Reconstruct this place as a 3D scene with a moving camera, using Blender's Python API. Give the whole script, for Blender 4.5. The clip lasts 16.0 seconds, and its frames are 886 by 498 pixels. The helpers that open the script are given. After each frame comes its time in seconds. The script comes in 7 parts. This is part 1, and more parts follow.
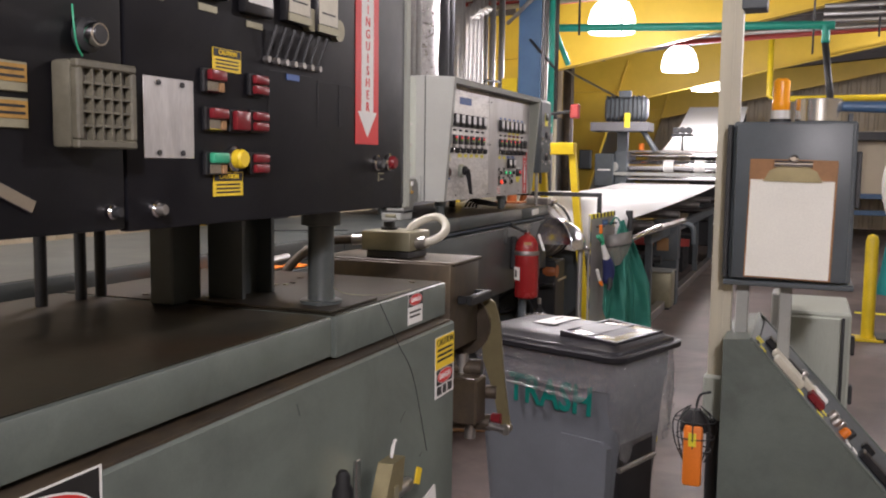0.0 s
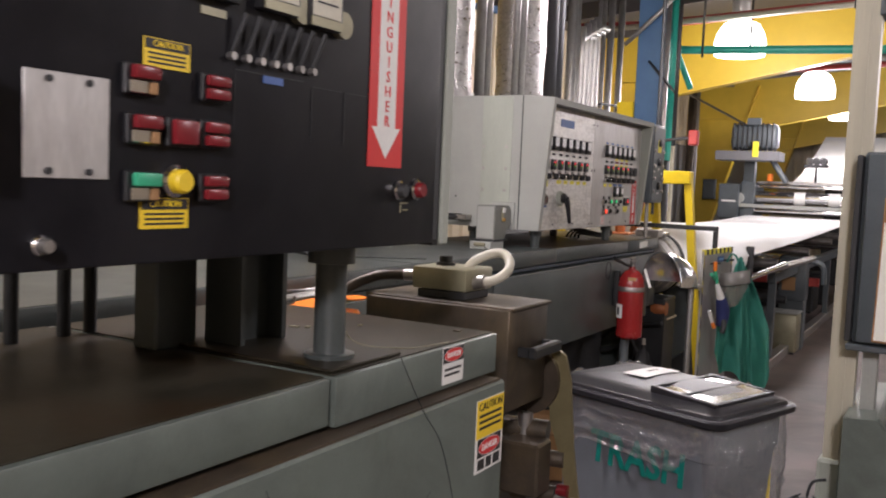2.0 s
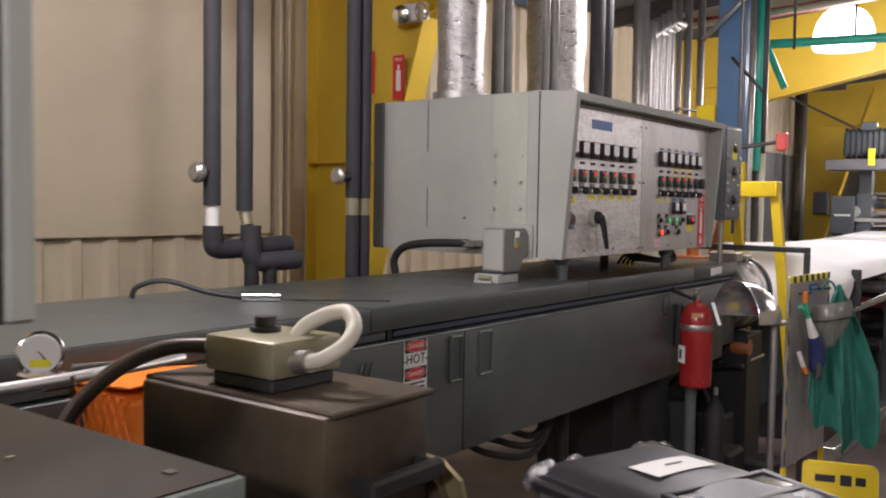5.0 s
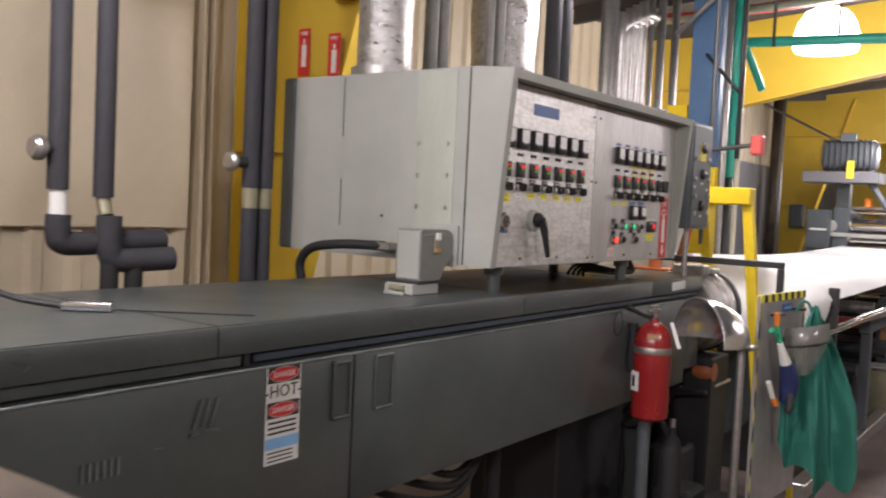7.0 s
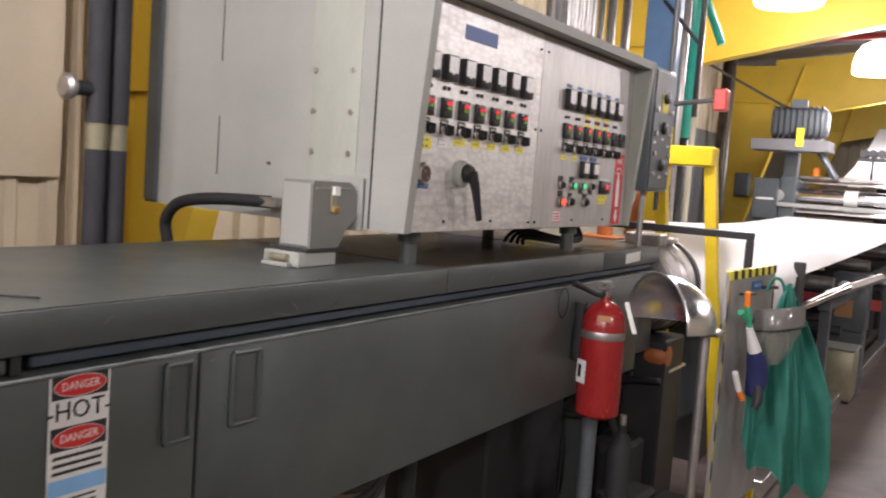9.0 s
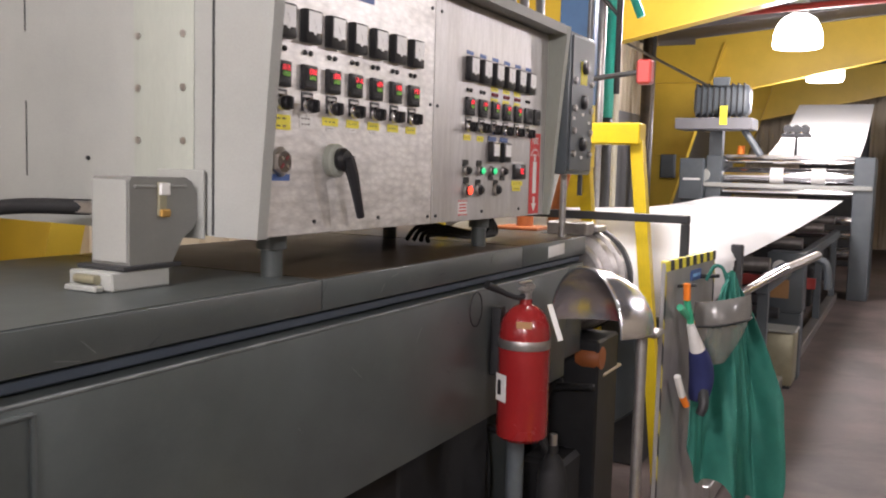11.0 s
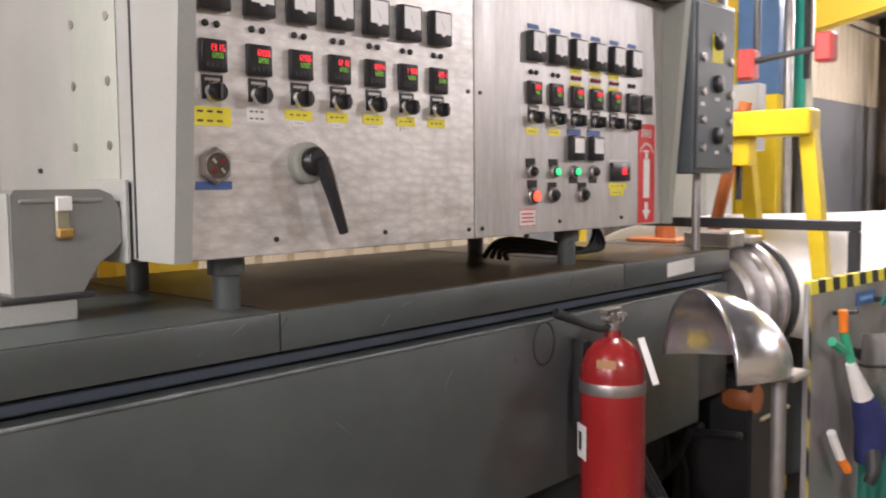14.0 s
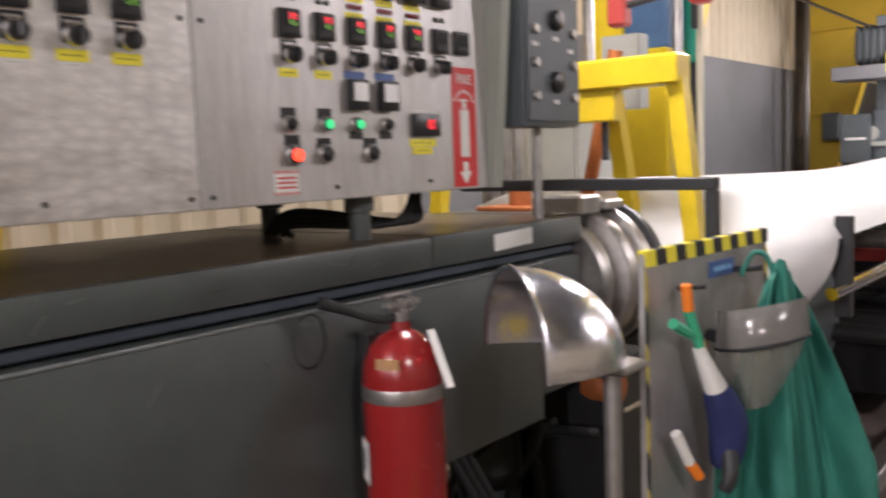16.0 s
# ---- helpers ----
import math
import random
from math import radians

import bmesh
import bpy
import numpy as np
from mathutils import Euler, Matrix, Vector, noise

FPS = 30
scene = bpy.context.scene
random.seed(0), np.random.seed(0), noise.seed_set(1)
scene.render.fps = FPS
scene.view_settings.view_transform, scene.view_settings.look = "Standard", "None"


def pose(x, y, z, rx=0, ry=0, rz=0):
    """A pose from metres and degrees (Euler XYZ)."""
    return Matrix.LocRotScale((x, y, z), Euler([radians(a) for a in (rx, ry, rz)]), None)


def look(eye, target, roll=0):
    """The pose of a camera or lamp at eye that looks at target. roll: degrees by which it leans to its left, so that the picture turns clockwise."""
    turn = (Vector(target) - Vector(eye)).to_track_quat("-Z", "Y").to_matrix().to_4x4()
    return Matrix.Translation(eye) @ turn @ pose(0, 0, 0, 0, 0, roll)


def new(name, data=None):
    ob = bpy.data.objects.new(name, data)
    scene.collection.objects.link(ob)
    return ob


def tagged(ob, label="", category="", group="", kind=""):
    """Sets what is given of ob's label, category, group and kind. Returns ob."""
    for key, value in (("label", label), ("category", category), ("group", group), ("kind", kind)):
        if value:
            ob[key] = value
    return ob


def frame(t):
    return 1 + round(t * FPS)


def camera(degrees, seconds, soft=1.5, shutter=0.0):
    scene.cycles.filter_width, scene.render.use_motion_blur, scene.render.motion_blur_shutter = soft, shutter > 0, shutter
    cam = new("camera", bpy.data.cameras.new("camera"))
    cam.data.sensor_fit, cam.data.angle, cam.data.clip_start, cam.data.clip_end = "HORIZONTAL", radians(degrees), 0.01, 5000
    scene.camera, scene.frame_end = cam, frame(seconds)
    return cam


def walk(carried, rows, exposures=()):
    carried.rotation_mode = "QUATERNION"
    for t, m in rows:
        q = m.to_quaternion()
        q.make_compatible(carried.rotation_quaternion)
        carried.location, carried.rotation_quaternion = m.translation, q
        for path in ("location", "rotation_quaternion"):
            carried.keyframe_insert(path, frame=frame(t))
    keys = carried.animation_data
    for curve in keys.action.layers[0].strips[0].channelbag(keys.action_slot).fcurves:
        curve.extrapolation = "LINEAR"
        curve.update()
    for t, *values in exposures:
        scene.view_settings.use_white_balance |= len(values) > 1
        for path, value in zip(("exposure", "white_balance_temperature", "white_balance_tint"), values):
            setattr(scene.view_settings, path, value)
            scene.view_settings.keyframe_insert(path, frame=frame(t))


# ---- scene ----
cam = camera(52.9, 16.0, soft=2.0, shutter=0.5)
PATH = [
    (0, (-0.265, -0.15, 1.695), (-1.018, 1.692, 1.502), 0.7),
    (0.5, (-0.293, -0.145, 1.693), (-1.045, 1.698, 1.497), 0.7),
    (1, (-0.326, -0.081, 1.685), (-1.072, 1.763, 1.479), 0.7),
    (1.5, (-0.286, 0.086, 1.705), (-1.176, 1.871, 1.558), 2.0),
    (2, (-0.272, 0.246, 1.709), (-1.268, 1.974, 1.56), 2.4),
    (2.5, (-0.307, 0.431, 1.709), (-1.303, 2.16, 1.579), 1.3),
    (3, (-0.324, 0.604, 1.712), (-1.321, 2.334, 1.596), -1.0),
    (3.5, (-0.297, 0.799, 1.711), (-1.347, 2.498, 1.599), -0.2),
    (4, (-0.248, 0.984, 1.713), (-1.441, 2.586, 1.608), -0.2),
    (4.2, (-0.258, 1.034, 1.721), (-1.456, 2.631, 1.612), 0.1),
    (6.3, (-0.431, 1.769, 1.676), (-1.665, 3.34, 1.578), 2.5),
    (6.5, (-0.439, 1.811, 1.683), (-1.676, 3.378, 1.578), 2.8),
    (7, (-0.507, 1.972, 1.686), (-1.671, 3.595, 1.589), 2.7),
    (7.5, (-0.59, 2.112, 1.675), (-1.697, 3.776, 1.587), 2.0),
    (8, (-0.642, 2.289, 1.652), (-1.779, 3.93, 1.525), 2.5),
    (8.5, (-0.686, 2.453, 1.664), (-1.885, 4.047, 1.506), 2.9),
    (9, (-0.839, 2.637, 1.647), (-1.887, 4.332, 1.475), 4.1),
    (9.5, (-0.882, 2.748, 1.632), (-1.865, 4.483, 1.488), 2.0),
    (10, (-0.948, 2.866, 1.636), (-1.846, 4.646, 1.474), 1.0),
    (12.3, (-1.021, 3.514, 1.617), (-1.97, 5.264, 1.426), 2.3),
    (12.5, (-1.029, 3.552, 1.624), (-2.0, 5.292, 1.447), 1.8),
    (13, (-0.92, 3.67, 1.612), (-2.135, 5.248, 1.431), 1.8),
    (13.5, (-0.902, 3.747, 1.611), (-2.075, 5.355, 1.413), 1.1),
    (14, (-0.859, 3.87, 1.606), (-2.203, 5.343, 1.455), -0.5),
    (14.5, (-0.81, 4.023, 1.618), (-2.223, 5.43, 1.459), 0.4),
    (15, (-0.783, 4.149, 1.588), (-2.227, 5.526, 1.449), -1.4),
    (15.5, (-0.839, 4.31, 1.602), (-2.221, 5.744, 1.424), -0.9),
    (16, (-0.861, 4.501, 1.549), (-2.109, 6.05, 1.346), -2.1),
]
EXPOSURES = [(0.0, -0.2), (1.5, -0.26), (3.0, -0.42), (4.0, -0.5), (6.5, -0.1), (8.0, 0.0), (9.0, 0.16), (10.0, 0.14), (12.5, 0.24), (13.5, 0.28), (14.0, 0.42), (15.0, 0.64), (15.5, 0.45), (16.0, 0.13)]
walk(cam, [(t, look(eye, target, roll)) for t, eye, target, roll in PATH], EXPOSURES)


# ---- world and lamps ----
LAMP_POWER = 150.0
LAMP_COLOR = (1.0, 0.92, 0.985)
sky = bpy.data.worlds.new("hall_air")
sky.use_nodes = True
sky.node_tree.nodes["Background"].inputs[0].default_value = (0.9, 0.92, 1.0, 1)
sky.node_tree.nodes["Background"].inputs[1].default_value = 0.02
scene.world = sky


# ---- materials ----
def material(name, color, rough=0.5, metal=0.0, vary=0.12, scale=6.0, grain=0.04, grain_scale=180.0,
             stain=None, stain_amount=0.35, bump=0.05, stretch=(1, 1, 1), coat=0.0, spec=0.5):
    m = bpy.data.materials.new(name)
    m.use_nodes = True
    nt = m.node_tree
    n, l = nt.nodes, nt.links
    bsdf = n["Principled BSDF"]
    tc = n.new("ShaderNodeTexCoord")
    mp = n.new("ShaderNodeMapping")
    mp.inputs["Scale"].default_value = stretch
    l.new(tc.outputs["Object"], mp.inputs[0])
    big = n.new("ShaderNodeTexNoise")
    big.inputs["Scale"].default_value = scale
    big.inputs["Detail"].default_value = 6
    big.inputs["Roughness"].default_value = 0.65
    l.new(mp.outputs[0], big.inputs["Vector"])
    fine = n.new("ShaderNodeTexNoise")
    fine.inputs["Scale"].default_value = grain_scale
    fine.inputs["Detail"].default_value = 3
    l.new(mp.outputs[0], fine.inputs["Vector"])
    ramp = n.new("ShaderNodeValToRGB")
    c = color
    ramp.color_ramp.elements[0].position, ramp.color_ramp.elements[1].position = 0.3, 0.72
    ramp.color_ramp.elements[0].color = tuple(max(0, v * (1 - vary)) for v in c) + (1,)
    ramp.color_ramp.elements[1].color = tuple(min(1, v * (1 + vary)) for v in c) + (1,)
    l.new(big.outputs["Fac"], ramp.inputs[0])
    out = ramp.outputs[0]
    if stain:
        sn = n.new("ShaderNodeTexNoise")
        sn.inputs["Scale"].default_value = scale * 0.45
        sn.inputs["Detail"].default_value = 8
        sn.inputs["Roughness"].default_value = 0.7
        sn.inputs["Distortion"].default_value = 0.6
        l.new(mp.outputs[0], sn.inputs["Vector"])
        sr = n.new("ShaderNodeValToRGB")
        sr.color_ramp.elements[0].position, sr.color_ramp.elements[1].position = 0.46, 0.66
        sr.color_ramp.elements[1].color = (stain_amount,) * 3 + (1,)
        sr.color_ramp.elements[0].color = (0, 0, 0, 1)
        l.new(sn.outputs["Fac"], sr.inputs[0])
        mx = n.new("ShaderNodeMixRGB")
        mx.inputs[2].default_value = stain + (1,)
        l.new(sr.outputs[0], mx.inputs[0])
        l.new(out, mx.inputs[1])
        out = mx.outputs[0]
    gm = n.new("ShaderNodeMixRGB")
    gm.blend_type = "MULTIPLY"
    gr = n.new("ShaderNodeMapRange")
    gr.inputs["To Min"].default_value, gr.inputs["To Max"].default_value = 1 - grain * 2, 1 + grain * 2
    l.new(fine.outputs["Fac"], gr.inputs[0])
    gm.inputs[0].default_value = 1
    l.new(out, gm.inputs[1])
    l.new(gr.outputs[0], gm.inputs[2])
    l.new(gm.outputs[0], bsdf.inputs["Base Color"])
    rr = n.new("ShaderNodeMapRange")
    rr.inputs["To Min"].default_value, rr.inputs["To Max"].default_value = max(0.03, rough - 0.12), min(1, rough + 0.12)
    l.new(big.outputs["Fac"], rr.inputs[0])
    l.new(rr.outputs[0], bsdf.inputs["Roughness"])
    bsdf.inputs["Metallic"].default_value = metal
    bsdf.inputs["Specular IOR Level"].default_value = spec
    if coat:
        bsdf.inputs["Coat Weight"].default_value = coat
    if bump:
        bn = n.new("ShaderNodeBump")
        bn.inputs["Strength"].default_value = bump
        bn.inputs["Distance"].default_value = 0.01
        l.new(big.outputs["Fac"], bn.inputs["Height"])
        l.new(bn.outputs[0], bsdf.inputs["Normal"])
    return m


def glow(name, color, strength):
    m = bpy.data.materials.new(name)
    m.use_nodes = True
    b = m.node_tree.nodes["Principled BSDF"]
    b.inputs["Base Color"].default_value = color + (1,)
    b.inputs["Emission Color"].default_value = color + (1,)
    b.inputs["Emission Strength"].default_value = strength
    b.inputs["Roughness"].default_value = 0.3
    return m


def clear(name, color, rough=0.1, through_light=0.7, crumple=0.5):
    """A thin clear plastic or glass film: part see-through, part gloss."""
    m = bpy.data.materials.new(name)
    m.use_nodes = True
    nt = m.node_tree
    n, l = nt.nodes, nt.links
    b = n["Principled BSDF"]
    b.inputs["Base Color"].default_value = color + (1,)
    b.inputs["Roughness"].default_value = rough
    b.inputs["Alpha"].default_value = 1 - through_light
    b.inputs["Specular IOR Level"].default_value = 1.0
    nz = n.new("ShaderNodeTexNoise")
    nz.inputs["Scale"].default_value = 22
    nz.inputs["Detail"].default_value = 4
    nz.inputs["Distortion"].default_value = 1.2
    tc = n.new("ShaderNodeTexCoord")
    l.new(tc.outputs["Object"], nz.inputs["Vector"])
    bp = n.new("ShaderNodeBump")
    bp.inputs["Strength"].default_value = crumple
    bp.inputs["Distance"].default_value = 0.02
    l.new(nz.outputs["Fac"], bp.inputs["Height"])
    l.new(bp.outputs[0], b.inputs["Normal"])
    return m


def film(name):
    """Thin clear crumpled polythene: mostly see-through, with sharp highlights."""
    m = bpy.data.materials.new(name)
    m.use_nodes = True
    n, l = m.node_tree.nodes, m.node_tree.links
    n.remove(n["Principled BSDF"])
    clear_part = n.new("ShaderNodeBsdfTransparent")
    clear_part.inputs[0].default_value = (0.9, 0.9, 0.91, 1)
    milky = n.new("ShaderNodeBsdfDiffuse")
    milky.inputs[0].default_value = (0.6, 0.6, 0.62, 1)
    body_mix = n.new("ShaderNodeMixShader")
    body_mix.inputs[0].default_value = 0.09
    l.new(clear_part.outputs[0], body_mix.inputs[1])
    l.new(milky.outputs[0], body_mix.inputs[2])
    shine = n.new("ShaderNodeBsdfGlossy")
    shine.inputs["Color"].default_value = (0.95, 0.95, 0.97, 1)
    shine.inputs["Roughness"].default_value = 0.13
    mix = n.new("ShaderNodeMixShader")
    mix.inputs[0].default_value = 0.2
    l.new(body_mix.outputs[0], mix.inputs[1])
    l.new(shine.outputs[0], mix.inputs[2])
    l.new(mix.outputs[0], n["Material Output"].inputs[0])
    tc = n.new("ShaderNodeTexCoord")
    height = None
    for scale, strength, distance in ((14, 1.0, 0.03), (55, 0.7, 0.008)):
        nz = n.new("ShaderNodeTexNoise")
        nz.inputs["Scale"].default_value = scale
        nz.inputs["Detail"].default_value = 3
        nz.inputs["Distortion"].default_value = 1.5
        l.new(tc.outputs["Object"], nz.inputs["Vector"])
        bp = n.new("ShaderNodeBump")
        bp.inputs["Strength"].default_value, bp.inputs["Distance"].default_value = strength, distance
        l.new(nz.outputs["Fac"], bp.inputs["Height"])
        if height:
            l.new(height, bp.inputs["Normal"])
        height = bp.outputs[0]
    l.new(height, shine.inputs["Normal"])
    return m


M_GREY = material("grey_green_machine_paint", (0.138, 0.163, 0.143), 0.42, vary=0.14, stain=(0.05, 0.055, 0.05), stain_amount=0.4)
M_BEDTOP = material("oily_bed_top_paint", (0.033, 0.029, 0.02), 0.46, vary=0.6, scale=5, stain=(0.04, 0.02, 0.008), stain_amount=0.7, spec=0.15, grain=0.12, grain_scale=60)
M_GREY2 = material("blue_grey_machine_paint", (0.07, 0.081, 0.079), 0.36, spec=0.5, vary=0.16, scale=3.5, stain=(0.04, 0.045, 0.045), stain_amount=0.4)
M_WORN = material("worn_paint_edge", (0.15, 0.165, 0.165), 0.45, vary=0.5, scale=9)
M_RAIL = material("dark_blue_rail_paint", (0.05, 0.065, 0.085), 0.4)
M_BLACK = material("black_panel_paint", (0.006, 0.006, 0.0085), 0.45, spec=0.3, vary=0.3, scale=9, stain=(0.022, 0.022, 0.024), stain_amount=0.35)
M_DARK = material("dark_steel", (0.025, 0.026, 0.028), 0.5, vary=0.3)
M_PIT = material("black_rubber_and_slot_shade", (0.012, 0.012, 0.013), 0.7, vary=0.2)
M_FOAM = material("dark_foam_insulation", (0.032, 0.032, 0.038), 0.75, vary=0.25, scale=14)
M_LIGHTGREY = material("light_grey_cabinet_paint", (0.345, 0.352, 0.325), 0.45, vary=0.08, stain=(0.25, 0.27, 0.25), stain_amount=0.3, scale=3)
M_POST = material("pale_green_grey_post_paint", (0.34, 0.36, 0.31), 0.5, vary=0.12, stretch=(1, 1, 0.2))
M_BRUSH = material("brushed_stainless_panel", (0.58, 0.565, 0.55), 0.42, metal=0.6, vary=0.08, scale=7, grain=0.1, grain_scale=160, stretch=(1, 3, 0.4), bump=0.02,
                   stain=(0.4, 0.375, 0.34), stain_amount=0.4)
M_SWIRL = material("jewelled_stainless_panel", (0.82, 0.8, 0.77), 0.42, metal=0.5, vary=0.08, scale=12, grain=0.08, grain_scale=140, bump=0.03, stretch=(1, 0.5, 1.6),
                   stain=(0.37, 0.34, 0.3), stain_amount=0.5)


def jewelled(m, pitch_y, pitch_z, depth):
    """Rows of overlapping polishing swirls: cells that catch the light a little differently."""
    n, l = m.node_tree.nodes, m.node_tree.links
    b = n["Principled BSDF"]
    tc = n.new("ShaderNodeTexCoord")
    mp = n.new("ShaderNodeMapping")
    mp.inputs["Scale"].default_value = (1, 1 / pitch_y, 1 / pitch_z)
    l.new(tc.outputs["Object"], mp.inputs[0])
    vo = n.new("ShaderNodeTexVoronoi")
    vo.voronoi_dimensions = "2D"
    sx = n.new("ShaderNodeSeparateXYZ")
    cx = n.new("ShaderNodeCombineXYZ")
    l.new(mp.outputs[0], sx.inputs[0])
    l.new(sx.outputs[1], cx.inputs[0])
    l.new(sx.outputs[2], cx.inputs[1])
    l.new(cx.outputs[0], vo.inputs["Vector"])
    vo.inputs["Scale"].default_value = 1.0
    vo.inputs["Randomness"].default_value = 0.8
    patch = n.new("ShaderNodeTexNoise")
    patch.inputs["Scale"].default_value = 4.0
    l.new(tc.outputs["Object"], patch.inputs["Vector"])
    mr = n.new("ShaderNodeMapRange")
    mr.inputs["From Max"].default_value = 0.75
    mr.inputs["To Min"].default_value, mr.inputs["To Max"].default_value = 1.0, 1.0 - depth
    l.new(vo.outputs["Distance"], mr.inputs[0])
    src = b.inputs["Base Color"].links[0].from_socket
    mx = n.new("ShaderNodeMixRGB")
    mx.blend_type = "MULTIPLY"
    l.new(patch.outputs["Fac"], mx.inputs[0])
    l.new(src, mx.inputs[1])
    l.new(mr.outputs[0], mx.inputs[2])
    l.new(mx.outputs[0], b.inputs["Base Color"])
    bp = n.new("ShaderNodeBump")
    bp.inputs["Strength"].default_value = 0.12
    bp.inputs["Distance"].default_value = 0.004
    l.new(vo.outputs["Distance"], bp.inputs["Height"])
    l.new(bp.outputs[0], b.inputs["Normal"])


jewelled(M_SWIRL, 0.042, 0.019, 0.42)
jewelled(M_BRUSH, 0.02, 0.09, 0.2)
M_CHROME = material("polished_steel", (0.72, 0.71, 0.72), 0.12, metal=1.0, vary=0.08, bump=0.01)
M_HOOD = material("dented_polished_steel", (0.78, 0.79, 0.84), 0.2, metal=0.97, vary=0.05, scale=18, bump=0.3)
M_POT = material("polished_steel_pot", (0.72, 0.71, 0.68), 0.22, metal=0.9, vary=0.15)
M_STEEL = material("worn_steel", (0.42, 0.4, 0.38), 0.38, metal=0.85, vary=0.25, scale=14)
M_HOODGREY = material("grey_connector_casting", (0.2, 0.2, 0.185), 0.5, vary=0.1)
M_DUCT = material("crinkled_foil_duct", (0.42, 0.41, 0.4), 0.3, metal=0.9, vary=0.25, scale=24, bump=1.0, stretch=(1, 1, 1.6))
M_GALV = material("galvanised_conduit", (0.38, 0.37, 0.36), 0.46, metal=0.85, vary=0.15, scale=18)
M_RUSTY = material("brown_greasy_steel", (0.075, 0.058, 0.042), 0.45, metal=0.3, vary=0.4, scale=7, stain=(0.17, 0.12, 0.06), stain_amount=0.5)
M_YELLOW = material("yellow_frame_paint", (0.66, 0.45, 0.045), 0.42, vary=0.08, scale=2.5)
M_YELLOW2 = material("bright_yellow_paint", (0.76, 0.56, 0.02), 0.4, vary=0.1, scale=5, stain=(0.35, 0.26, 0.05), stain_amount=0.2)
M_BEIGE = material("beige_wall_sheet", (0.64, 0.55, 0.4), 0.5, vary=0.06, scale=1.2, stain=(0.42, 0.34, 0.22), stain_amount=0.3)
M_WAIN = material("grey_wainscot_sheet", (0.17, 0.17, 0.18), 0.55, vary=0.12, scale=2)
M_CONCRETE = material("worn_concrete", (0.145, 0.114, 0.106), 0.55, vary=0.3, scale=1.6, grain=0.1, stain=(0.045, 0.036, 0.033), stain_amount=0.8, bump=0.06, spec=0.35)
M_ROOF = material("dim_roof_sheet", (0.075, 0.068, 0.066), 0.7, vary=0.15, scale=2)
M_BLUECOL = material("blue_column_paint", (0.06, 0.13, 0.25), 0.45)
M_TEAL = material("green_pipe_paint", (0.02, 0.32, 0.24), 0.4)
M_RED = material("red_enamel", (0.25, 0.013, 0.014), 0.25, vary=0.08, coat=0.4, bump=0.01)
M_REDP = material("red_plastic", (0.19, 0.014, 0.02), 0.3, vary=0.15)
M_REDPIPE = material("red_pipe_paint", (0.36, 0.045, 0.04), 0.45)
M_ORANGE = material("orange_plastic", (0.85, 0.22, 0.02), 0.5, vary=0.1)
M_WHITE = material("white_label", (0.78, 0.77, 0.74), 0.55, vary=0.05)
M_DIAL = material("white_meter_dial", (0.9, 0.9, 0.89), 0.4, vary=0.02, grain=0.01)
M_PAPER = material("paper", (0.95, 0.94, 0.86), 0.8, vary=0.03)
M_WEB = material("white_foam_sheet", (0.85, 0.85, 0.85), 0.6, vary=0.02, bump=0.01)
M_SIGNRED = material("sign_red", (0.62, 0.03, 0.03), 0.4, vary=0.06)
M_SIGNYEL = material("sign_yellow", (0.85, 0.6, 0.03), 0.45, vary=0.08)
M_LABELYEL = material("label_tape_yellow", (0.85, 0.75, 0.05), 0.5, vary=0.06)
M_INK = material("black_ink", (0.015, 0.015, 0.015), 0.5, vary=0.1)
M_BLUELAB = material("blue_label", (0.06, 0.12, 0.32), 0.45)
M_LTBLUE = material("light_blue_print", (0.25, 0.5, 0.8), 0.5)
M_BAKELITE = material("black_instrument_plastic", (0.018, 0.018, 0.02), 0.3, vary=0.15)
M_GREYPL = material("grey_enclosure_paint", (0.085, 0.1, 0.11), 0.4)
M_BINGREY = material("grey_bin_plastic", (0.16, 0.172, 0.195), 0.5, vary=0.08)
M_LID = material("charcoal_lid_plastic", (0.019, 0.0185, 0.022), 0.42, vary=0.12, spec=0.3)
M_LIDGLOSS = material("glossy_charcoal_inset", (0.03, 0.03, 0.034), 0.2, vary=0.1, bump=0.01)
M_BAG = film("clear_bin_liner")
M_GREENTXT = material("green_stencil_paint", (0.0, 0.16, 0.13), 0.5)
M_WOOD = material("brown_hardboard", (0.33, 0.16, 0.06), 0.5, vary=0.2, scale=20)
M_APRON = material("green_apron_cloth", (0.026, 0.18, 0.138), 0.7, vary=0.15, scale=10, bump=0.15)
M_NAVY = material("navy_glove_cloth", (0.018, 0.026, 0.11), 0.8)
M_VISOR = clear("smoky_face_shield", (0.3, 0.29, 0.26), 0.1, 0.6)
M_BROW = material("smoke_grey_gloss_plastic", (0.17, 0.165, 0.155), 0.14, vary=0.1, bump=0.02)
M_GREENPL = material("green_plastic", (0.05, 0.4, 0.22), 0.4)
M_TEALCLOTH = material("teal_cloth", (0.02, 0.28, 0.3), 0.8)
M_CREAMHOSE = material("cream_flexible_conduit", (0.6, 0.57, 0.47), 0.45, vary=0.1, bump=0.1)
M_FITTING = material("olive_grey_cast_fitting", (0.3, 0.28, 0.19), 0.4, metal=0.4, vary=0.2)
M_HORN = material("grimy_olive_plastic", (0.14, 0.13, 0.095), 0.5, vary=0.25, scale=14, stain=(0.08, 0.075, 0.05), stain_amount=0.6)
M_YELSTEEL = material("yellow_passivated_steel", (0.34, 0.29, 0.16), 0.35, metal=0.6, vary=0.2)
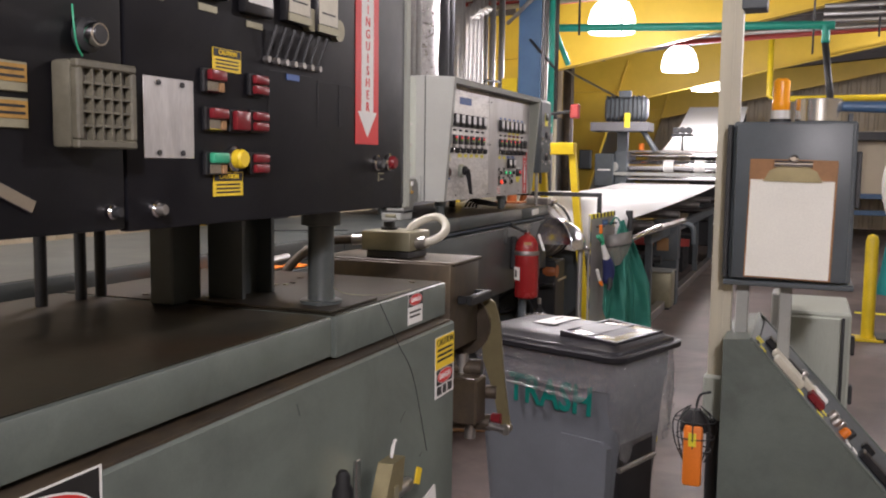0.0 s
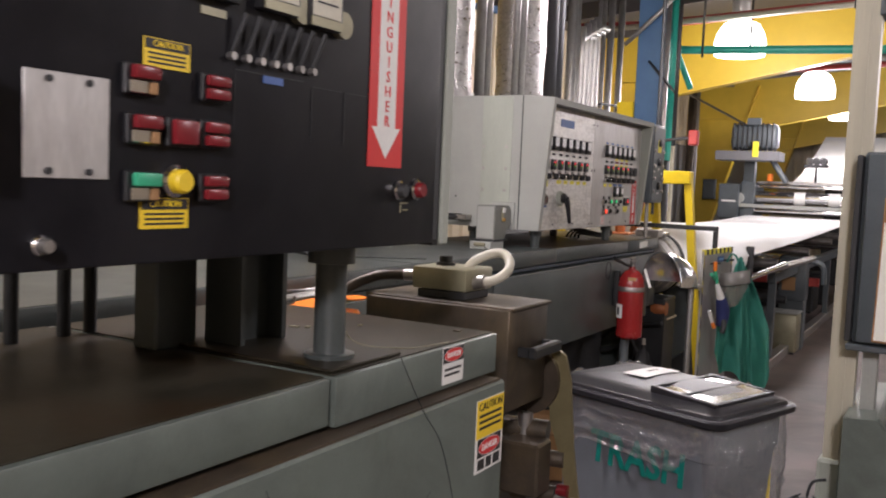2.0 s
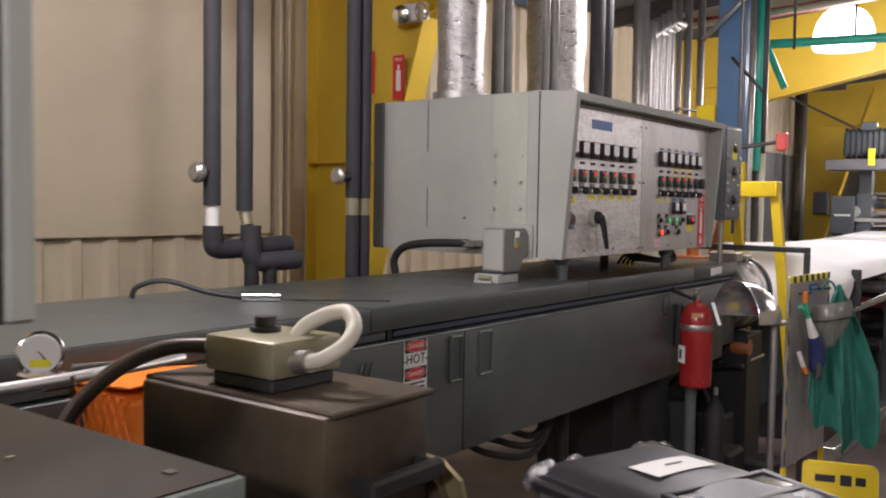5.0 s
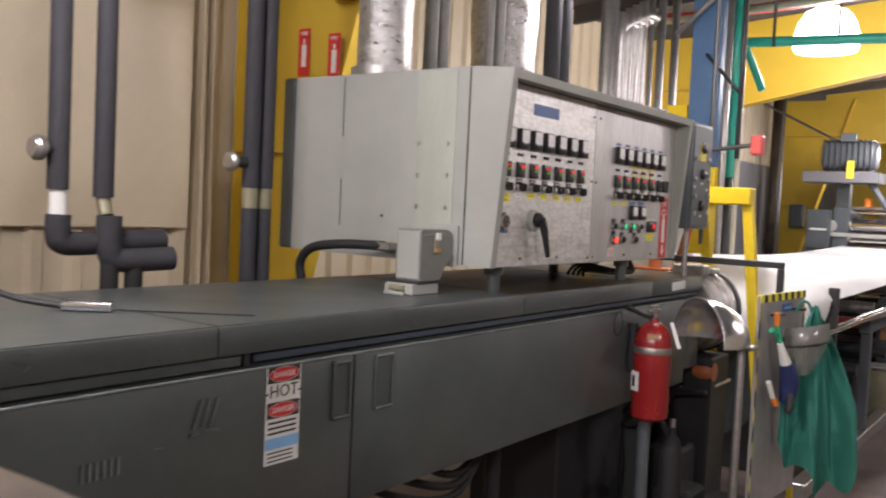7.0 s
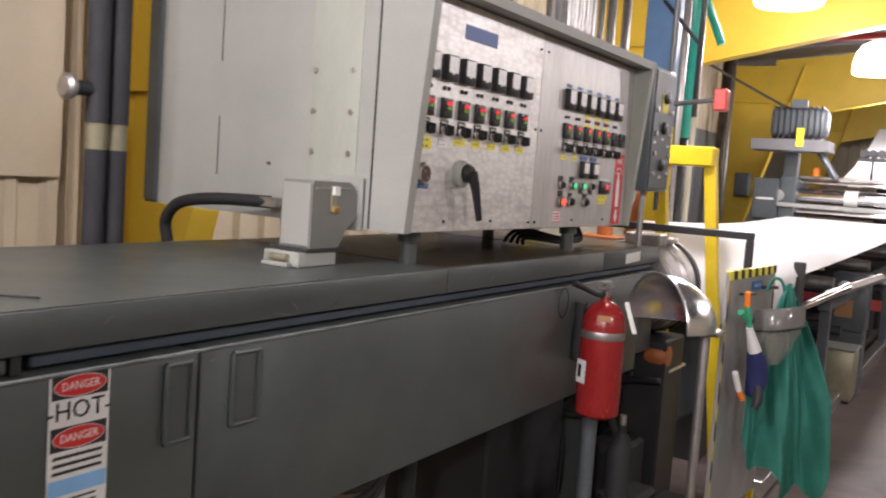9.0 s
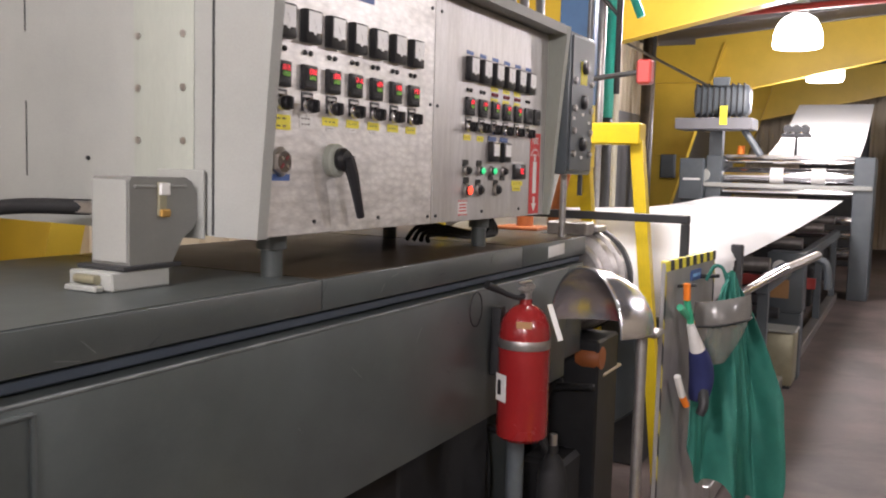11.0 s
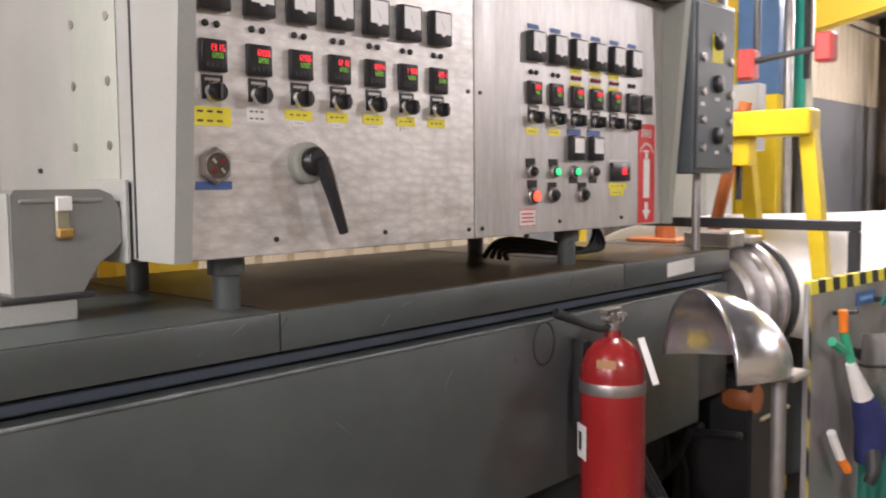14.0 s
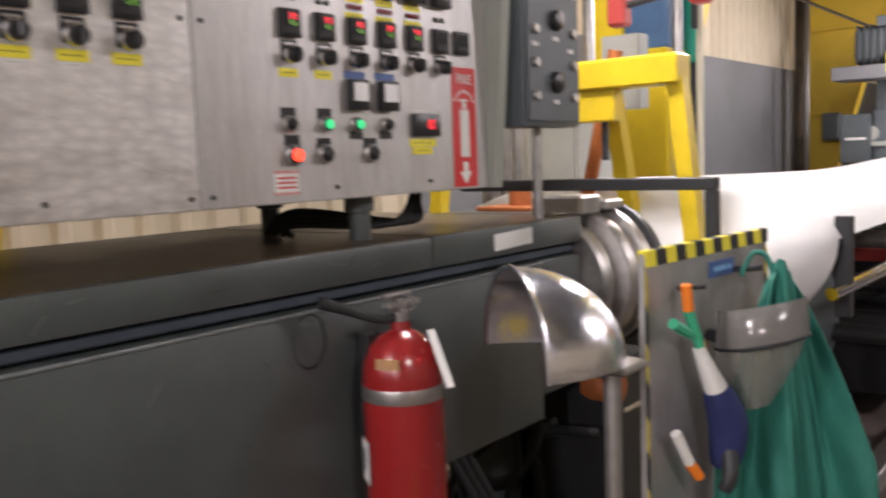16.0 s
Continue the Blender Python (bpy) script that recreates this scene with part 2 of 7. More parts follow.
M_OLDYEL = material("dirty_old_yellow_label", (0.36, 0.2, 0.04), 0.55, vary=0.25, scale=30)
M_AGED = material("aged_meter_face", (0.55, 0.52, 0.42), 0.4, vary=0.12, scale=20)
M_BOARD = material("scuffed_stainless_board", (0.42, 0.41, 0.4), 0.42, metal=0.6, vary=0.2, scale=5, stretch=(1, 1, 0.3), stain=(0.2, 0.19, 0.18), stain_amount=0.6)
M_ALU = material("weathered_cream_aluminium", (0.5, 0.47, 0.37), 0.45, metal=0.25, vary=0.12, scale=5, stretch=(4, 4, 0.3))
M_TAPEYEL = material("dirty_hazard_tape", (0.5, 0.42, 0.08), 0.5, vary=0.3, scale=18)
M_BEDTOP2 = material("worn_brown_cover_top", (0.075, 0.052, 0.03), 0.34, vary=0.4, scale=4, stain=(0.03, 0.027, 0.022), stain_amount=0.7, grain=0.1, grain_scale=60)
M_DULLORANGE = material("faded_orange_paint", (0.42, 0.13, 0.04), 0.5, vary=0.15)
M_CARD = material("brown_cardboard", (0.36, 0.2, 0.09), 0.8, vary=0.15)
M_LEDRED = glow("red_led", (0.9, 0.04, 0.06), 1.3)
M_LEDGREEN = glow("green_led", (0.25, 0.6, 0.07), 0.3)
M_LENSGREEN = glow("lit_green_lens", (0.04, 0.6, 0.22), 1.0)
M_LENSRED = glow("lit_red_lens", (0.95, 0.06, 0.03), 2.2)
M_AMBER = glow("amber_beacon_lens", (0.9, 0.34, 0.01), 0.12)
M_LAMP = glow("lit_acrylic_refractor", (1.0, 0.96, 0.9), 14.0)


# ---- mesh tools ----
def fx(x, y, z):
    """Frame on a face that looks along +x: u along +y, v up, w out."""
    return Matrix(((0, 0, 1, x), (1, 0, 0, y), (0, 1, 0, z), (0, 0, 0, 1)))


def fy(x, y, z):
    """Frame on a face that looks along -y: u along +x, v up, w out."""
    return Matrix(((1, 0, 0, x), (0, 0, -1, y), (0, 1, 0, z), (0, 0, 0, 1)))


def bx(bm, x0, x1, y0, y1, z0, z1, bevel=0.0, seg=1):
    r = bmesh.ops.create_cube(bm, size=1.0, matrix=Matrix.Translation(((x0 + x1) / 2, (y0 + y1) / 2, (z0 + z1) / 2)) @
                              Matrix.Diagonal((abs(x1 - x0), abs(y1 - y0), abs(z1 - z0), 1)))
    if bevel:
        edges = list({e for v in r["verts"] for e in v.link_edges})
        bmesh.ops.bevel(bm, geom=edges, offset=bevel, segments=seg, affect="EDGES", profile=0.5)
    return bm


def cy(bm, p0, p1, r, r2=None, seg=20):
    p0, p1 = Vector(p0), Vector(p1)
    d = p1 - p0
    m = Matrix.Translation((p0 + p1) / 2) @ d.to_track_quat("Z", "Y").to_matrix().to_4x4()
    bmesh.ops.create_cone(bm, cap_ends=True, cap_tris=False, segments=seg, radius1=r, radius2=r if r2 is None else r2, depth=d.length, matrix=m)
    return bm


def smooth_path(pts, n=8):
    pts = [Vector(p) for p in pts]
    if len(pts) < 3:
        return pts
    out = []
    for i in range(len(pts) - 1):
        a, b = pts[i], pts[i + 1]
        pa, pb = pts[max(i - 1, 0)], pts[min(i + 2, len(pts) - 1)]
        for k in range(n):
            t = k / n
            out.append(0.5 * ((2 * a) + (b - pa) * t + (2 * pa - 5 * a + 4 * b - pb) * t * t + (3 * a - pa - 3 * b + pb) * t ** 3))
    out.append(pts[-1])
    return out


def tube(bm, pts, r, seg=10, n=8):
    pts = smooth_path(pts, n)
    rings = []
    side = None
    for i, p in enumerate(pts):
        d = (pts[min(i + 1, len(pts) - 1)] - pts[max(i - 1, 0)]).normalized()
        if side is None:
            side = d.orthogonal().normalized()
        side = (side - d * side.dot(d)).normalized()
        up = d.cross(side)
        rr = r(i / (len(pts) - 1)) if callable(r) else r
        rings.append([bm.verts.new(p + (side * math.cos(a) + up * math.sin(a)) * rr) for a in (2 * math.pi * k / seg for k in range(seg))])
    for a, b in zip(rings, rings[1:]):
        for k in range(seg):
            bm.faces.new((a[k], a[(k + 1) % seg], b[(k + 1) % seg], b[k]))
    bm.faces.new(rings[0][::-1])
    bm.faces.new(rings[-1])
    return bm


def lathe(bm, profile, m=None, seg=24):
    rings = []
    for r, z in profile:
        rings.append([bm.verts.new((r * math.cos(a), r * math.sin(a), z)) for a in (2 * math.pi * k / seg for k in range(seg))])
    for a, b in zip(rings, rings[1:]):
        for k in range(seg):
            bm.faces.new((a[k], a[(k + 1) % seg], b[(k + 1) % seg], b[k]))
    bm.faces.new(rings[0][::-1])
    bm.faces.new(rings[-1])
    if m is not None:
        bmesh.ops.transform(bm, matrix=m, verts=[v for ring in rings for v in ring])
    return bm


def prism(bm, poly, a0, a1, axis="y"):
    """Extrudes a polygon: (x, z) pairs along y, (y, z) pairs along x, or (x, y) pairs along z."""
    def put(p, a):
        return {"y": (p[0], a, p[1]), "x": (a, p[0], p[1]), "z": (p[0], p[1], a)}[axis]
    va = [bm.verts.new(put(p, a0)) for p in poly]
    vb = [bm.verts.new(put(p, a1)) for p in poly]
    bm.faces.new(va)
    bm.faces.new(vb[::-1])
    for i in range(len(poly)):
        j = (i + 1) % len(poly)
        bm.faces.new((va[i], vb[i], vb[j], va[j]))
    bmesh.ops.recalc_face_normals(bm, faces=bm.faces)
    return bm


def grid_sheet(bm, f, nu, nv, thick=0.0):
    """A sheet f(u, v) over the unit square, given thickness along its normals."""
    vs = [[bm.verts.new(f(i / nu, j / nv)) for j in range(nv + 1)] for i in range(nu + 1)]
    for i in range(nu):
        for j in range(nv):
            bm.faces.new((vs[i][j], vs[i + 1][j], vs[i + 1][j + 1], vs[i][j + 1]))
    if thick:
        bm.normal_update()
        back = [[bm.verts.new(v.co - v.normal * thick) for v in row] for row in vs]
        for i in range(nu):
            for j in range(nv):
                bm.faces.new((back[i][j], back[i][j + 1], back[i + 1][j + 1], back[i + 1][j]))
        rim = [(i, 0) for i in range(nu)] + [(nu, j) for j in range(nv)] + [(i, nv) for i in range(nu, 0, -1)] + [(0, j) for j in range(nv, 0, -1)]
        for a, b in zip(rim, rim[1:] + rim[:1]):
            bm.faces.new((vs[a[0]][a[1]], back[a[0]][a[1]], back[b[0]][b[1]], vs[b[0]][b[1]]))
    return bm


def finish(name, bm, mat, smooth=None):
    me = bpy.data.meshes.new(name)
    if smooth is not None:
        for f in bm.faces:
            f.smooth = True
        for e in bm.edges:
            if len(e.link_faces) == 2 and e.calc_face_angle(0) > radians(smooth):
                e.smooth = False
    bm.to_mesh(me)
    bm.free()
    me.materials.append(mat)
    return me


def nb():
    return bmesh.new()


def thing(name, at, label, category, group=""):
    e = new(name)
    e.location = at
    e.empty_display_size = 0.1
    return tagged(e, label, category, group)


def origin_of(ob):
    """World place of a thing or part that nothing has turned."""
    p = Vector(ob.location)
    while ob.parent:
        ob = ob.parent
        p += Vector(ob.location)
    return p


def part(name, bm, mat, parent, label="", m=None, smooth=35):
    """Links a bmesh, drawn in world metres (or in the frame m), as one mesh under a thing or part."""
    if m is not None:
        bmesh.ops.transform(bm, matrix=m, verts=bm.verts)
    if parent is not None:
        base = origin_of(parent)
        bmesh.ops.translate(bm, vec=-base, verts=bm.verts)
    ob = new(name, finish(name, bm, mat, smooth))
    if parent is not None:
        ob.parent = parent
    if label:
        ob["label"] = label
    return ob


def solo(name, bm, mat, label, category, group="", m=None, smooth=35, kind="", at=None):
    """A thing that is one mesh."""
    if m is not None:
        bmesh.ops.transform(bm, matrix=m, verts=bm.verts)
    if at is not None:
        bmesh.ops.translate(bm, vec=-Vector(at), verts=bm.verts)
    ob = new(name, finish(name, bm, mat, smooth))
    if at is not None:
        ob.location = at
    return tagged(ob, label, category, group, kind)


def structure(name, bm, mat, label, category, smooth=35):
    return solo(name, bm, mat, label, category, smooth=smooth, kind="structure")


def words(text, size, u=0.0, v=0.0, w=0.0, m=None, align="CENTER", depth=0.0006, squeeze=1.0, bold=0.0):
    """Letters in the built-in font, as a bmesh lying in the frame m."""
    cu = bpy.data.curves.new("letters", "FONT")
    cu.body, cu.size, cu.align_x, cu.align_y, cu.extrude = text, size, align, "CENTER", depth
    cu.resolution_u = 2
    cu.offset = bold
    ob = new("letters", cu)
    me = bpy.data.meshes.new_from_object(ob.evaluated_get(bpy.context.evaluated_depsgraph_get()))
    bm = nb()
    bm.from_mesh(me)
    bpy.data.objects.remove(ob)
    bpy.data.curves.remove(cu)
    bpy.data.meshes.remove(me)
    mm = Matrix.Translation((u, v, w)) @ Matrix.Diagonal((squeeze, 1, 1, 1))
    bmesh.ops.transform(bm, matrix=(m @ mm) if m is not None else mm, verts=bm.verts)
    return bm


# ---- the hall ----
WX = -5.2          # west wall
FRAMES = (0.0, 6.1, 12.4, 18.5, 24.6)


def roof(x):
    """Underside of the sloping roof."""
    return 3.88 + (x + 5.2) * 0.083


def corrugated(x, y0, y1, z0, z1, pitch=0.24, depth=0.035):
    bm = nb()
    poly = []
    y = y0
    while y < y1:
        for dy, dx in ((0, 0), (0.12, 0), (0.15, depth), (0.21, depth)):
            poly.append((x + dx, min(y + dy, y1)))
        y += pitch
    poly.append((x, y1))
    poly += [(x - 0.08, y1), (x - 0.08, y0)]
    prism(bm, poly, z0, z1, "z")
    return bm


def wall_corrugated_y(y, x0, x1, z0, z1):
    bm = corrugated(0, x0, x1, z0, z1)
    bmesh.ops.transform(bm, matrix=Matrix(((0, 1, 0, 0), (-1, 0, 0, y), (0, 0, 1, 0), (0, 0, 0, 1))), verts=bm.verts)
    return bm


structure("floor", bx(nb(), -5.6, 9.2, -6.2, 27.2, -0.15, 0.0), M_CONCRETE, "worn pinkish grey concrete factory floor with dark stains", "floor")
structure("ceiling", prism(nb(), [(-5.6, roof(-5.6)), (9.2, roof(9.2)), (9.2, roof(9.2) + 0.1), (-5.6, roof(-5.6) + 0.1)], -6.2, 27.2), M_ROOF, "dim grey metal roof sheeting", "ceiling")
structure("wall_west", corrugated(WX, -6.1, 9.6, 0, roof(WX)), M_BEIGE, "beige corrugated steel wall", "wall")
structure("wall_west_far", corrugated(WX, 9.6, 27.1, 2.66, roof(WX)), M_BEIGE, "beige corrugated steel wall above a grey wainscot", "wall")
structure("wainscot", bx(nb(), WX - 0.08, WX + 0.05, 9.6, 27.1, 0, 2.656), M_WAIN, "smooth dark grey wall wainscot", "wall")
structure("wall_north", wall_corrugated_y(27.1, -5.3, 9.1, 0, 5.2), M_BEIGE, "beige corrugated end wall", "wall")
structure("wall_south", bx(nb(), -5.3, 9.1, -6.2, -6.05, 0, 5.2), M_BEIGE, "plain beige end wall", "wall")
structure("wall_east", bx(nb(), 9.0, 9.15, -6.1, 27.1, 0, 5.2), M_BEIGE, "plain beige side wall", "wall")

# smooth lining panel screwed on the west wall, with its trim
liner = structure("wall_panel", bx(nb(), WX + 0.045, WX + 0.075, 0.6, 5.62, 1.468, roof(WX) - 0.02, 0.006), M_BEIGE, "smooth beige lining sheet on the wall", "wall panel")
for y in (5.68, 5.76):
    structure("trim", bx(nb(), WX + 0.036, WX + 0.10, y, y + 0.035, 0, roof(WX) - 0.02, 0.006), M_BEIGE, "beige folded corner trim", "trim")


def frame_column(y):
    """Tapered steel frame: column web, flanges, and rafter."""
    t = thing("portal_arch", (WX + 0.2, y, 0), "yellow painted tapered steel portal frame of the hall", "steel frame", "portal frames")
    zt = roof(WX) - 0.05
    inner = lambda z: -4.93 + 0.29 * z
    bm = nb()
    prism(bm, [(WX + 0.05, 0), (inner(0), 0), (inner(zt), zt), (WX + 0.05, zt)], y - 0.006, y + 0.006)
    part("web", bm, M_YELLOW, t)
    bm = nb()
    prism(bm, [(inner(0), 0), (inner(0) + 0.016, 0), (inner(zt) + 0.016, zt), (inner(zt), zt)], y - 0.1, y + 0.1)
    part("inner_flange", bm, M_YELLOW, t)
    part("outer_flange", bx(nb(), WX + 0.036, WX + 0.05, y - 0.1, y + 0.1, 0, zt), M_YELLOW, t)
    for z in (0.62, 1.98, 3.2):
        part("stiffener", bx(nb(), WX + 0.05, inner(z) - 0.002, y - 0.09, y - 0.0065, z, z + 0.012), M_YELLOW, t)
    x0, x1 = -4.3, 9.0
    low = lambda x: 2.93 + (x + 4.2) * 0.205
    xk = 1.2
    bm = nb()
    prism(bm, [(x0, low(x0)), (xk, low(xk)), (x1, roof(x1) - 0.42), (x1, roof(x1) - 0.03), (x0, roof(x0) - 0.03)], y - 0.0045, y + 0.0045)
    part("rafter_web", bm, M_YELLOW, t)
    bm = nb()
    prism(bm, [(x0, low(x0) - 0.016), (xk, low(xk) - 0.016), (x1, roof(x1) - 0.436), (x1, roof(x1) - 0.42), (xk, low(xk)), (x0, low(x0))], y - 0.1, y + 0.1)
    part("rafter_flange", bm, M_YELLOW, t)
    return t


for y in FRAMES:
    frame_column(y)
# roof purlins
for y in ((-4, -2.6, 1.2, 2.6, 4.0, 8, 9.3, 10.6, 14, 15.2, 16.6, 20, 21.4, 22.8, 26)):
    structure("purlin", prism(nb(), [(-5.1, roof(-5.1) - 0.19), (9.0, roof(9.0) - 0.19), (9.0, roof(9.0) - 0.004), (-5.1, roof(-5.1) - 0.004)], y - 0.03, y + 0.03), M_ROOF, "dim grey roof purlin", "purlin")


def highbay(x, y, z=3.42, power=LAMP_POWER):
    t = thing("high_bay_lamp", (x, y, z), "lit bell-shaped acrylic high bay lamp hanging from the roof; some are added unseen", "lamp", "high bay lamps")
    part("shade", lathe(nb(), [(0.27, -0.2), (0.285, -0.17), (0.28, -0.05), (0.25, 0.06), (0.19, 0.15), (0.12, 0.19)], Matrix.Translation((x, y, z)), 32), M_LAMP, t)
    part("ballast", lathe(nb(), [(0.1, 0.192), (0.11, 0.22), (0.11, 0.42), (0.06, 0.46)], Matrix.Translation((x, y, z)), 20), M_GALV, t, "grey ballast housing")
    part("hanger", cy(nb(), (x, y, z + 0.46), (x, y, roof(x)), 0.012, seg=8), M_GALV, t)
    ld = bpy.data.lights.new("high_bay_light", "POINT")
    ld.shadow_soft_size, ld.energy, ld.color = 0.2, power, LAMP_COLOR
    lo = new("high_bay_light", ld)
    lo.location = (x, y, z - 0.42)
    return t


for y, power in ((-1.6, 150.0), (6.7, 115.0), (14.87, 150.0), (18.9, 120.0)):
    highbay(-2.3, y, power=power)
highbay(-2.56, 10.76, 3.48)
highbay(-2.3, 2.6, power=140.0)
# Unseen lamp added to brighten the clipboard paper and the near bed's front.
highbay(0.7, -1.9, 3.6, 490.0)
# East row put nearer in, out of view, to light faces turned to +x.
for y, power in ((3.9, 165.0), (10.6, 190.0), (17.0, 180.0)):
    highbay(1.9, y, 3.8, power)


def pipe_run(name, pts, r, mat, label, category="pipe", seg=12, n=1, group=""):
    return solo(name, tube(nb(), pts, r, seg, n), mat, label, category, group)


# ---- near extruder ----
M1 = thing("extruder", (-1.5, 0.0, 0), "grey-green extruder machine bed with a black control cabinet on legs", "extruder")
part("base", bx(nb(), -1.86, -1.1, -3.0, 1.98, 0.42, 1.288, 0.006), M_GREY, M1)
part("pedestal", bx(nb(), -1.75, -1.25, -2.6, 1.5, 0.0, 0.42, 0.006), M_DARK, M1)
# Near-black block set back in the gap; its colour carries the slot's shade.
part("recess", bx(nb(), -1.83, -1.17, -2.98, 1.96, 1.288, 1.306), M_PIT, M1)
part("ledge", bx(nb(), -1.168, -1.104, -2.98, 1.96, 1.2885, 1.293), M_RUSTY, M1, "rusty brown ledge under the cover")
part("cover", bx(nb(), -1.86, -1.136, -3.0, 1.397, 1.304, 1.383, 0.004, 2), M_GREY, M1)
part("end_cover", bx(nb(), -1.86, -1.132, 1.409, 1.994, 1.298, 1.383, 0.004, 2), M_GREY, M1)
part("top_plate", bx(nb(), -1.853, -1.146, -2.99, 1.392, 1.3835, 1.3855), M_BEDTOP, M1, "brown oily top of the bed")
part("end_top_plate", bx(nb(), -1.853, -1.142, 1.413, 1.988, 1.3835, 1.3855), M_BEDTOP, M1, "brown oily top of the bed")
bm = nb()
bx(bm, -1.56, -1.15, 1.415, 1.63, 1.386, 1.392, 0.002)
part("foot_plate", bm, M_BEDTOP, M1)
rb0 = random.Random(11)
for k in range(9):
    px, py = rb0.uniform(-1.75, -1.2), rb0.uniform(1.45, 1.95)
    part("chip", bx(nb(), px, px + rb0.uniform(0.006, 0.02), py, py + rb0.uniform(0.006, 0.016), 1.3856, 1.388), M_FITTING if k < 3 else M_RUSTY, M1, "loose plastic chip")
# legs under the cabinet
bm = lathe(nb(), [(0.045, 1.39), (0.045, 1.399), (0.029, 1.4), (0.028, 1.405), (0.028, 1.558), (0.042, 1.56), (0.042, 1.6)], Matrix.Translation((-1.225, 1.508, 0)), 28)
part("leg", bm, M_GREY2, M1, "round blue-grey steel leg")
bm = nb()
prism(bm, [(-1.49, 1.47), (-1.40, 1.47), (-1.40, 1.482), (-1.439, 1.482), (-1.439, 1.585), (-1.40, 1.585), (-1.40, 1.597), (-1.49, 1.597), (-1.49, 1.585), (-1.451, 1.585), (-1.451, 1.482), (-1.49, 1.482)], 1.391, 1.6, "z")
part("leg", bm, M_GREY2, M1, "blue-grey I-section leg")
part("leg", bx(nb(), -1.56, -1.50, 1.36, 1.46, 1.385, 1.6, 0.004), M_GREY2, M1)
for dy in (1.24, 1.35, 1.41):
    part("pipe", cy(nb(), (-1.74, dy, 1.385), (-1.74, dy, 1.62), 0.013, seg=12), M_DARK, M1)
part("leg", cy(nb(), (-1.225, -0.6, 1.385), (-1.225, -0.6, 1.6), 0.028), M_GREY2, M1)
# warning labels and small fittings on the bed
CABX = -1.10


def sticker(name, parent, m, w, h, mat, label="", thick=0.0008):
    return part(name, bx(nb(), -w / 2, w / 2, -h / 2, h / 2, 0, thick), mat, parent, label, m)


def bars(name, parent, m, rows, mat=None):
    """Unreadable print: plain bars (u0, u1, v, height)."""
    bm = nb()
    for u0, u1, v, h in rows:
        bx(bm, u0, u1, v - h / 2, v + h / 2, 0.0009, 0.0013)
    return part(name, bm, mat or M_INK, parent, "", m)


def danger_block(parent, m, w, top, text="DANGER"):
    """Black-framed red oval header, top edge at v = top."""
    h = w * 0.36
    sticker("header", parent, m @ Matrix.Translation((0, top - h / 2, 0.0009)), w * 0.96, h, M_INK)
    bm = nb()
    bmesh.ops.create_circle(bm, cap_ends=True, segments=28, radius=0.5, matrix=m @ Matrix.Translation((0, top - h / 2, 0.0021)) @ Matrix.Diagonal((w * 0.88, h * 0.86, 1, 1)))
    part("oval", bm, M_SIGNRED, parent)
    bm = nb()
    bmesh.ops.create_circle(bm, cap_ends=True, segments=28, radius=0.5, matrix=m @ Matrix.Translation((0, top - h / 2, 0.0019)) @ Matrix.Diagonal((w * 0.905, h * 0.92, 1, 1)))
    part("oval_edge", bm, M_WHITE, parent)
    part("lettering", words(text, h * 0.5, 0, top - h / 2, 0.0026, m, squeeze=0.9), M_WHITE, parent)


def caution_label(parent, m, w, h, rows=3):
    sticker("plate", parent, m, w, h, M_SIGNYEL, "yellow and black caution label")
    sticker("header", parent, m @ Matrix.Translation((0, h * 0.3, 0.0009)), w * 0.94, h * 0.34, M_INK)
    part("lettering", words("CAUTION", h * 0.3, 0, h * 0.3, 0.0022, m, squeeze=min(1.0, w / (h * 1.55))), M_SIGNYEL, parent)
    bars("print", parent, m, [(-w * 0.4, w * 0.4, -h * (0.02 + 0.16 * i), h * 0.07) for i in range(rows)])


# end-cover danger label
t = thing("warning_label", (-1.131, 1.797, 1.355), "small red and white danger label on the bed cover", "label")
m = fx(-1.1318, 1.797, 1.345)
sticker("plate", t, m, 0.085, 0.075, M_WHITE)
danger_block(t, m, 0.085, 0.036)
bars("print", t, m, [(-0.034, 0.034, -0.008, 0.005), (-0.034, 0.026, -0.019, 0.005)])
# tall caution and danger label on the base
t = thing("warning_label", (-1.099, 1.91, 1.19), "tall yellow caution and red danger label on the machine side", "label")
m = fx(-1.0995, 1.91, 1.185)
sticker("plate", t, m, 0.125, 0.155, M_WHITE)
sticker("upper", t, m @ Matrix.Translation((0, 0.036, 0.0009)), 0.121, 0.08, M_SIGNYEL)
part("lettering", words("CAUTION", 0.024, 0, 0.062, 0.0022, m), M_INK, t)
bars("print", t, m @ Matrix.Translation((0, 0, 0.001)), [(-0.05, 0.05, 0.043 - 0.013 * i, 0.006) for i in range(3)])
danger_block(t, m, 0.11, -0.006)
bars("pictogram", t, m, [(-0.05, -0.02, -0.061, 0.022), (-0.012, 0.012, -0.061, 0.022), (0.02, 0.05, -0.061, 0.022)])
# large danger sign low on the base
t = thing("warning_label", (-1.099, 0.66, 1.24), "large black-framed red danger sign on the machine side", "label")
m = fx(-1.0995, 0.585, 1.2)
sticker("plate", t, m, 0.28, 0.2, M_WHITE)
danger_block(t, m, 0.28, 0.097)
bars("print", t, m, [(-0.12, 0.12, -0.025 - 0.03 * i, 0.012) for i in range(3)])
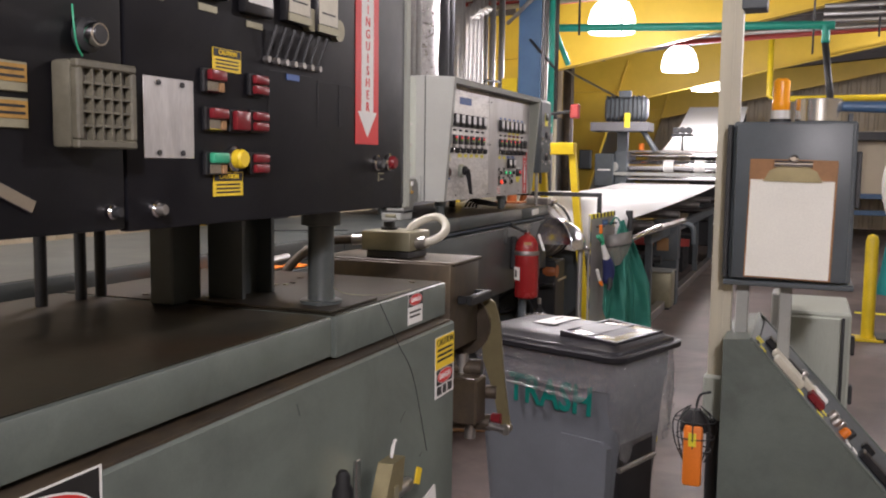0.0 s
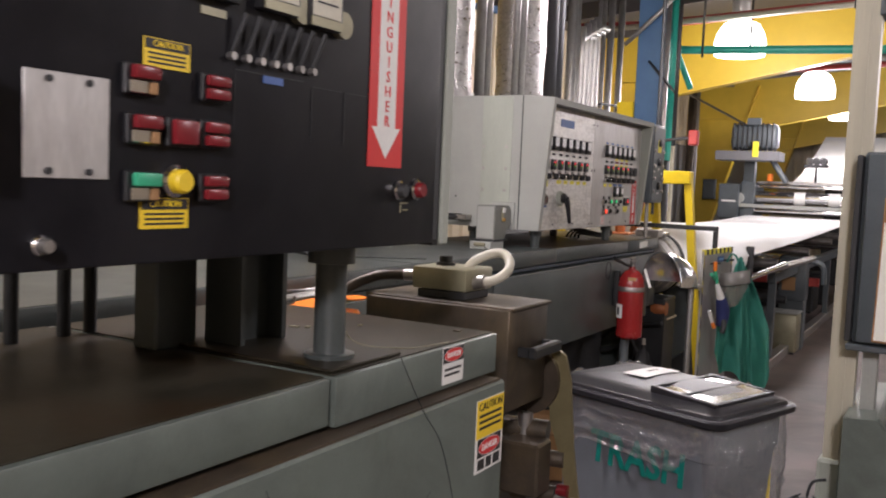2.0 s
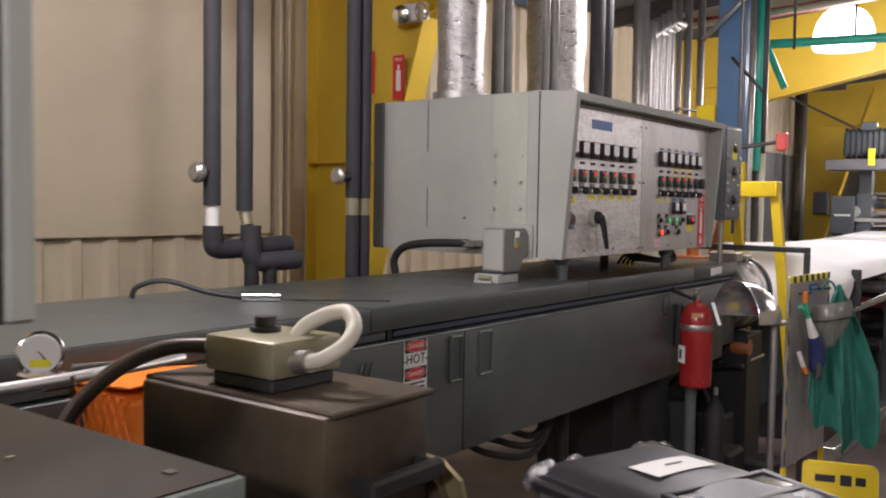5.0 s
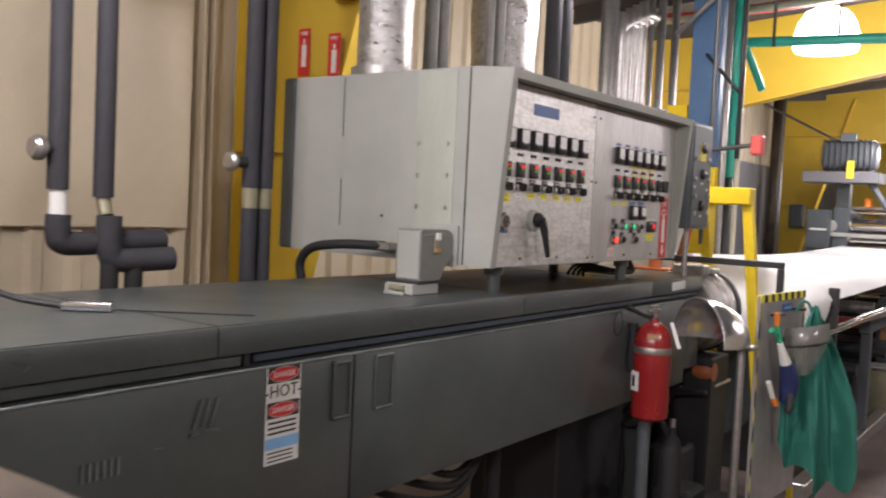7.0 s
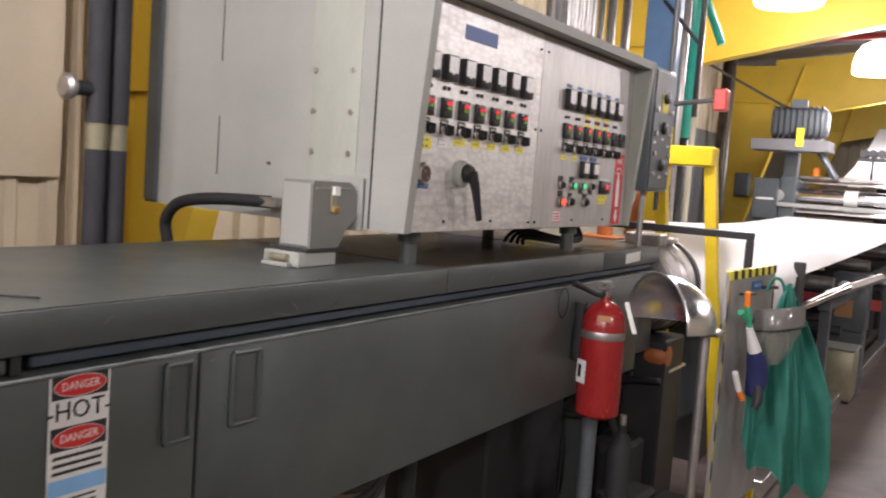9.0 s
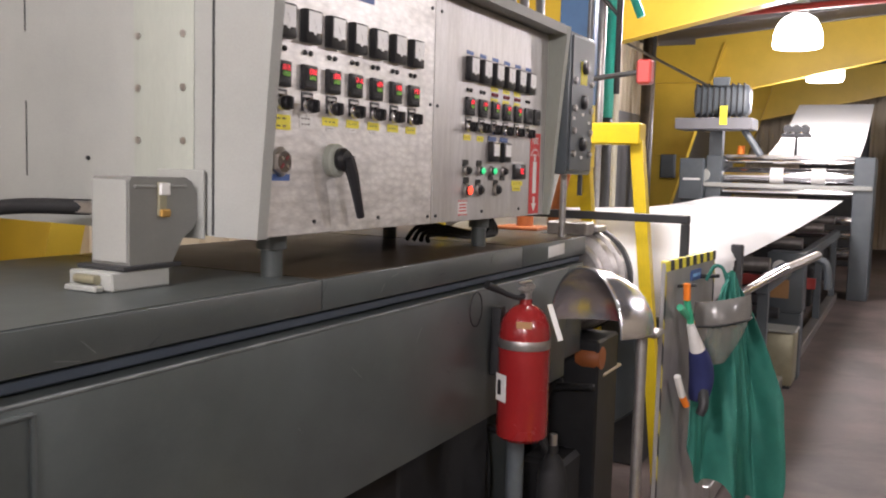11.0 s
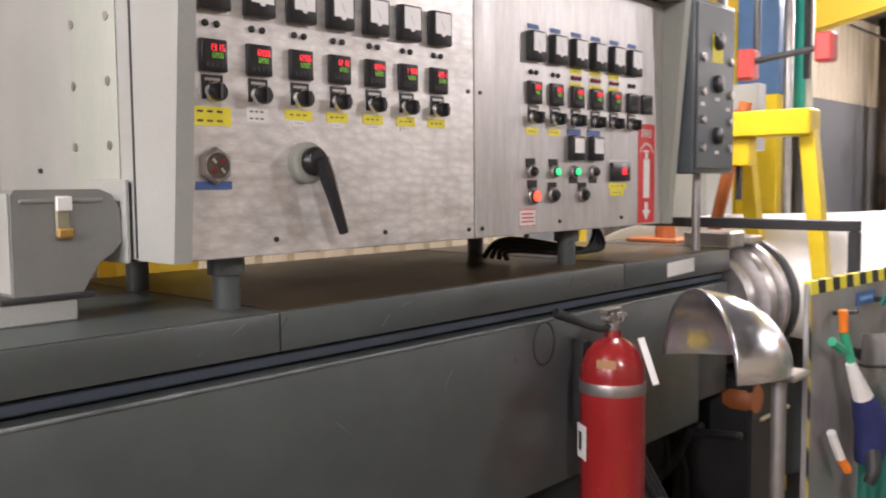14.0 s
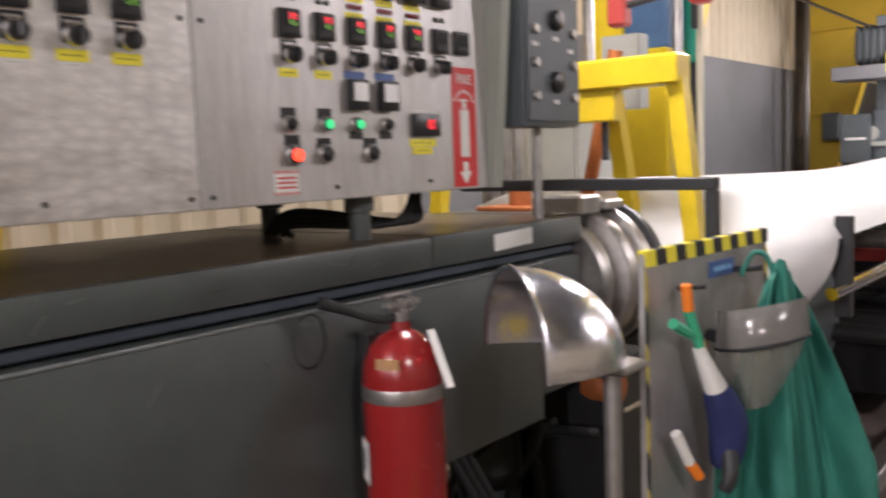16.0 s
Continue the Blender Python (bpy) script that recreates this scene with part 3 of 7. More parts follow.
# valve with a tied tag
t = thing("air_valve", (-1.06, 1.296, 0.8), "small brass and steel air valve with a zip-tied tag", "valve")
part("bracket", bx(nb(), -1.1, -1.03, 1.296 - 0.01, 1.546, 1.008 - 0.09, 1.008 - 0.07, 0.004), M_DARK, t)
part("bowl", lathe(nb(), [(0.014, 0), (0.021, 0.01), (0.021, 0.09), (0.014, 0.105), (0.014, 0.12), (0.008, 0.13)], Matrix.Translation((-1.055, 1.296, 1.142 - 0.16)), 18), M_PIT, t, "black filter bowl")
part("bowl_clip", bx(nb(), -1.03, -1.022, 1.296 - 0.008, 1.296 + 0.012, 1.142 - 0.09, 1.142 - 0.005, 0.002), M_CHROME, t, "bright wire clip")
bm = nb()
prism(bm, [(1.44, 1.0), (1.52, 1.0), (1.535, 1.07), (1.475, 1.07)], -1.07, -1.035, "x")
part("body", bm, M_YELSTEEL, t, "brassy wedge-shaped valve body")
part("stem", cy(nb(), (-1.055, 1.296, 1.008 - 0.02), (-1.055, 1.546 + 0.05, 1.008 - 0.02), 0.014), M_STEEL, t)
part("union", cy(nb(), (-1.05, 1.491, 1.008 - 0.07), (-1.05, 1.491, 1.008 + 0.01), 0.019, seg=6), M_FITTING, t)
part("knob", cy(nb(), (-1.05, 1.491, 1.008 - 0.12), (-1.05, 1.491, 1.008 - 0.072), 0.014), M_REDP, t)
part("tag", bx(nb(), -1.035, -1.032, -0.014, 0.014, -0.018, 0.018), M_SIGNYEL, t, "yellow tag", Matrix.Translation((0, 1.600, 1.006)) @ pose(0, 0, 0, -25, 0, 0))
part("card", bx(nb(), -1.03, -1.026, -0.035, 0.035, -0.05, 0.006), M_WHITE, t, "white paper tag", Matrix.Translation((0, 1.648, 0.947)) @ pose(0, 0, 0, 10, 0, 0))
part("cable_tie", tube(nb(), [(-1.04, 1.491, 1.127 - 0.01), (-1.03, 1.456, 1.093), (-1.03, 1.456 + 0.004, 1.093 + 0.02), (-1.025, 1.467, 1.128)], 0.0032, 6), M_WHITE, t)
# thin dangling wires
pipe_run("wire", [(-1.132, 1.60, 1.389), (-1.098, 1.63, 1.29), (-1.092, 1.70, 1.2), (-1.09, 1.78, 1.0)], 0.0009, M_DARK, "thin dark wire hanging over the bed side", "wire", 6, 8)
pipe_run("wire", [(-1.2, 1.52, 1.56), (-1.23, 1.57, 1.42), (-1.18, 1.68, 1.388), (-1.145, 1.80, 1.388)], 0.0008, M_FITTING, "thin pale string lying on the bed", "wire", 6, 8)

# ---- black cabinet on the near extruder ----
CAB = thing("control_cabinet", (-1.4, 0.2, 1.6), "large black control cabinet with buttons and meters above the extruder bed", "control cabinet")
part("body", bx(nb(), -1.75, -1.118, -1.8, 1.64, 1.605, 2.9, 0.004), M_BLACK, CAB)
part("door", bx(nb(), -1.117, CABX, -1.8, 0.780, 1.602, 2.9, 0.003, 2), M_BLACK, CAB, "black painted left door")
part("door", bx(nb(), -1.117, CABX, 0.786, 1.645, 1.598, 2.9, 0.003, 2), M_BLACK, CAB, "black painted instrument door")
part("edge_strip", bx(nb(), -1.17, -1.105, 1.648, 1.668, 1.6, 2.9, 0.003), M_DARK, CAB)
part("corner_post", bx(nb(), -1.19, -1.12, 1.708, 1.736, 1.59, 3.2, 0.004), M_POST, CAB, "pale grey-green angle post")
part("corner_web", bx(nb(), -1.19, -1.128, 1.688, 1.708, 1.59, 3.2), M_DARK, CAB, "dark web of the angle post")
part("hinge_plate", bx(nb(), -1.2, -1.16, 1.668, 1.688, 1.6, 2.9), M_BLACK, CAB)


def on_cab(u, v):
    return fx(CABX + 0.0005, u, v)


# fire extinguisher arrow sign
t = thing("fire_sign", (CABX, 1.476, 1.98), "tall red sign with a white arrow and red letters FIRE EXTINGUISHER", "sign")
m = on_cab(1.4755, 1.985)
sticker("plate", t, m, 0.1, 0.51, M_SIGNRED)
bm = nb()
prism(bm, [(-0.026, 0.245), (0.026, 0.245), (0.026, -0.19), (0.041, -0.19), (0.0, -0.241), (-0.041, -0.19), (-0.026, -0.19)], 0.0009, 0.0014, "z")
part("arrow", bm, M_WHITE, t, "white arrow pointing down", m)
bm = nb()
text_rows = "FIRE EXTINGUISHER"
for i, ch in enumerate(text_rows):
    if ch == " ":
        continue
    b2 = words(ch, 0.026, 0, 0.205 - i * 0.0241, 0.0018, m)
    me = bpy.data.meshes.new("x")
    b2.to_mesh(me)
    b2.free()
    bm.from_mesh(me)
    bpy.data.meshes.remove(me)
part("lettering", bm, M_SIGNRED, t)

# blank plate with screws
t = thing("blank_plate", (CABX, 0.87, 1.752), "blank brushed metal plate screwed on the black door", "plate")
part("plate", bx(nb(), -0.053, 0.053, -0.056, 0.056, 0, 0.002, 0.001), M_BRUSH, t, "", on_cab(0.87, 1.752))
for u in (-0.024, 0.026):
    for v in (-0.048, 0.048):
        part("screw", cy(nb(), (u, v, 0.002), (u, v, 0.0045), 0.004, seg=10), M_DARK, t, "", on_cab(0.87, 1.752))

# speaker grille
t = thing("horn_grille", (CABX, 0.725, 1.762), "square grey-green horn with an egg-crate grille", "grille")
m = on_cab(0.725, 1.762)
part("housing", bx(nb(), -0.066, 0.034, -0.055, 0.049, 0, 0.03, 0.005, 2), M_HORN, t, "", m)
part("backing", bx(nb(), -0.056, 0.024, -0.045, 0.039, 0.0302, 0.0306), M_STEEL, t, "shiny reflector behind the lattice", m)
for a, b, c, d in ((-0.066, 0.034, 0.039, 0.049), (-0.066, 0.034, -0.055, -0.045), (-0.066, -0.056, -0.045, 0.039), (0.024, 0.034, -0.045, 0.039)):
    part("rim", bx(nb(), a, b, c, d, 0.0302, 0.042, 0.002), M_HORN, t, "", m)
for k in range(1, 5):
    p = -0.056 + k * 0.016
    q = -0.045 + k * 0.0168
    part("lattice_bar", bx(nb(), p - 0.0012, p + 0.0012, -0.045, 0.039, 0.0307, 0.04), M_HORN, t, "", m)
    part("lattice_bar", bx(nb(), -0.056, 0.024, q - 0.0013, q + 0.0013, 0.0307, 0.0395), M_HORN, t, "", m)


def push_button(u, v, r, lens, label, tall=0.014, ring=M_CHROME):
    t = thing("push_button", (CABX, u, v), label, "button")
    m = on_cab(u, v)
    part("ring", lathe(nb(), [(r * 0.7, -0.012), (r * 0.7, -0.0004), (r * 1.25, -0.0004), (r * 1.25, 0.006), (r * 0.98, 0.009)], m, 20), ring, t)
    part("cap", lathe(nb(), [(r * 0.93, 0.009), (r * 0.93, tall), (r * 0.75, tall + 0.004)], m, 20), lens, t)
    return t


t = thing("key_switch", (CABX, 0.718, 1.846), "chrome-collared round key switch on the black door", "switch")
m = on_cab(0.716, 1.846)
part("collar", lathe(nb(), [(0.022, 0), (0.022, 0.008), (0.017, 0.012)], m, 24), M_DARK, t)
part("barrel", lathe(nb(), [(0.0155, 0.012), (0.0155, 0.022), (0.014, 0.025), (0.0125, 0.025)], m, 24), M_CHROME, t, "polished barrel")
part("lens", lathe(nb(), [(0.0118, 0.0252), (0.011, 0.0262)], m, 20), M_BAKELITE, t)
part("tag_wire", tube(nb(), [(-0.02, 0.034, 0.001), (-0.024, 0.015, 0.006), (-0.02, -0.012, 0.006), (-0.008, -0.026, 0.003)], 0.0012, 6, 6), M_GREENPL, t, "thin green wire", m)
push_button(1.018, 1.697, 0.016, M_SIGNYEL, "yellow mushroom push button with a steel ring", 0.02)
push_button(1.517, 1.692, 0.0135, M_DARK, "dark lens indicator on the black door")
push_button(1.572, 1.694, 0.0145, M_REDP, "dark red indicator lens with a chrome ring", 0.016)
push_button(0.752, 1.626, 0.008, M_DARK, "small round door lock")
push_button(0.836, 1.626, 0.009, M_STEEL, "small steel door latch knob", 0.016)


def square_button(u, v, kind):
    """Square illuminated push button: one lens, or two stacked lenses, or a lens over a clear guard."""
    names = {"double": "black square button with two dark red lenses", "single": "square dark red push button",
             "guard": "dark red push button above a clear guard", "green": "green push button above a clear guard"}
    t = thing("square_button", (CABX, u, v), names[kind], "button", "square buttons")
    m = on_cab(u, v)
    part("frame", bx(nb(), -0.024, 0.024, -0.018, 0.018, 0, 0.008, 0.002), M_BAKELITE, t, "", m)
    if kind == "double":
        for s in (-1, 1):
            part("lens", bx(nb(), -0.019, 0.019, s * 0.0082 - 0.007, s * 0.0082 + 0.007, 0.008, 0.017, 0.003, 2), M_REDP, t, "", m)
    elif kind == "single":
        part("lens", bx(nb(), -0.019, 0.019, -0.015, 0.015, 0.008, 0.018, 0.003, 2), M_REDP, t, "", m)
    else:
        part("lens", bx(nb(), -0.017, 0.021, 0.0, 0.016, 0.008, 0.019, 0.003, 2), M_REDP if kind == "guard" else M_GREENPL, t, "", m)
        part("guard", bx(nb(), -0.02, 0.006, -0.016, -0.001, 0.008, 0.013, 0.001), M_CHROME, t, "", m)
        part("side_lens", bx(nb(), 0.009, 0.02, -0.016, -0.002, 0.008, 0.014, 0.001), M_CARD, t, "", m)
    return t


for u, v, k in ((0.962, 1.812, "guard"), (1.08, 1.815, "double"), (0.966, 1.756, "guard"), (1.026, 1.756, "single"), (1.08, 1.757, "double"),
                (0.966, 1.69, "green"), (1.08, 1.69, "double")):
    square_button(u, v, k)
for u, v, w, h in ((1.006, 1.8465, 0.072, 0.034), (1.006, 1.658, 0.076, 0.037)):
    t = thing("caution_label", (CABX, u, v), "yellow and black caution label on the black door", "label", "caution labels")
    caution_label(t, on_cab(u, v), w, h)
for v in (1.786, 1.745):
    t = thing("caution_label", (CABX, 0.598, v), "worn yellow label in a frame on the black door", "label", "caution labels")
    part("frame", bx(nb(), -0.03, 0.025, -0.017, 0.017, 0, 0.004, 0.001), M_FITTING, t, "", on_cab(0.598, v))
    sticker("plate", t, on_cab(0.597, v + 0.004) @ Matrix.Translation((0, 0, 0.0042)), 0.048, 0.02, M_OLDYEL)
    bars("print", t, on_cab(0.597, v + 0.004) @ Matrix.Translation((0, 0, 0.0042)), [(-0.02, 0.02, 0.004, 0.003), (-0.02, 0.02, -0.004, 0.003)])
# row of small levers
t = thing("lever_row", (CABX, 1.2, 1.885), "row of seven slanted black toggle levers on the black door", "switch")
for k in range(7):
    u = 1.11 + k * 0.0275
    part("lever", cy(nb(), (u, 1.862, 0.004), (u + 0.014, 1.915, 0.016), 0.0022, 0.0036, 8), M_DARK, t, "", fx(CABX, 0, 0))
    part("pivot", cy(nb(), (u, 1.86, 0), (u, 1.86, 0.01), 0.0055, seg=10), M_STEEL, t, "", fx(CABX, 0, 0))
solo("name_tag", bx(nb(), -0.02, 0.02, -0.005, 0.005, 0, 0.0015), M_BLUELAB, "small blue name tag on the black door", "label", m=on_cab(1.195, 1.838))
# panel meters in the top row
for i, (u, v) in enumerate(((0.835, 1.965), (0.955, 1.966), (1.075, 1.958), (1.192, 1.962), (1.29, 1.957))):
    t = thing("panel_meter", (CABX, u, v), "square panel meter with a pale face on the black door" if i > 1 else "dark square panel meter on the black door", "meter", "panel meters")
    m = on_cab(u, v)
    part("case", bx(nb(), -0.04, 0.04, -0.034, 0.04, 0, 0.016, 0.004, 2), M_BAKELITE, t, "", m)
    part("face", bx(nb(), -0.033, 0.033, -0.018, 0.034, 0.0163, 0.0175), (M_WHITE if i == 2 else M_AGED) if i > 1 else M_DARK, t, "", m)
    part("scale", bx(nb(), -0.024, 0.024, 0.0, 0.003, 0.0176, 0.018), M_INK, t, "", m)
    if i > 2:
        part("knob", cy(nb(), (0.05, -0.02, 0), (0.05, -0.02, 0.012), 0.02, seg=20), M_FITTING, t, "round flat cap", m)
        part("label_strip", bx(nb(), -0.036, 0.036, -0.033, -0.02, 0.0163, 0.019), M_FITTING, t, "", m)
    if i < 3:
        solo("name_tag", bx(nb(), -0.022, 0.022, -0.005, 0.005, 0, 0.0015), M_FITTING, "small engraved grey name tag", "label", m=on_cab(u + 0.005, v - 0.048))
# faint old outlines, torn tape, latch
for a in ((1.28, 1.355, 1.76, 1.84), (1.36, 1.42, 1.76, 1.84), (1.12, 1.26, 1.765, 1.845)):
    bm = nb()
    for u0, u1, v0, v1 in ((a[0], a[1], a[3] - 0.001, a[3]), (a[0], a[0] + 0.001, a[2], a[3])):
        bx(bm, u0, u1, v0, v1, 0, 0.0006)
    solo("tape_outline", bm, M_DARK, "faint dull outline of an old label", "mark", m=on_cab(0, 0))
solo("clear_tape", bx(nb(), -0.03, 0.03, -0.008, 0.008, 0, 0.004, 0.001), M_CHROME, "strip of shiny tape on the black door", "tape", m=on_cab(0.6, 1.65) @ pose(0, 0, 0, 0, 0, -25))
bars_t = thing("engraved_tag", (CABX, 1.54, 1.665), "tiny engraved tag under the indicator lenses", "label")
bars("print", bars_t, on_cab(1.54, 1.665), [(-0.014, 0.012, 0.006, 0.003), (-0.014, -0.01, -0.004, 0.014), (-0.006, 0.012, -0.006, 0.002)], M_FITTING)

# ---- heater box at the end of the near extruder ----
t = thing("drive_box", (-1.4, 2.3, 1.1), "greasy brown steel box at the end of the extruder bed", "machine box")
part("case", bx(nb(), -1.62, -1.195, 2.185, 2.42, 1.15, 1.404, 0.006, 2), M_RUSTY, t)
part("lid", bx(nb(), -1.63, -1.188, 2.198, 2.428, 1.4, 1.41, 0.003), M_RUSTY, t)
bm = bx(nb(), -1.194, -1.15, 2.235, 2.25, 1.285, 1.31, 0.003)
bx(bm, -1.194, -1.15, 2.38, 2.395, 1.285, 1.31, 0.003)
bx(bm, -1.165, -1.142, 2.23, 2.40, 1.283, 1.312, 0.005)
part("handle", bm, M_DARK, t, "black pull handle")
part("support", bx(nb(), -1.6, -1.3, 2.0, 2.4, 0.55, 1.148, 0.01), M_RUSTY, t)
part("foot", bx(nb(), -1.55, -1.35, 2.05, 2.35, 0.0, 0.55), M_DARK, t)
t = thing("junction_fitting", (-1.4, 2.28, 1.41), "olive-grey cast junction box with cream and steel conduits", "junction box")
part("base", bx(nb(), -1.485, -1.345, 2.225, 2.36, 1.41, 1.432, 0.003), M_DARK, t)
part("body", bx(nb(), -1.5, -1.338, 2.22, 2.37, 1.432, 1.49, 0.006, 2), M_FITTING, t)
bm = cy(nb(), (-1.445, 2.30, 1.49), (-1.445, 2.30, 1.515), 0.018, seg=14)
cy(bm, (-1.445, 2.30, 1.49), (-1.445, 2.30, 1.498), 0.026, seg=14)
part("plug", bm, M_DARK, t)
part("connector", cy(nb(), (-1.34, 2.268, 1.455), (-1.308, 2.268, 1.46), 0.018, seg=16), M_STEEL, t)
part("conduit_loop", tube(nb(), [(-1.312, 2.268, 1.459), (-1.285, 2.274, 1.466), (-1.262, 2.296, 1.487), (-1.27, 2.326, 1.511), (-1.3, 2.342, 1.53), (-1.338, 2.338, 1.524), (-1.37, 2.32, 1.505), (-1.385, 2.312, 1.485)], 0.0125, 12), M_CREAMHOSE, t, "cream flexible conduit bent in a loop")
part("gland", cy(nb(), (-1.5, 2.29, 1.458), (-1.56, 2.28, 1.455), 0.016, seg=14), M_STEEL, t)
part("hose", tube(nb(), [(-1.56, 2.28, 1.455), (-1.62, 2.23, 1.45), (-1.68, 2.17, 1.41), (-1.71, 2.10, 1.33), (-1.72, 2.05, 1.2)], 0.014, 12), M_RUSTY, t, "grimy braided hose")
# lever and yellowed hose hanging at the box end
t = thing("hand_lever", (-1.13, 2.45, 1.0), "bent yellowed steel hand lever beside the brown box", "lever")
bm = nb()
prism(bm, [(-1.24, 1.292), (-1.24, 1.272), (-1.205, 1.27), (-1.18, 1.24), (-1.172, 1.2), (-1.19, 1.13), (-1.185, 1.08), (-1.15, 0.98), (-1.125, 0.87), (-1.115, 0.852), (-1.098, 0.85), (-1.09, 0.866),
           (-1.1, 0.92), (-1.115, 1.02), (-1.125, 1.12), (-1.132, 1.2), (-1.15, 1.262), (-1.19, 1.29)], 2.446, 2.456)
part("blade", bm, M_YELSTEEL, t, "yellowed flat steel lever blade")
part("pin", cy(nb(), (-1.107, 2.43, 0.868), (-1.107, 2.47, 0.868), 0.017, seg=16), M_STEEL, t)
part("link", cy(nb(), (-1.26, 2.435, 0.885), (-1.107, 2.435, 0.868), 0.011, seg=12), M_STEEL, t)
part("disc", cy(nb(), (-1.26, 2.43, 1.19), (-1.26, 2.445, 1.19), 0.1, seg=28), M_RUSTY, t)
t = thing("pipe_cluster", (-1.3, 2.4, 0.9), "cluster of dark valves and pipe fittings below the brown box", "valve")
for x, y, z, r in ((-1.25, 2.43, 1.05, 0.03), (-1.2, 2.43, 0.98, 0.022), (-1.29, 2.43, 0.93, 0.035), (-1.22, 2.43, 0.88, 0.026)):
    bm = cy(nb(), (x - 0.06, y, z), (x + 0.06, y + 0.02, z), r, seg=14)
    part("valve", bm, M_RUSTY, t)
    part("valve_stem", cy(nb(), (x, y, z - 0.05), (x, y, z + 0.05), r * 0.7, seg=12), M_STEEL, t)
part("red_cap", cy(nb(), (-1.15, 2.44, 0.9), (-1.12, 2.44, 0.9), 0.016), M_REDP, t)
part("brass_block", bx(nb(), -1.275, -1.165, 2.33, 2.42, 0.9, 1.04, 0.006), M_RUSTY, t)
pipe_run("air_line", [(-1.9, -2.0, 1.362), (-1.9, 2.2, 1.362), (-1.96, 2.26, 1.365)], 0.012, M_GALV, "pale grey air line along the back of the bed", "pipe", 12, 2)
t = thing("pressure_gauge", (-1.96, 2.2, 1.37), "round steel pressure gauge with a white dial and yellow tag", "gauge")
gm = look((-1.97, 2.2, 1.405), (-0.9, 1.4, 1.55)) @ pose(0, 0, 0, 180, 0, 0)
part("case", lathe(nb(), [(0.038, -0.04), (0.044, -0.01), (0.044, 0.0), (0.038, 0.004)], gm, 28), M_CHROME, t)
part("dial", lathe(nb(), [(0.037, 0.0042), (0.036, 0.0052)], gm, 28), M_WHITE, t)
bm = bx(nb(), -0.018, 0.018, 0.012, 0.026, 0.0055, 0.0065)
part("tag", bm, M_LABELYEL, t, "yellow tag", gm)
part("needle", bx(nb(), -0.0012, 0.0012, -0.006, 0.03, 0.0054, 0.0062), M_INK, t, "", gm @ pose(0, 0, 0, 0, 0, 40))
part("stem", cy(nb(), (-1.97, 2.2, 1.34), (-1.97, 2.2, 1.36), 0.012), M_STEEL, t)
part("bleed_valve", bx(nb(), -1.99, -1.89, 2.16, 2.23, 1.345, 1.372, 0.006), M_CHROME, t)
# orange safety mesh bundle between the machines
t = thing("safety_fence_roll", (-2.0, 2.55, 1.2), "folded orange plastic safety mesh lying between the machines", "safety mesh")
part("fold", grid_sheet(nb(), lambda u, v: Vector((-2.43 + 0.42 * u, 2.42 + 0.34 * v, 1.275 + 0.012 * math.sin(9 * u) * v - 0.008 * math.cos(7 * v) + 0.03 * u)), 14, 10, 0.004), M_ORANGE, t)
bm = nb()
for k in range(13):
    u = -2.43 + k * 0.032
    tube(bm, [(u, 2.41, 1.18), (u + 0.05, 2.412, 1.275)], 0.0025, 5)
    tube(bm, [(u + 0.05, 2.41, 1.18), (u, 2.412, 1.275)], 0.0025, 5)
part("mesh_edge", bm, M_ORANGE, t)
part("box", bx(nb(), -2.42, -2.02, 2.43, 2.74, 1.0, 1.262, 0.01), M_ORANGE, t)
part("stand", bx(nb(), -2.18, -1.75, 2.46, 2.72, 0.0, 0.999, 0.01), M_DARK, t)

# ---- far extruder (long bed) ----
M2 = thing("extruder", (-2.6, 3.0, 0), "long blue-grey extruder bed with a stainless control box above it", "extruder")
part("base", bx(nb(), -3.0, -2.2, -3.0, 3.917, 0.80, 1.248, 0.006, 2), M_GREY2, M2)
part("base_panel", bx(nb(), -3.0, -2.2, 3.923, 6.60, 0.80, 1.248, 0.006, 2), M_GREY2, M2)
part("end_panel", bx(nb(), -3.0, -2.215, 6.604, 6.84, 0.86, 1.25, 0.006, 2), M_GREY2, M2)
part("edge_bead", bx(nb(), -2.204, -2.194, -3.0, 6.6, 1.243, 1.2502, 0.002), M_WORN, M2, "worn pale edge")
# Slot behind the rails filled near-black, shade put into the colour.
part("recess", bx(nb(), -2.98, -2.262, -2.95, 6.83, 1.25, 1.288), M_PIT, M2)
part("rail", bx(nb(), -2.262, -2.232, 3.56, 6.83, 1.256, 1.279, 0.004), M_RAIL, M2, "dark blue rail in the slot")
part("rail", bx(nb(), -2.262, -2.222, -2.95, 3.51, 1.254, 1.282, 0.004), M_GREY2, M2)
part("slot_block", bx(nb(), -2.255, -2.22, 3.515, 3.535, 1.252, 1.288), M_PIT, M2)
for y0, y1 in ((-3.0, 3.42), (3.423, 4.892), (4.895, 6.134), (6.138, 6.84)):
    part("cover", bx(nb(), -3.08, -2.21, y0, y1, 1.287, 1.362, 0.003, 2), M_GREY2, M2)
    part("cover_top", bx(nb(), -3.07, -2.217, y0 + 0.006, y1 - 0.006, 1.3625, 1.3645), M_BEDTOP2 if y0 > 4 else M_GREY2, M2, "oily brown top of the cover" if y0 > 4 else "")
part("pedestal", bx(nb(), -3.0, -2.5, 5.78, 6.52, 0.0, 0.80, 0.01), M_PIT, M2, "black painted pedestal")
part("pedestal", bx(nb(), -3.0, -2.45, 0.2, 2.2, 0.0, 0.80, 0.01), M_PIT, M2, "black painted pedestal")
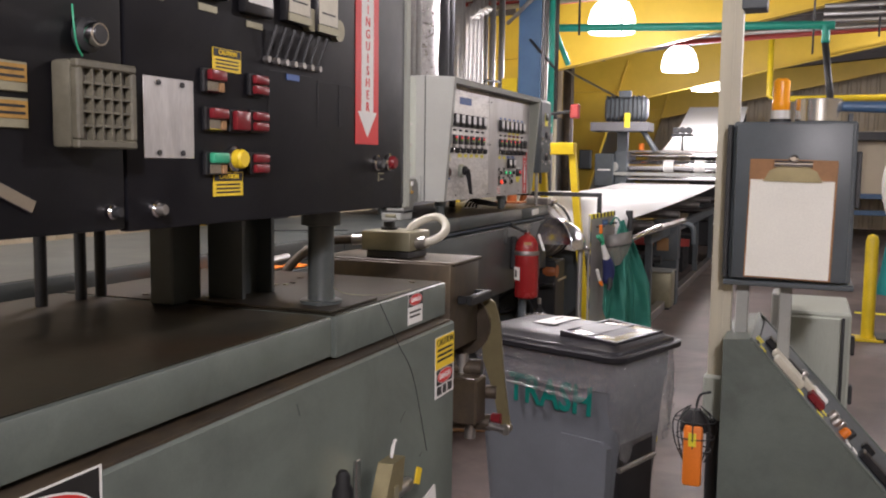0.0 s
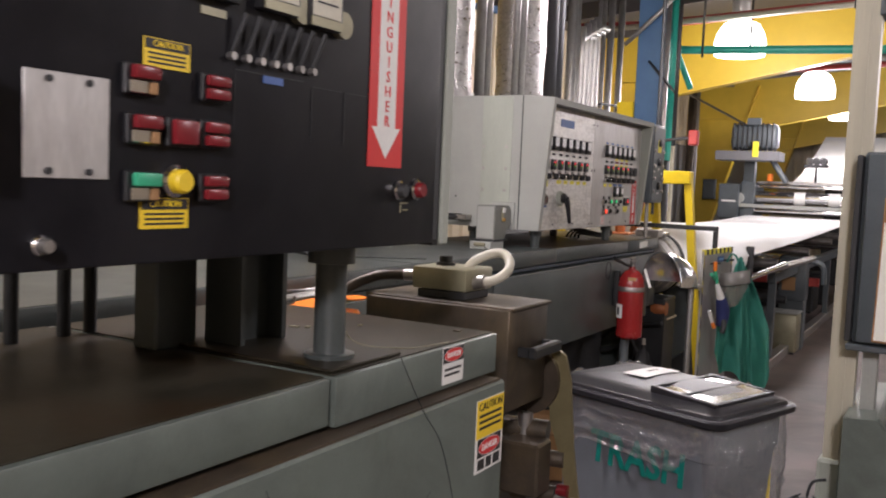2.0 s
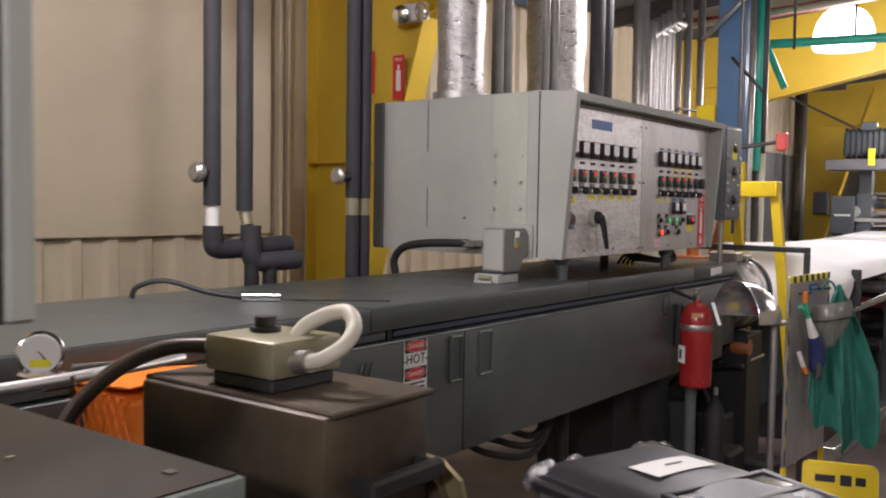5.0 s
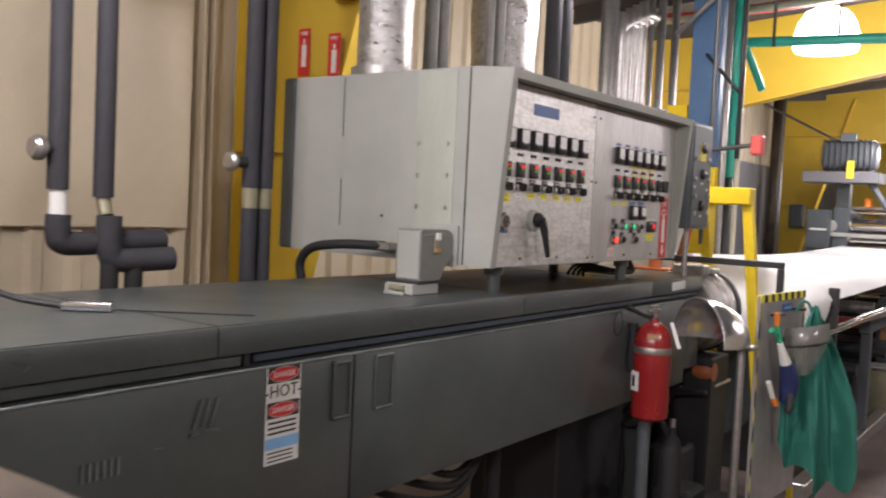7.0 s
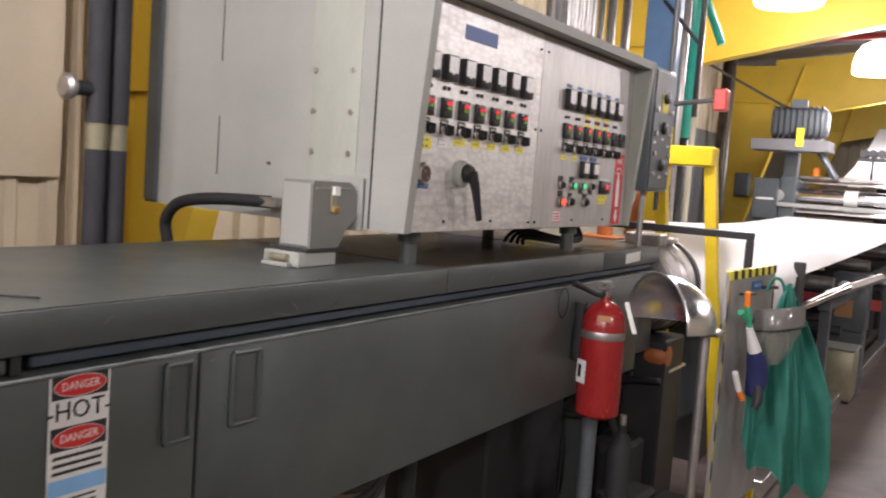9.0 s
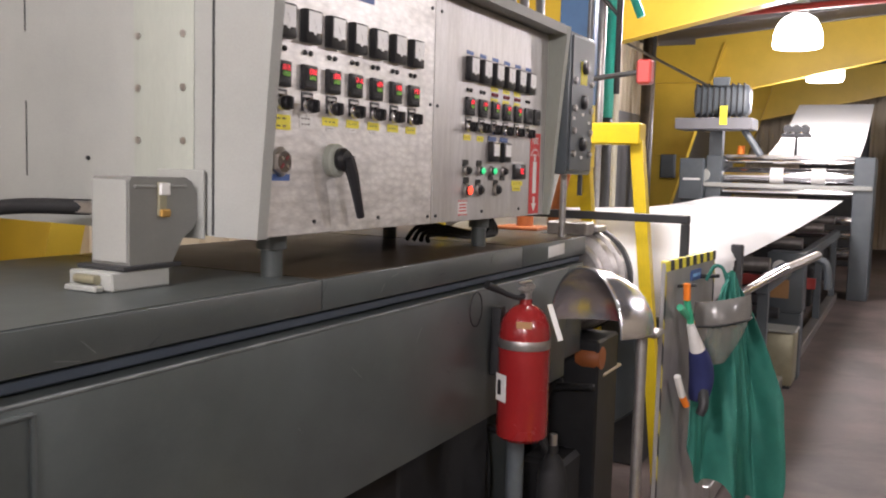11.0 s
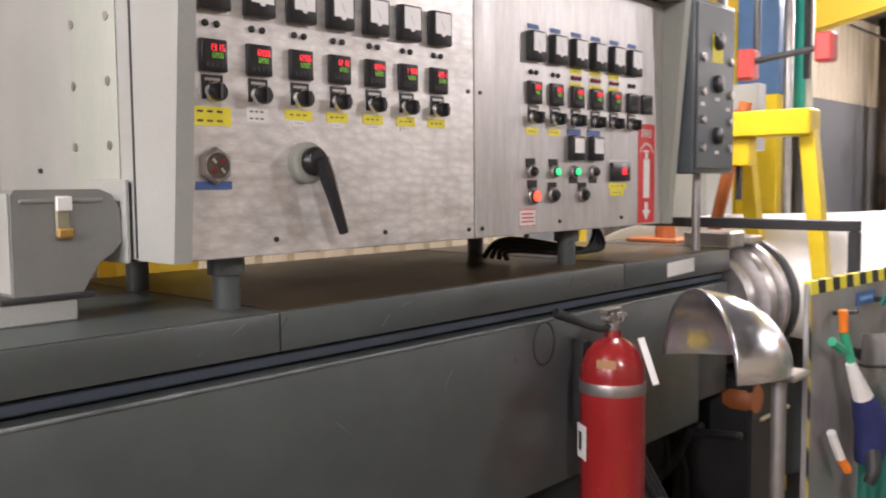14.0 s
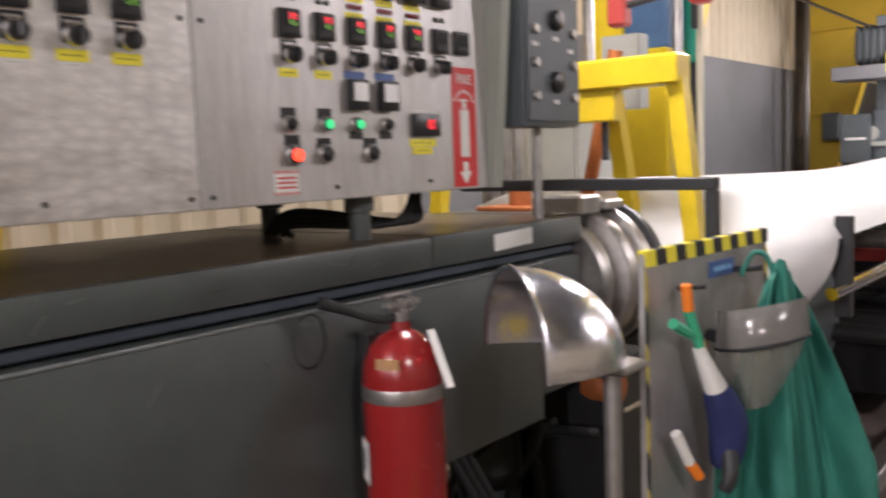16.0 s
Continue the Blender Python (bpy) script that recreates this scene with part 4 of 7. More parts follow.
for y in (4.6, 4.9):
    part("jack_leg", cy(nb(), (-2.9, y + 1.2, 0.0), (-2.9, y + 1.2, 0.8), 0.03), M_DARK, M2)
for y0, y1 in ((3.83, 3.895), (4.01, 4.09)):
    bm = nb()
    ring = [(y0, 1.07), (y1, 1.07), (y1, 1.228), (y0, 1.228)]
    for a, b in zip(ring, ring[1:] + ring[:1]):
        cy(bm, (-2.195, a[0], a[1]), (-2.195, b[0], b[1]), 0.006, seg=8)
    h = part("recessed_pull", bm, M_GREY2, M2, "recessed pull with a raised rim")
    part("pull_cup", bx(nb(), -2.199, -2.1975, y0, y1, 1.07, 1.228), M_GREY2, h)
bm = nb()
for y in (3.355, 3.38, 3.405):
    cy(bm, (-2.196, y - 0.012, 1.125), (-2.196, y + 0.012, 1.195), 0.003, seg=6)
bx(bm, -2.2, -2.194, 3.335, 3.42, 1.11, 1.116)
part("scratched_bracket", bm, M_WORN, M2, "worn pale metal strips")
bm = nb()
for k, y in enumerate((3.05, 3.085, 3.12)):
    bx(bm, -2.2, -2.196, y, y + 0.006, 1.06, 1.10)
    bx(bm, -2.2, -2.196, y + 0.018, y + 0.024, 1.06, 1.10)
part("nameplate", bm, M_WORN, M2, "raised metal maker's letters as plain strokes")
rs = random.Random(23)
for k in range(34):
    y, z = rs.uniform(2.6, 6.5), rs.choice((rs.uniform(0.84, 1.23), rs.uniform(1.295, 1.355)))
    x = -2.2 if z < 1.25 else -2.21
    sc = part("scuff", bx(nb(), -rs.uniform(0.004, 0.03), rs.uniform(0.004, 0.03), -0.0008, 0.0008, 0, 0.0004), M_WORN if k % 3 else M_DARK, M2, "", fx(x, y, z) @ pose(0, 0, 0, 0, 0, rs.uniform(-60, 60)))
for k in range(14):
    y, z = rs.uniform(-0.4, 1.95), rs.uniform(0.75, 1.25)
    part("scuff", bx(nb(), -rs.uniform(0.004, 0.025), rs.uniform(0.004, 0.025), -0.0007, 0.0007, 0, 0.0004), M_WORN if k % 2 else M_DARK, M1, "", fx(-1.1, y, z) @ pose(0, 0, 0, 0, 0, rs.uniform(-70, 70)))
part("jack_leg", cy(nb(), (-2.5, 5.197, 0.0), (-2.5, 5.197, 0.8), 0.03), M_PIT, M2, "black steel leg")
for k in range(3):
    part("hose", tube(nb(), [(-2.55, 4.239, 0.8), (-2.5, 4.589 - 0.05 * k, 0.72 - 0.05 * k), (-2.5, 4.939, 0.610 - 0.04 * k), (-2.52, 5.213, 0.8)], 0.016, 8, 6), M_PIT, M2, "black hose looping under the bed")
# hot label stack
t = thing("hot_label", (-2.199, 3.637, 1.115), "stack of red danger labels, one reading HOT, on the machine side", "label")
m = fx(-2.1992, 3.637, 1.115)
sticker("plate", t, m, 0.125, 0.262, M_WHITE)
danger_block(t, m, 0.12, 0.129)
part("lettering", words("-HOT-", 0.048, 0, 0.062, 0.0016, m), M_INK, t)
danger_block(t, m, 0.12, 0.035)
bars("print", t, m, [(-0.052, 0.05, -0.02 - 0.014 * i, 0.006) for i in range(3)])
sticker("blue_band", t, m @ Matrix.Translation((0, -0.075, 0.001)), 0.12, 0.03, M_LTBLUE)
bars("print", t, m, [(-0.052, 0.04, -0.1 - 0.011 * i, 0.004) for i in range(3)])
# patch of pale tape near the bed end
solo("tape_patch", bx(nb(), -0.09, 0.09, -0.022, 0.022, 0, 0.001), M_WHITE, "patch of pale grey tape on the bed cover", "tape", m=fx(-2.2095, 6.48, 1.326) @ pose(0, 0, 0, 0, 0, 2))
# hose on the bed top
t = thing("air_hose", (-2.5, 3.1, 1.357), "short black hose with a bright brass coupling lying on the bed", "hose")
part("hose", tube(nb(), [(-2.95, 3.05, 1.372), (-2.93, 3.06, 1.41), (-2.86, 3.12, 1.43), (-2.74, 3.2, 1.395), (-2.66, 3.28, 1.378)], 0.009, 10), M_DARK, t)
part("coupling", tube(nb(), [(-2.66, 3.28, 1.38), (-2.56, 3.36, 1.38)], lambda s: 0.012 + 0.004 * math.cos(12 * s), 12, 1), M_CHROME, t)
part("wire", tube(nb(), [(-2.56, 3.36, 1.372), (-2.45, 3.5, 1.367), (-2.3, 3.62, 1.367)], 0.002, 6), M_DARK, t)

# ---- control box above the far bed ----
PX = -2.262        # panel face
BOX = thing("control_box", (-2.8, 5.6, 1.47), "light grey control box with a stainless instrument panel", "control box")
bm = nb()
prism(bm, [(-3.27, 1.474), (-2.37, 1.467), (-2.37, 2.203), (-3.27, 2.198)], 4.70, 6.47)
part("body", bm, M_LIGHTGREY, BOX)
part("back_hood", bx(nb(), -3.34, -3.27, 4.69, 6.48, 1.475, 2.2, 0.01), M_GREYPL, BOX, "darker rear cover")
side = [(-2.366, 1.466), (-2.245, 1.466), (-2.185, 2.19), (-2.366, 2.203)]
for y0, y1 in ((4.695, 4.73), (6.45, 6.485)):
    bm = nb()
    prism(bm, side, y0, y1)
    part("side_frame", bm, M_LIGHTGREY if y0 < 5 else M_POST, BOX)
bm = nb()
prism(bm, [(-2.366, 2.168), (-2.189, 2.158), (-2.186, 2.19), (-2.366, 2.205)], 4.7305, 6.4495)
part("top_lip", bm, M_LIGHTGREY, BOX)
for z0, z1 in ((1.950, 2.19), (1.588, 1.776)):
    part("seam", bx(nb(), -2.995, -2.991, 4.6985, 4.6995, z0, z1), M_DARK, BOX, "thin dark slit")
part("side_strip", bx(nb(), -2.614, -2.429, 4.6965, 4.6995, 1.475, 2.195, 0.001), M_POST, BOX, "greener folded edge strip")
part("bolt", cy(nb(), (-2.769, 4.7, 1.636), (-2.769, 4.694, 1.636), 0.005, seg=8), M_DARK, BOX)
part("seam", bx(nb(), -2.372, -2.366, 4.693, 4.6945, 1.47, 2.2), M_DARK, BOX)
part("panel", bx(nb(), -2.366, PX, 4.7305, 5.522, 1.467, 2.158, 0.002), M_SWIRL, BOX, "jewelled stainless instrument panel")
part("panel", bx(nb(), -2.366, PX, 5.526, 6.4495, 1.467, 2.158, 0.002), M_BRUSH, BOX, "brushed stainless instrument panel")
for y, z in ((4.927, 1.497), (5.22, 1.497), (5.5, 1.49), (5.55, 1.49), (5.5, 1.82), (5.545, 1.82), (5.88, 1.495), (6.2, 1.495), (5.5, 2.1), (5.56, 2.1)):
    part("screw", cy(nb(), (PX, y, z), (PX + 0.004, y, z), 0.005, seg=10), M_DARK, BOX)
for x in (-2.46, -2.6):
    for z in (1.68, 1.80, 1.92):
        part("bolt", cy(nb(), (x, 4.7, z), (x, 4.694, z), 0.009, seg=8), M_STEEL, BOX)
for x, y in ((-2.335, 4.86), (-2.335, 6.02), (-2.75, 4.9), (-2.75, 6.1)):
    bm = lathe(nb(), [(0.026, 1.3645), (0.026, 1.429), (0.036, 1.431), (0.036, 1.468)], Matrix.Translation((x, y, 0)), 20)
    part("leg", bm, M_GREY2, BOX, "round blue-grey leg")


def on_panel(u, v):
    return fx(PX + 0.0004, u, v)


def temp_meter(u, v=1.955):
    t = thing("panel_meter", (PX, u, v), "small black panel meter with a white face", "meter", "zone meters")
    m = on_panel(u, v)
    part("case", bx(nb(), -0.032, 0.032, -0.04, 0.036, 0, 0.022, 0.004, 2), M_BAKELITE, t, "", m)
    bm = nb()
    prism(bm, [(-0.025, -0.016), (-0.007, -0.016), (-0.004, -0.021), (0.004, -0.021), (0.007, -0.016), (0.025, -0.016), (0.025, 0.031), (-0.025, 0.031)], 0.0222, 0.0236, "z")
    part("face", bm, M_DIAL, t, "", m)
    part("needle", bx(nb(), -0.0004, 0.0004, -0.008, 0.014, 0.0237, 0.0241), M_STEEL, t, "", m @ pose(0, 0, 0, 0, 0, 25))
    return t


SEGS = {"0": "abcdef", "1": "bc", "2": "abged", "3": "abgcd", "4": "fgbc", "5": "afgcd", "6": "afgedc", "7": "abc", "8": "abcdefg", "9": "abcdfg"}


def digits(text, u, v, h, mat, parent, m, w0):
    """Seven-segment digits, centred at (u, v)."""
    w = h * 0.5
    s = h * 0.09
    bm = nb()
    x = u - (len(text) - 1) * w * 0.75
    for ch in text:
        for g in SEGS.get(ch, ""):
            box2 = {"a": (-w / 2, w / 2, h / 2 - s, h / 2), "d": (-w / 2, w / 2, -h / 2, -h / 2 + s), "g": (-w / 2, w / 2, -s / 2, s / 2),
                    "f": (-w / 2, -w / 2 + s, 0, h / 2), "b": (w / 2 - s, w / 2, 0, h / 2), "e": (-w / 2, -w / 2 + s, -h / 2, 0), "c": (w / 2 - s, w / 2, -h / 2, 0)}[g]
            bx(bm, x + box2[0], x + box2[1], v + box2[2], v + box2[3], w0, w0 + 0.0006)
        x += w * 1.5
    return part("digits", bm, mat, parent, "", m, None)


def controller(u, v, red, green, lit=True):
    t = thing("temperature_controller", (PX, u, v), "square black temperature controller with red and green digits" if lit else "square black controller with a dark display", "controller", "zone controllers")
    m = on_panel(u, v)
    part("case", bx(nb(), -0.028, 0.028, -0.029, 0.029, 0, 0.012, 0.003, 2), M_BAKELITE, t, "", m)
    part("window", bx(nb(), -0.021, 0.021, -0.008, 0.021, 0.0122, 0.013), M_PIT, t, "", m)
    if lit:
        digits(red, 0.004, 0.0135, 0.0115, M_LEDRED, t, m, 0.0131)
        digits(green, 0.004, -0.0005, 0.0095, M_LEDGREEN, t, m, 0.0131)
    bm = nb()
    for k in range(4):
        bx(bm, -0.02 + k * 0.0105, -0.0125 + k * 0.0105, -0.021, -0.014, 0.0122, 0.0136)
    part("keys", bm, M_DARK, t, "", m)
    return t


def selector(u, v=1.772):
    t = thing("selector_switch", (PX, u, v), "black round selector switch with a legend plate", "switch", "zone switches")
    m = on_panel(u, v)
    part("legend", bx(nb(), -0.022, 0.022, -0.014, 0.03, 0, 0.002), M_BAKELITE, t, "", m)
    part("marks", bx(nb(), -0.016, 0.016, 0.019, 0.024, 0.0022, 0.0026), M_STEEL, t, "", m)
    part("ring", lathe(nb(), [(0.019, 0.002), (0.019, 0.009), (0.0165, 0.014)], m, 18), M_CHROME, t)
    part("knob", lathe(nb(), [(0.0165, 0.014), (0.0165, 0.025), (0.0145, 0.028)], m @ Matrix.Translation((0.001, -0.002, 0)), 16), M_BAKELITE, t)
    part("grip", bx(nb(), -0.004, 0.005, -0.016, 0.012, 0.028, 0.037, 0.002), M_BAKELITE, t, "", m)
    return t


def led_pair(u, v, three=False):
    for k in ((-0.017, 0.0, 0.017) if three else (-0.012, 0.012)):
        solo("pilot_light", lathe(nb(), [(0.0065, 0), (0.0065, 0.004), (0.004, 0.007)], on_panel(u + k, v), 12), M_REDP if three else M_DARK, "tiny round pilot light on the panel", "pilot light", "pilot lights")


def tape_label(u, v, w=0.056, h=0.018, mat=None, rows=1):
    t = thing("tape_label", (PX, u, v), "yellow tape label with small black print" if mat is None else "white tape label with small black print", "label", "tape labels")
    m = on_panel(u, v)
    sticker("tape", t, m, w, h, mat or M_LABELYEL)
    bars("print", t, m, [(-w * 0.34 + j * w * 0.24, -w * 0.2 + j * w * 0.24, (h * 0.25 if rows == 2 else 0) - i * h * 0.5, h * 0.11) for i in range(rows) for j in range(3)], M_RUSTY)


reds = ("1315", "1200", "1206", "1210", "1204", "1198", "1201")
for k in range(7):
    u = 4.792 + k * 0.0998
    temp_meter(u)
    led_pair(u, 1.893)
    controller(u, 1.836, reds[k], "1200")
    selector(u)
tape_label(4.788, 1.7275, 0.085, 0.034, None, 2)
tape_label(4.889, 1.734, 0.05, 0.026, M_WHITE, 2)
for k in range(2, 7):
    tape_label(4.789 + k * 0.0998, 1.739, 0.068 if k == 2 else 0.058, 0.02)
    if k < 6:
        tape_label(4.789 + k * 0.0998, 1.723, 0.035, 0.01, M_WHITE)
for k in range(6):
    u = 5.76 + k * 0.0985
    temp_meter(u)
    led_pair(u, 1.887, 1 < k < 5)
    controller(u, 1.835, "%d" % (390 + 3 * k), "400", k < 5)
    selector(u)
    solo("name_tag", bx(nb(), -0.024, 0.024, -0.006, 0.006, 0, 0.0015), M_BLUELAB, "small blue engraved name tag", "label", "name tags", m=on_panel(u, 2.004))
    if k < 2:
        tape_label(u - 0.005, 1.735, 0.052, 0.018)
    elif k < 5:
        tape_label(u, 1.9055, 0.058, 0.015)
        tape_label(u, 1.868, 0.058, 0.015)
controller(6.337, 1.836, "0", "0", False)
for u in (5.948, 6.047):
    t = thing("panel_meter", (PX, u, 1.695), "black meter with a white face under a blue tag", "meter", "low meters")
    m = on_panel(u, 1.695)
    part("case", bx(nb(), -0.03, 0.03, -0.034, 0.034, 0, 0.02, 0.004, 2), M_BAKELITE, t, "", m)
    part("face", bx(nb(), -0.022, 0.022, -0.014, 0.026, 0.0202, 0.0215), M_DIAL, t, "", m)
    part("tag", bx(nb(), -0.032, 0.032, 0.036, 0.052, 0, 0.002), M_BLUELAB, t, "", m)


def pilot(u, v, lens, name, r=0.013, tag=0.026):
    t = thing("pilot_button", (PX, u, v), name, "button", "panel buttons")
    m = on_panel(u, v)
    part("legend", bx(nb(), -0.02, 0.02, tag - 0.014 if tag > 0 else tag - 0.006, tag + 0.008 if tag > 0 else tag + 0.012, 0, 0.0016), M_BAKELITE, t, "", m)
    part("ring", lathe(nb(), [(r * 1.35, 0.0016), (r * 1.35, 0.008), (r * 1.1, 0.011)], m, 18), M_STEEL, t)
    part("bezel", lathe(nb(), [(r * 1.05, 0.011), (r * 1.05, 0.015), (r * 0.85, 0.016)], m, 18), M_BAKELITE, t)
    part("lens", lathe(nb(), [(r * 0.8, 0.0161), (r * 0.8, 0.02), (r * 0.55, 0.023)], m, 18), lens, t)


pilot(5.748, 1.63, M_BAKELITE, "black push button with a steel ring")
pilot(5.85, 1.63, M_LENSGREEN, "lit green push button with a steel ring")
pilot(5.945, 1.63, M_LENSGREEN, "lit green push button with a steel ring", tag=-0.026)
pilot(6.043, 1.63, M_BAKELITE, "black push button with a steel ring", tag=-0.026)
pilot(5.755, 1.566, M_LENSRED, "lit red push button with a steel ring", 0.017, 0.034)
pilot(5.845, 1.567, M_BAKELITE, "black push button with a steel ring", 0.016)
pilot(5.989, 1.566, M_BAKELITE, "black push button with a steel ring", 0.016)
t = thing("digital_indicator", (PX, 6.184, 1.63), "black digital indicator with red digits", "indicator")
m = on_panel(6.184, 1.63)
part("case", bx(nb(), -0.05, 0.05, -0.027, 0.027, 0, 0.012, 0.003, 2), M_BAKELITE, t, "", m)
digits("80", 0.014, 0.002, 0.02, M_LEDRED, t, m, 0.0125)
part("strip", bx(nb(), -0.05, 0.05, 0.028, 0.036, 0, 0.001), M_WHITE, t, "", m)
tape_label(6.178, 1.588, 0.1, 0.018)
tape_label(6.174, 1.569, 0.075, 0.018)
t = thing("warning_label", (PX, 5.735, 1.51), "small red-striped white warning label", "label")
sticker("plate", t, on_panel(5.735, 1.51), 0.068, 0.05, M_WHITE)
bm = nb()
for k in range(6):
    bx(bm, -0.032 + k * 0.0115, -0.026 + k * 0.0115, 0.019, 0.025, 0.0009, 0.0013)
    bx(bm, -0.032 + k * 0.0115, -0.026 + k * 0.0115, -0.025, -0.019, 0.0009, 0.0013)
for v in (0.01, 0.0, -0.01):
    bx(bm, -0.026, 0.026, v - 0.002, v + 0.002, 0.0009, 0.0013)
part("print", bm, M_SIGNRED, t, "", on_panel(5.735, 1.51))
# fire sign on the panel
t = thing("fire_sign", (PX, 6.345, 1.625), "red fire extinguisher sign with white pictogram and arrow", "sign")
m = on_panel(6.346, 1.625)
sticker("plate", t, m, 0.1, 0.304, M_SIGNRED)
part("lettering", words("FIRE", 0.036, 0, 0.122, 0.0012, m, squeeze=0.95), M_WHITE, t)
bm = nb()
for k in range(9):
    a = math.pi * (0.15 + 0.7 * k / 8)
    bx(bm, 0.042 * math.cos(a) - 0.003, 0.042 * math.cos(a) + 0.003, 0.05 + 0.042 * math.sin(a) - 0.004, 0.05 + 0.042 * math.sin(a) + 0.004, 0.0009, 0.0013)
bx(bm, -0.018, 0.018, -0.075, 0.045, 0.0009, 0.0014, 0.0002)
bx(bm, -0.008, 0.008, 0.047, 0.064, 0.0009, 0.0013)
bx(bm, -0.02, 0.014, 0.066, 0.072, 0.0009, 0.0013)
prism(bm, [(-0.01, -0.088), (0.01, -0.088), (0.01, -0.113), (0.024, -0.113), (0, -0.145), (-0.024, -0.113), (-0.01, -0.113)], 0.0009, 0.0013, "z")
part("pictogram", bm, M_WHITE, t, "white extinguisher pictogram and arrow", m)
# disconnect handle
t = thing("disconnect_switch", (PX, 5.01, 1.64), "black rotary disconnect handle on a grey round hub", "switch")
m = on_panel(5.005, 1.645)
part("hub", lathe(nb(), [(0.041, 0), (0.041, 0.018), (0.036, 0.024)], m @ Matrix.Translation((-0.006, 0, 0)), 28), M_POST, t)
part("boss", lathe(nb(), [(0.028, 0.024), (0.029, 0.036), (0.022, 0.046)], m @ Matrix.Translation((-0.004, 0.003, 0)), 22), M_BAKELITE, t)
bm = tube(nb(), [(0.0, 0.006, 0.042), (0.014, -0.03, 0.048), (0.029, -0.075, 0.05), (0.053, -0.14, 0.05)], lambda s: 0.019 - 0.009 * s, 10, 5)
part("handle", bm, M_BAKELITE, t, "", m)
# round stop indicator with a blue tag
t = thing("round_indicator", (PX, 4.79, 1.64), "hexagonal steel lock with red marks above a blue tag", "lock")
m = on_panel(4.79, 1.638)
part("hex", lathe(nb(), [(0.034, 0), (0.034, 0.012), (0.029, 0.016)], m @ pose(0, 0, 0, 0, 0, 30), 6), M_STEEL, t)
part("face", cy(nb(), (0, 0, 0.0161), (0, 0, 0.017), 0.024), M_RUSTY, t, "", m)
for a in (45, 135, 225, 315):
    part("mark", bx(nb(), 0.006, 0.019, -0.0035, 0.0035, 0.0171, 0.019, 0.001), M_REDP if a in (45, 225) else M_CHROME, t, "", m @ pose(0, 0, 0, 0, 0, a))
part("tag", bx(nb(), -0.038, 0.038, -0.043, -0.028, 0, 0.002), M_BLUELAB, t, "blue engraved tag", m)
solo("brand_plate", bx(nb(), -0.1, 0.1, -0.022, 0.022, 0, 0.002), M_BLUELAB, "faded blue maker's plate on the stainless panel", "plate", m=on_panel(5.08, 2.075))
# junction box at the end of the control box
t = thing("cable_connector", (-2.46, 4.55, 1.365), "grey elbow-shaped cable connector hood with a yellowed clasp", "connector")
bm = nb()
prism(bm, [(4.487, 1.415), (4.487, 1.588), (4.494, 1.598), (4.645, 1.598), (4.667, 1.588), (4.682, 1.562), (4.684, 1.5), (4.668, 1.482), (4.64, 1.465), (4.608, 1.415)], -2.515, -2.406, "x")
part("hood", bm, M_HOODGREY, t, "", None, None)
# Light on the hood's -y face, painted as a thin paler plate.
part("lit_front_face", bx(nb(), -2.51, -2.411, 4.483, 4.4868, 1.42, 1.592, 0.001), M_LIGHTGREY, t, "front face, paler for the light on it")
part("top_band", bx(nb(), -2.513, -2.402, 4.5, 4.65, 1.574, 1.582, 0.002), M_HOODGREY, t)
cl = part("clasp", bx(nb(), -2.4055, -2.398, 4.561, 4.585, 1.515, 1.588, 0.002), M_FITTING, t, "yellowed clasp")
part("clasp_lever", bx(nb(), -2.3975, -2.39, 4.559, 4.587, 1.56, 1.586, 0.002), M_WHITE, cl)
part("clasp_foot", bx(nb(), -2.3975, -2.388, 4.559, 4.588, 1.513, 1.53, 0.003), M_OLDYEL, cl)
part("gasket", bx(nb(), -2.53, -2.395, 4.46, 4.625, 1.405, 1.4148, 0.002), M_DARK, t)
part("base", bx(nb(), -2.525, -2.4, 4.435, 4.595, 1.365, 1.405, 0.004), M_LIGHTGREY, t)
part("base_ear", bx(nb(), -2.51, -2.42, 4.41, 4.4345, 1.365, 1.378, 0.003), M_LIGHTGREY, t)
part("terminal", cy(nb(), (-2.49, 4.425, 1.39), (-2.43, 4.425, 1.39), 0.01, seg=12), M_FITTING, t)
part("inlet_plate", bx(nb(), -2.53, -2.39, 4.685, 4.694, 1.46, 1.615, 0.002), M_LIGHTGREY, t)
t = thing("cable", (-3.1, 4.6, 1.357), "thick black cable bending into the control box end", "cable")
part("cable", tube(nb(), [(-3.12, 4.62, 1.36), (-3.12, 4.61, 1.43), (-3.05, 4.60, 1.49), (-2.9, 4.6, 1.515), (-2.7, 4.64, 1.52)], 0.019, 12), M_PIT, t)
part("clamp", bx(nb(), -2.74, -2.66, 4.62, 4.695, 1.505, 1.535, 0.003), M_STEEL, t)
for k in range(4):
    pipe_run("cable", [(-2.5 - 0.03 * k, 5.95, 1.374), (-2.48 - 0.02 * k, 5.95 + 0.02 * k, 1.40 + 0.01 * k), (-2.4, 6.2 + 0.03 * k, 1.385), (-2.44, 6.34, 1.46)], 0.008, M_PIT, "black cable looping under the control box", "cable", 8, 6, "cables")

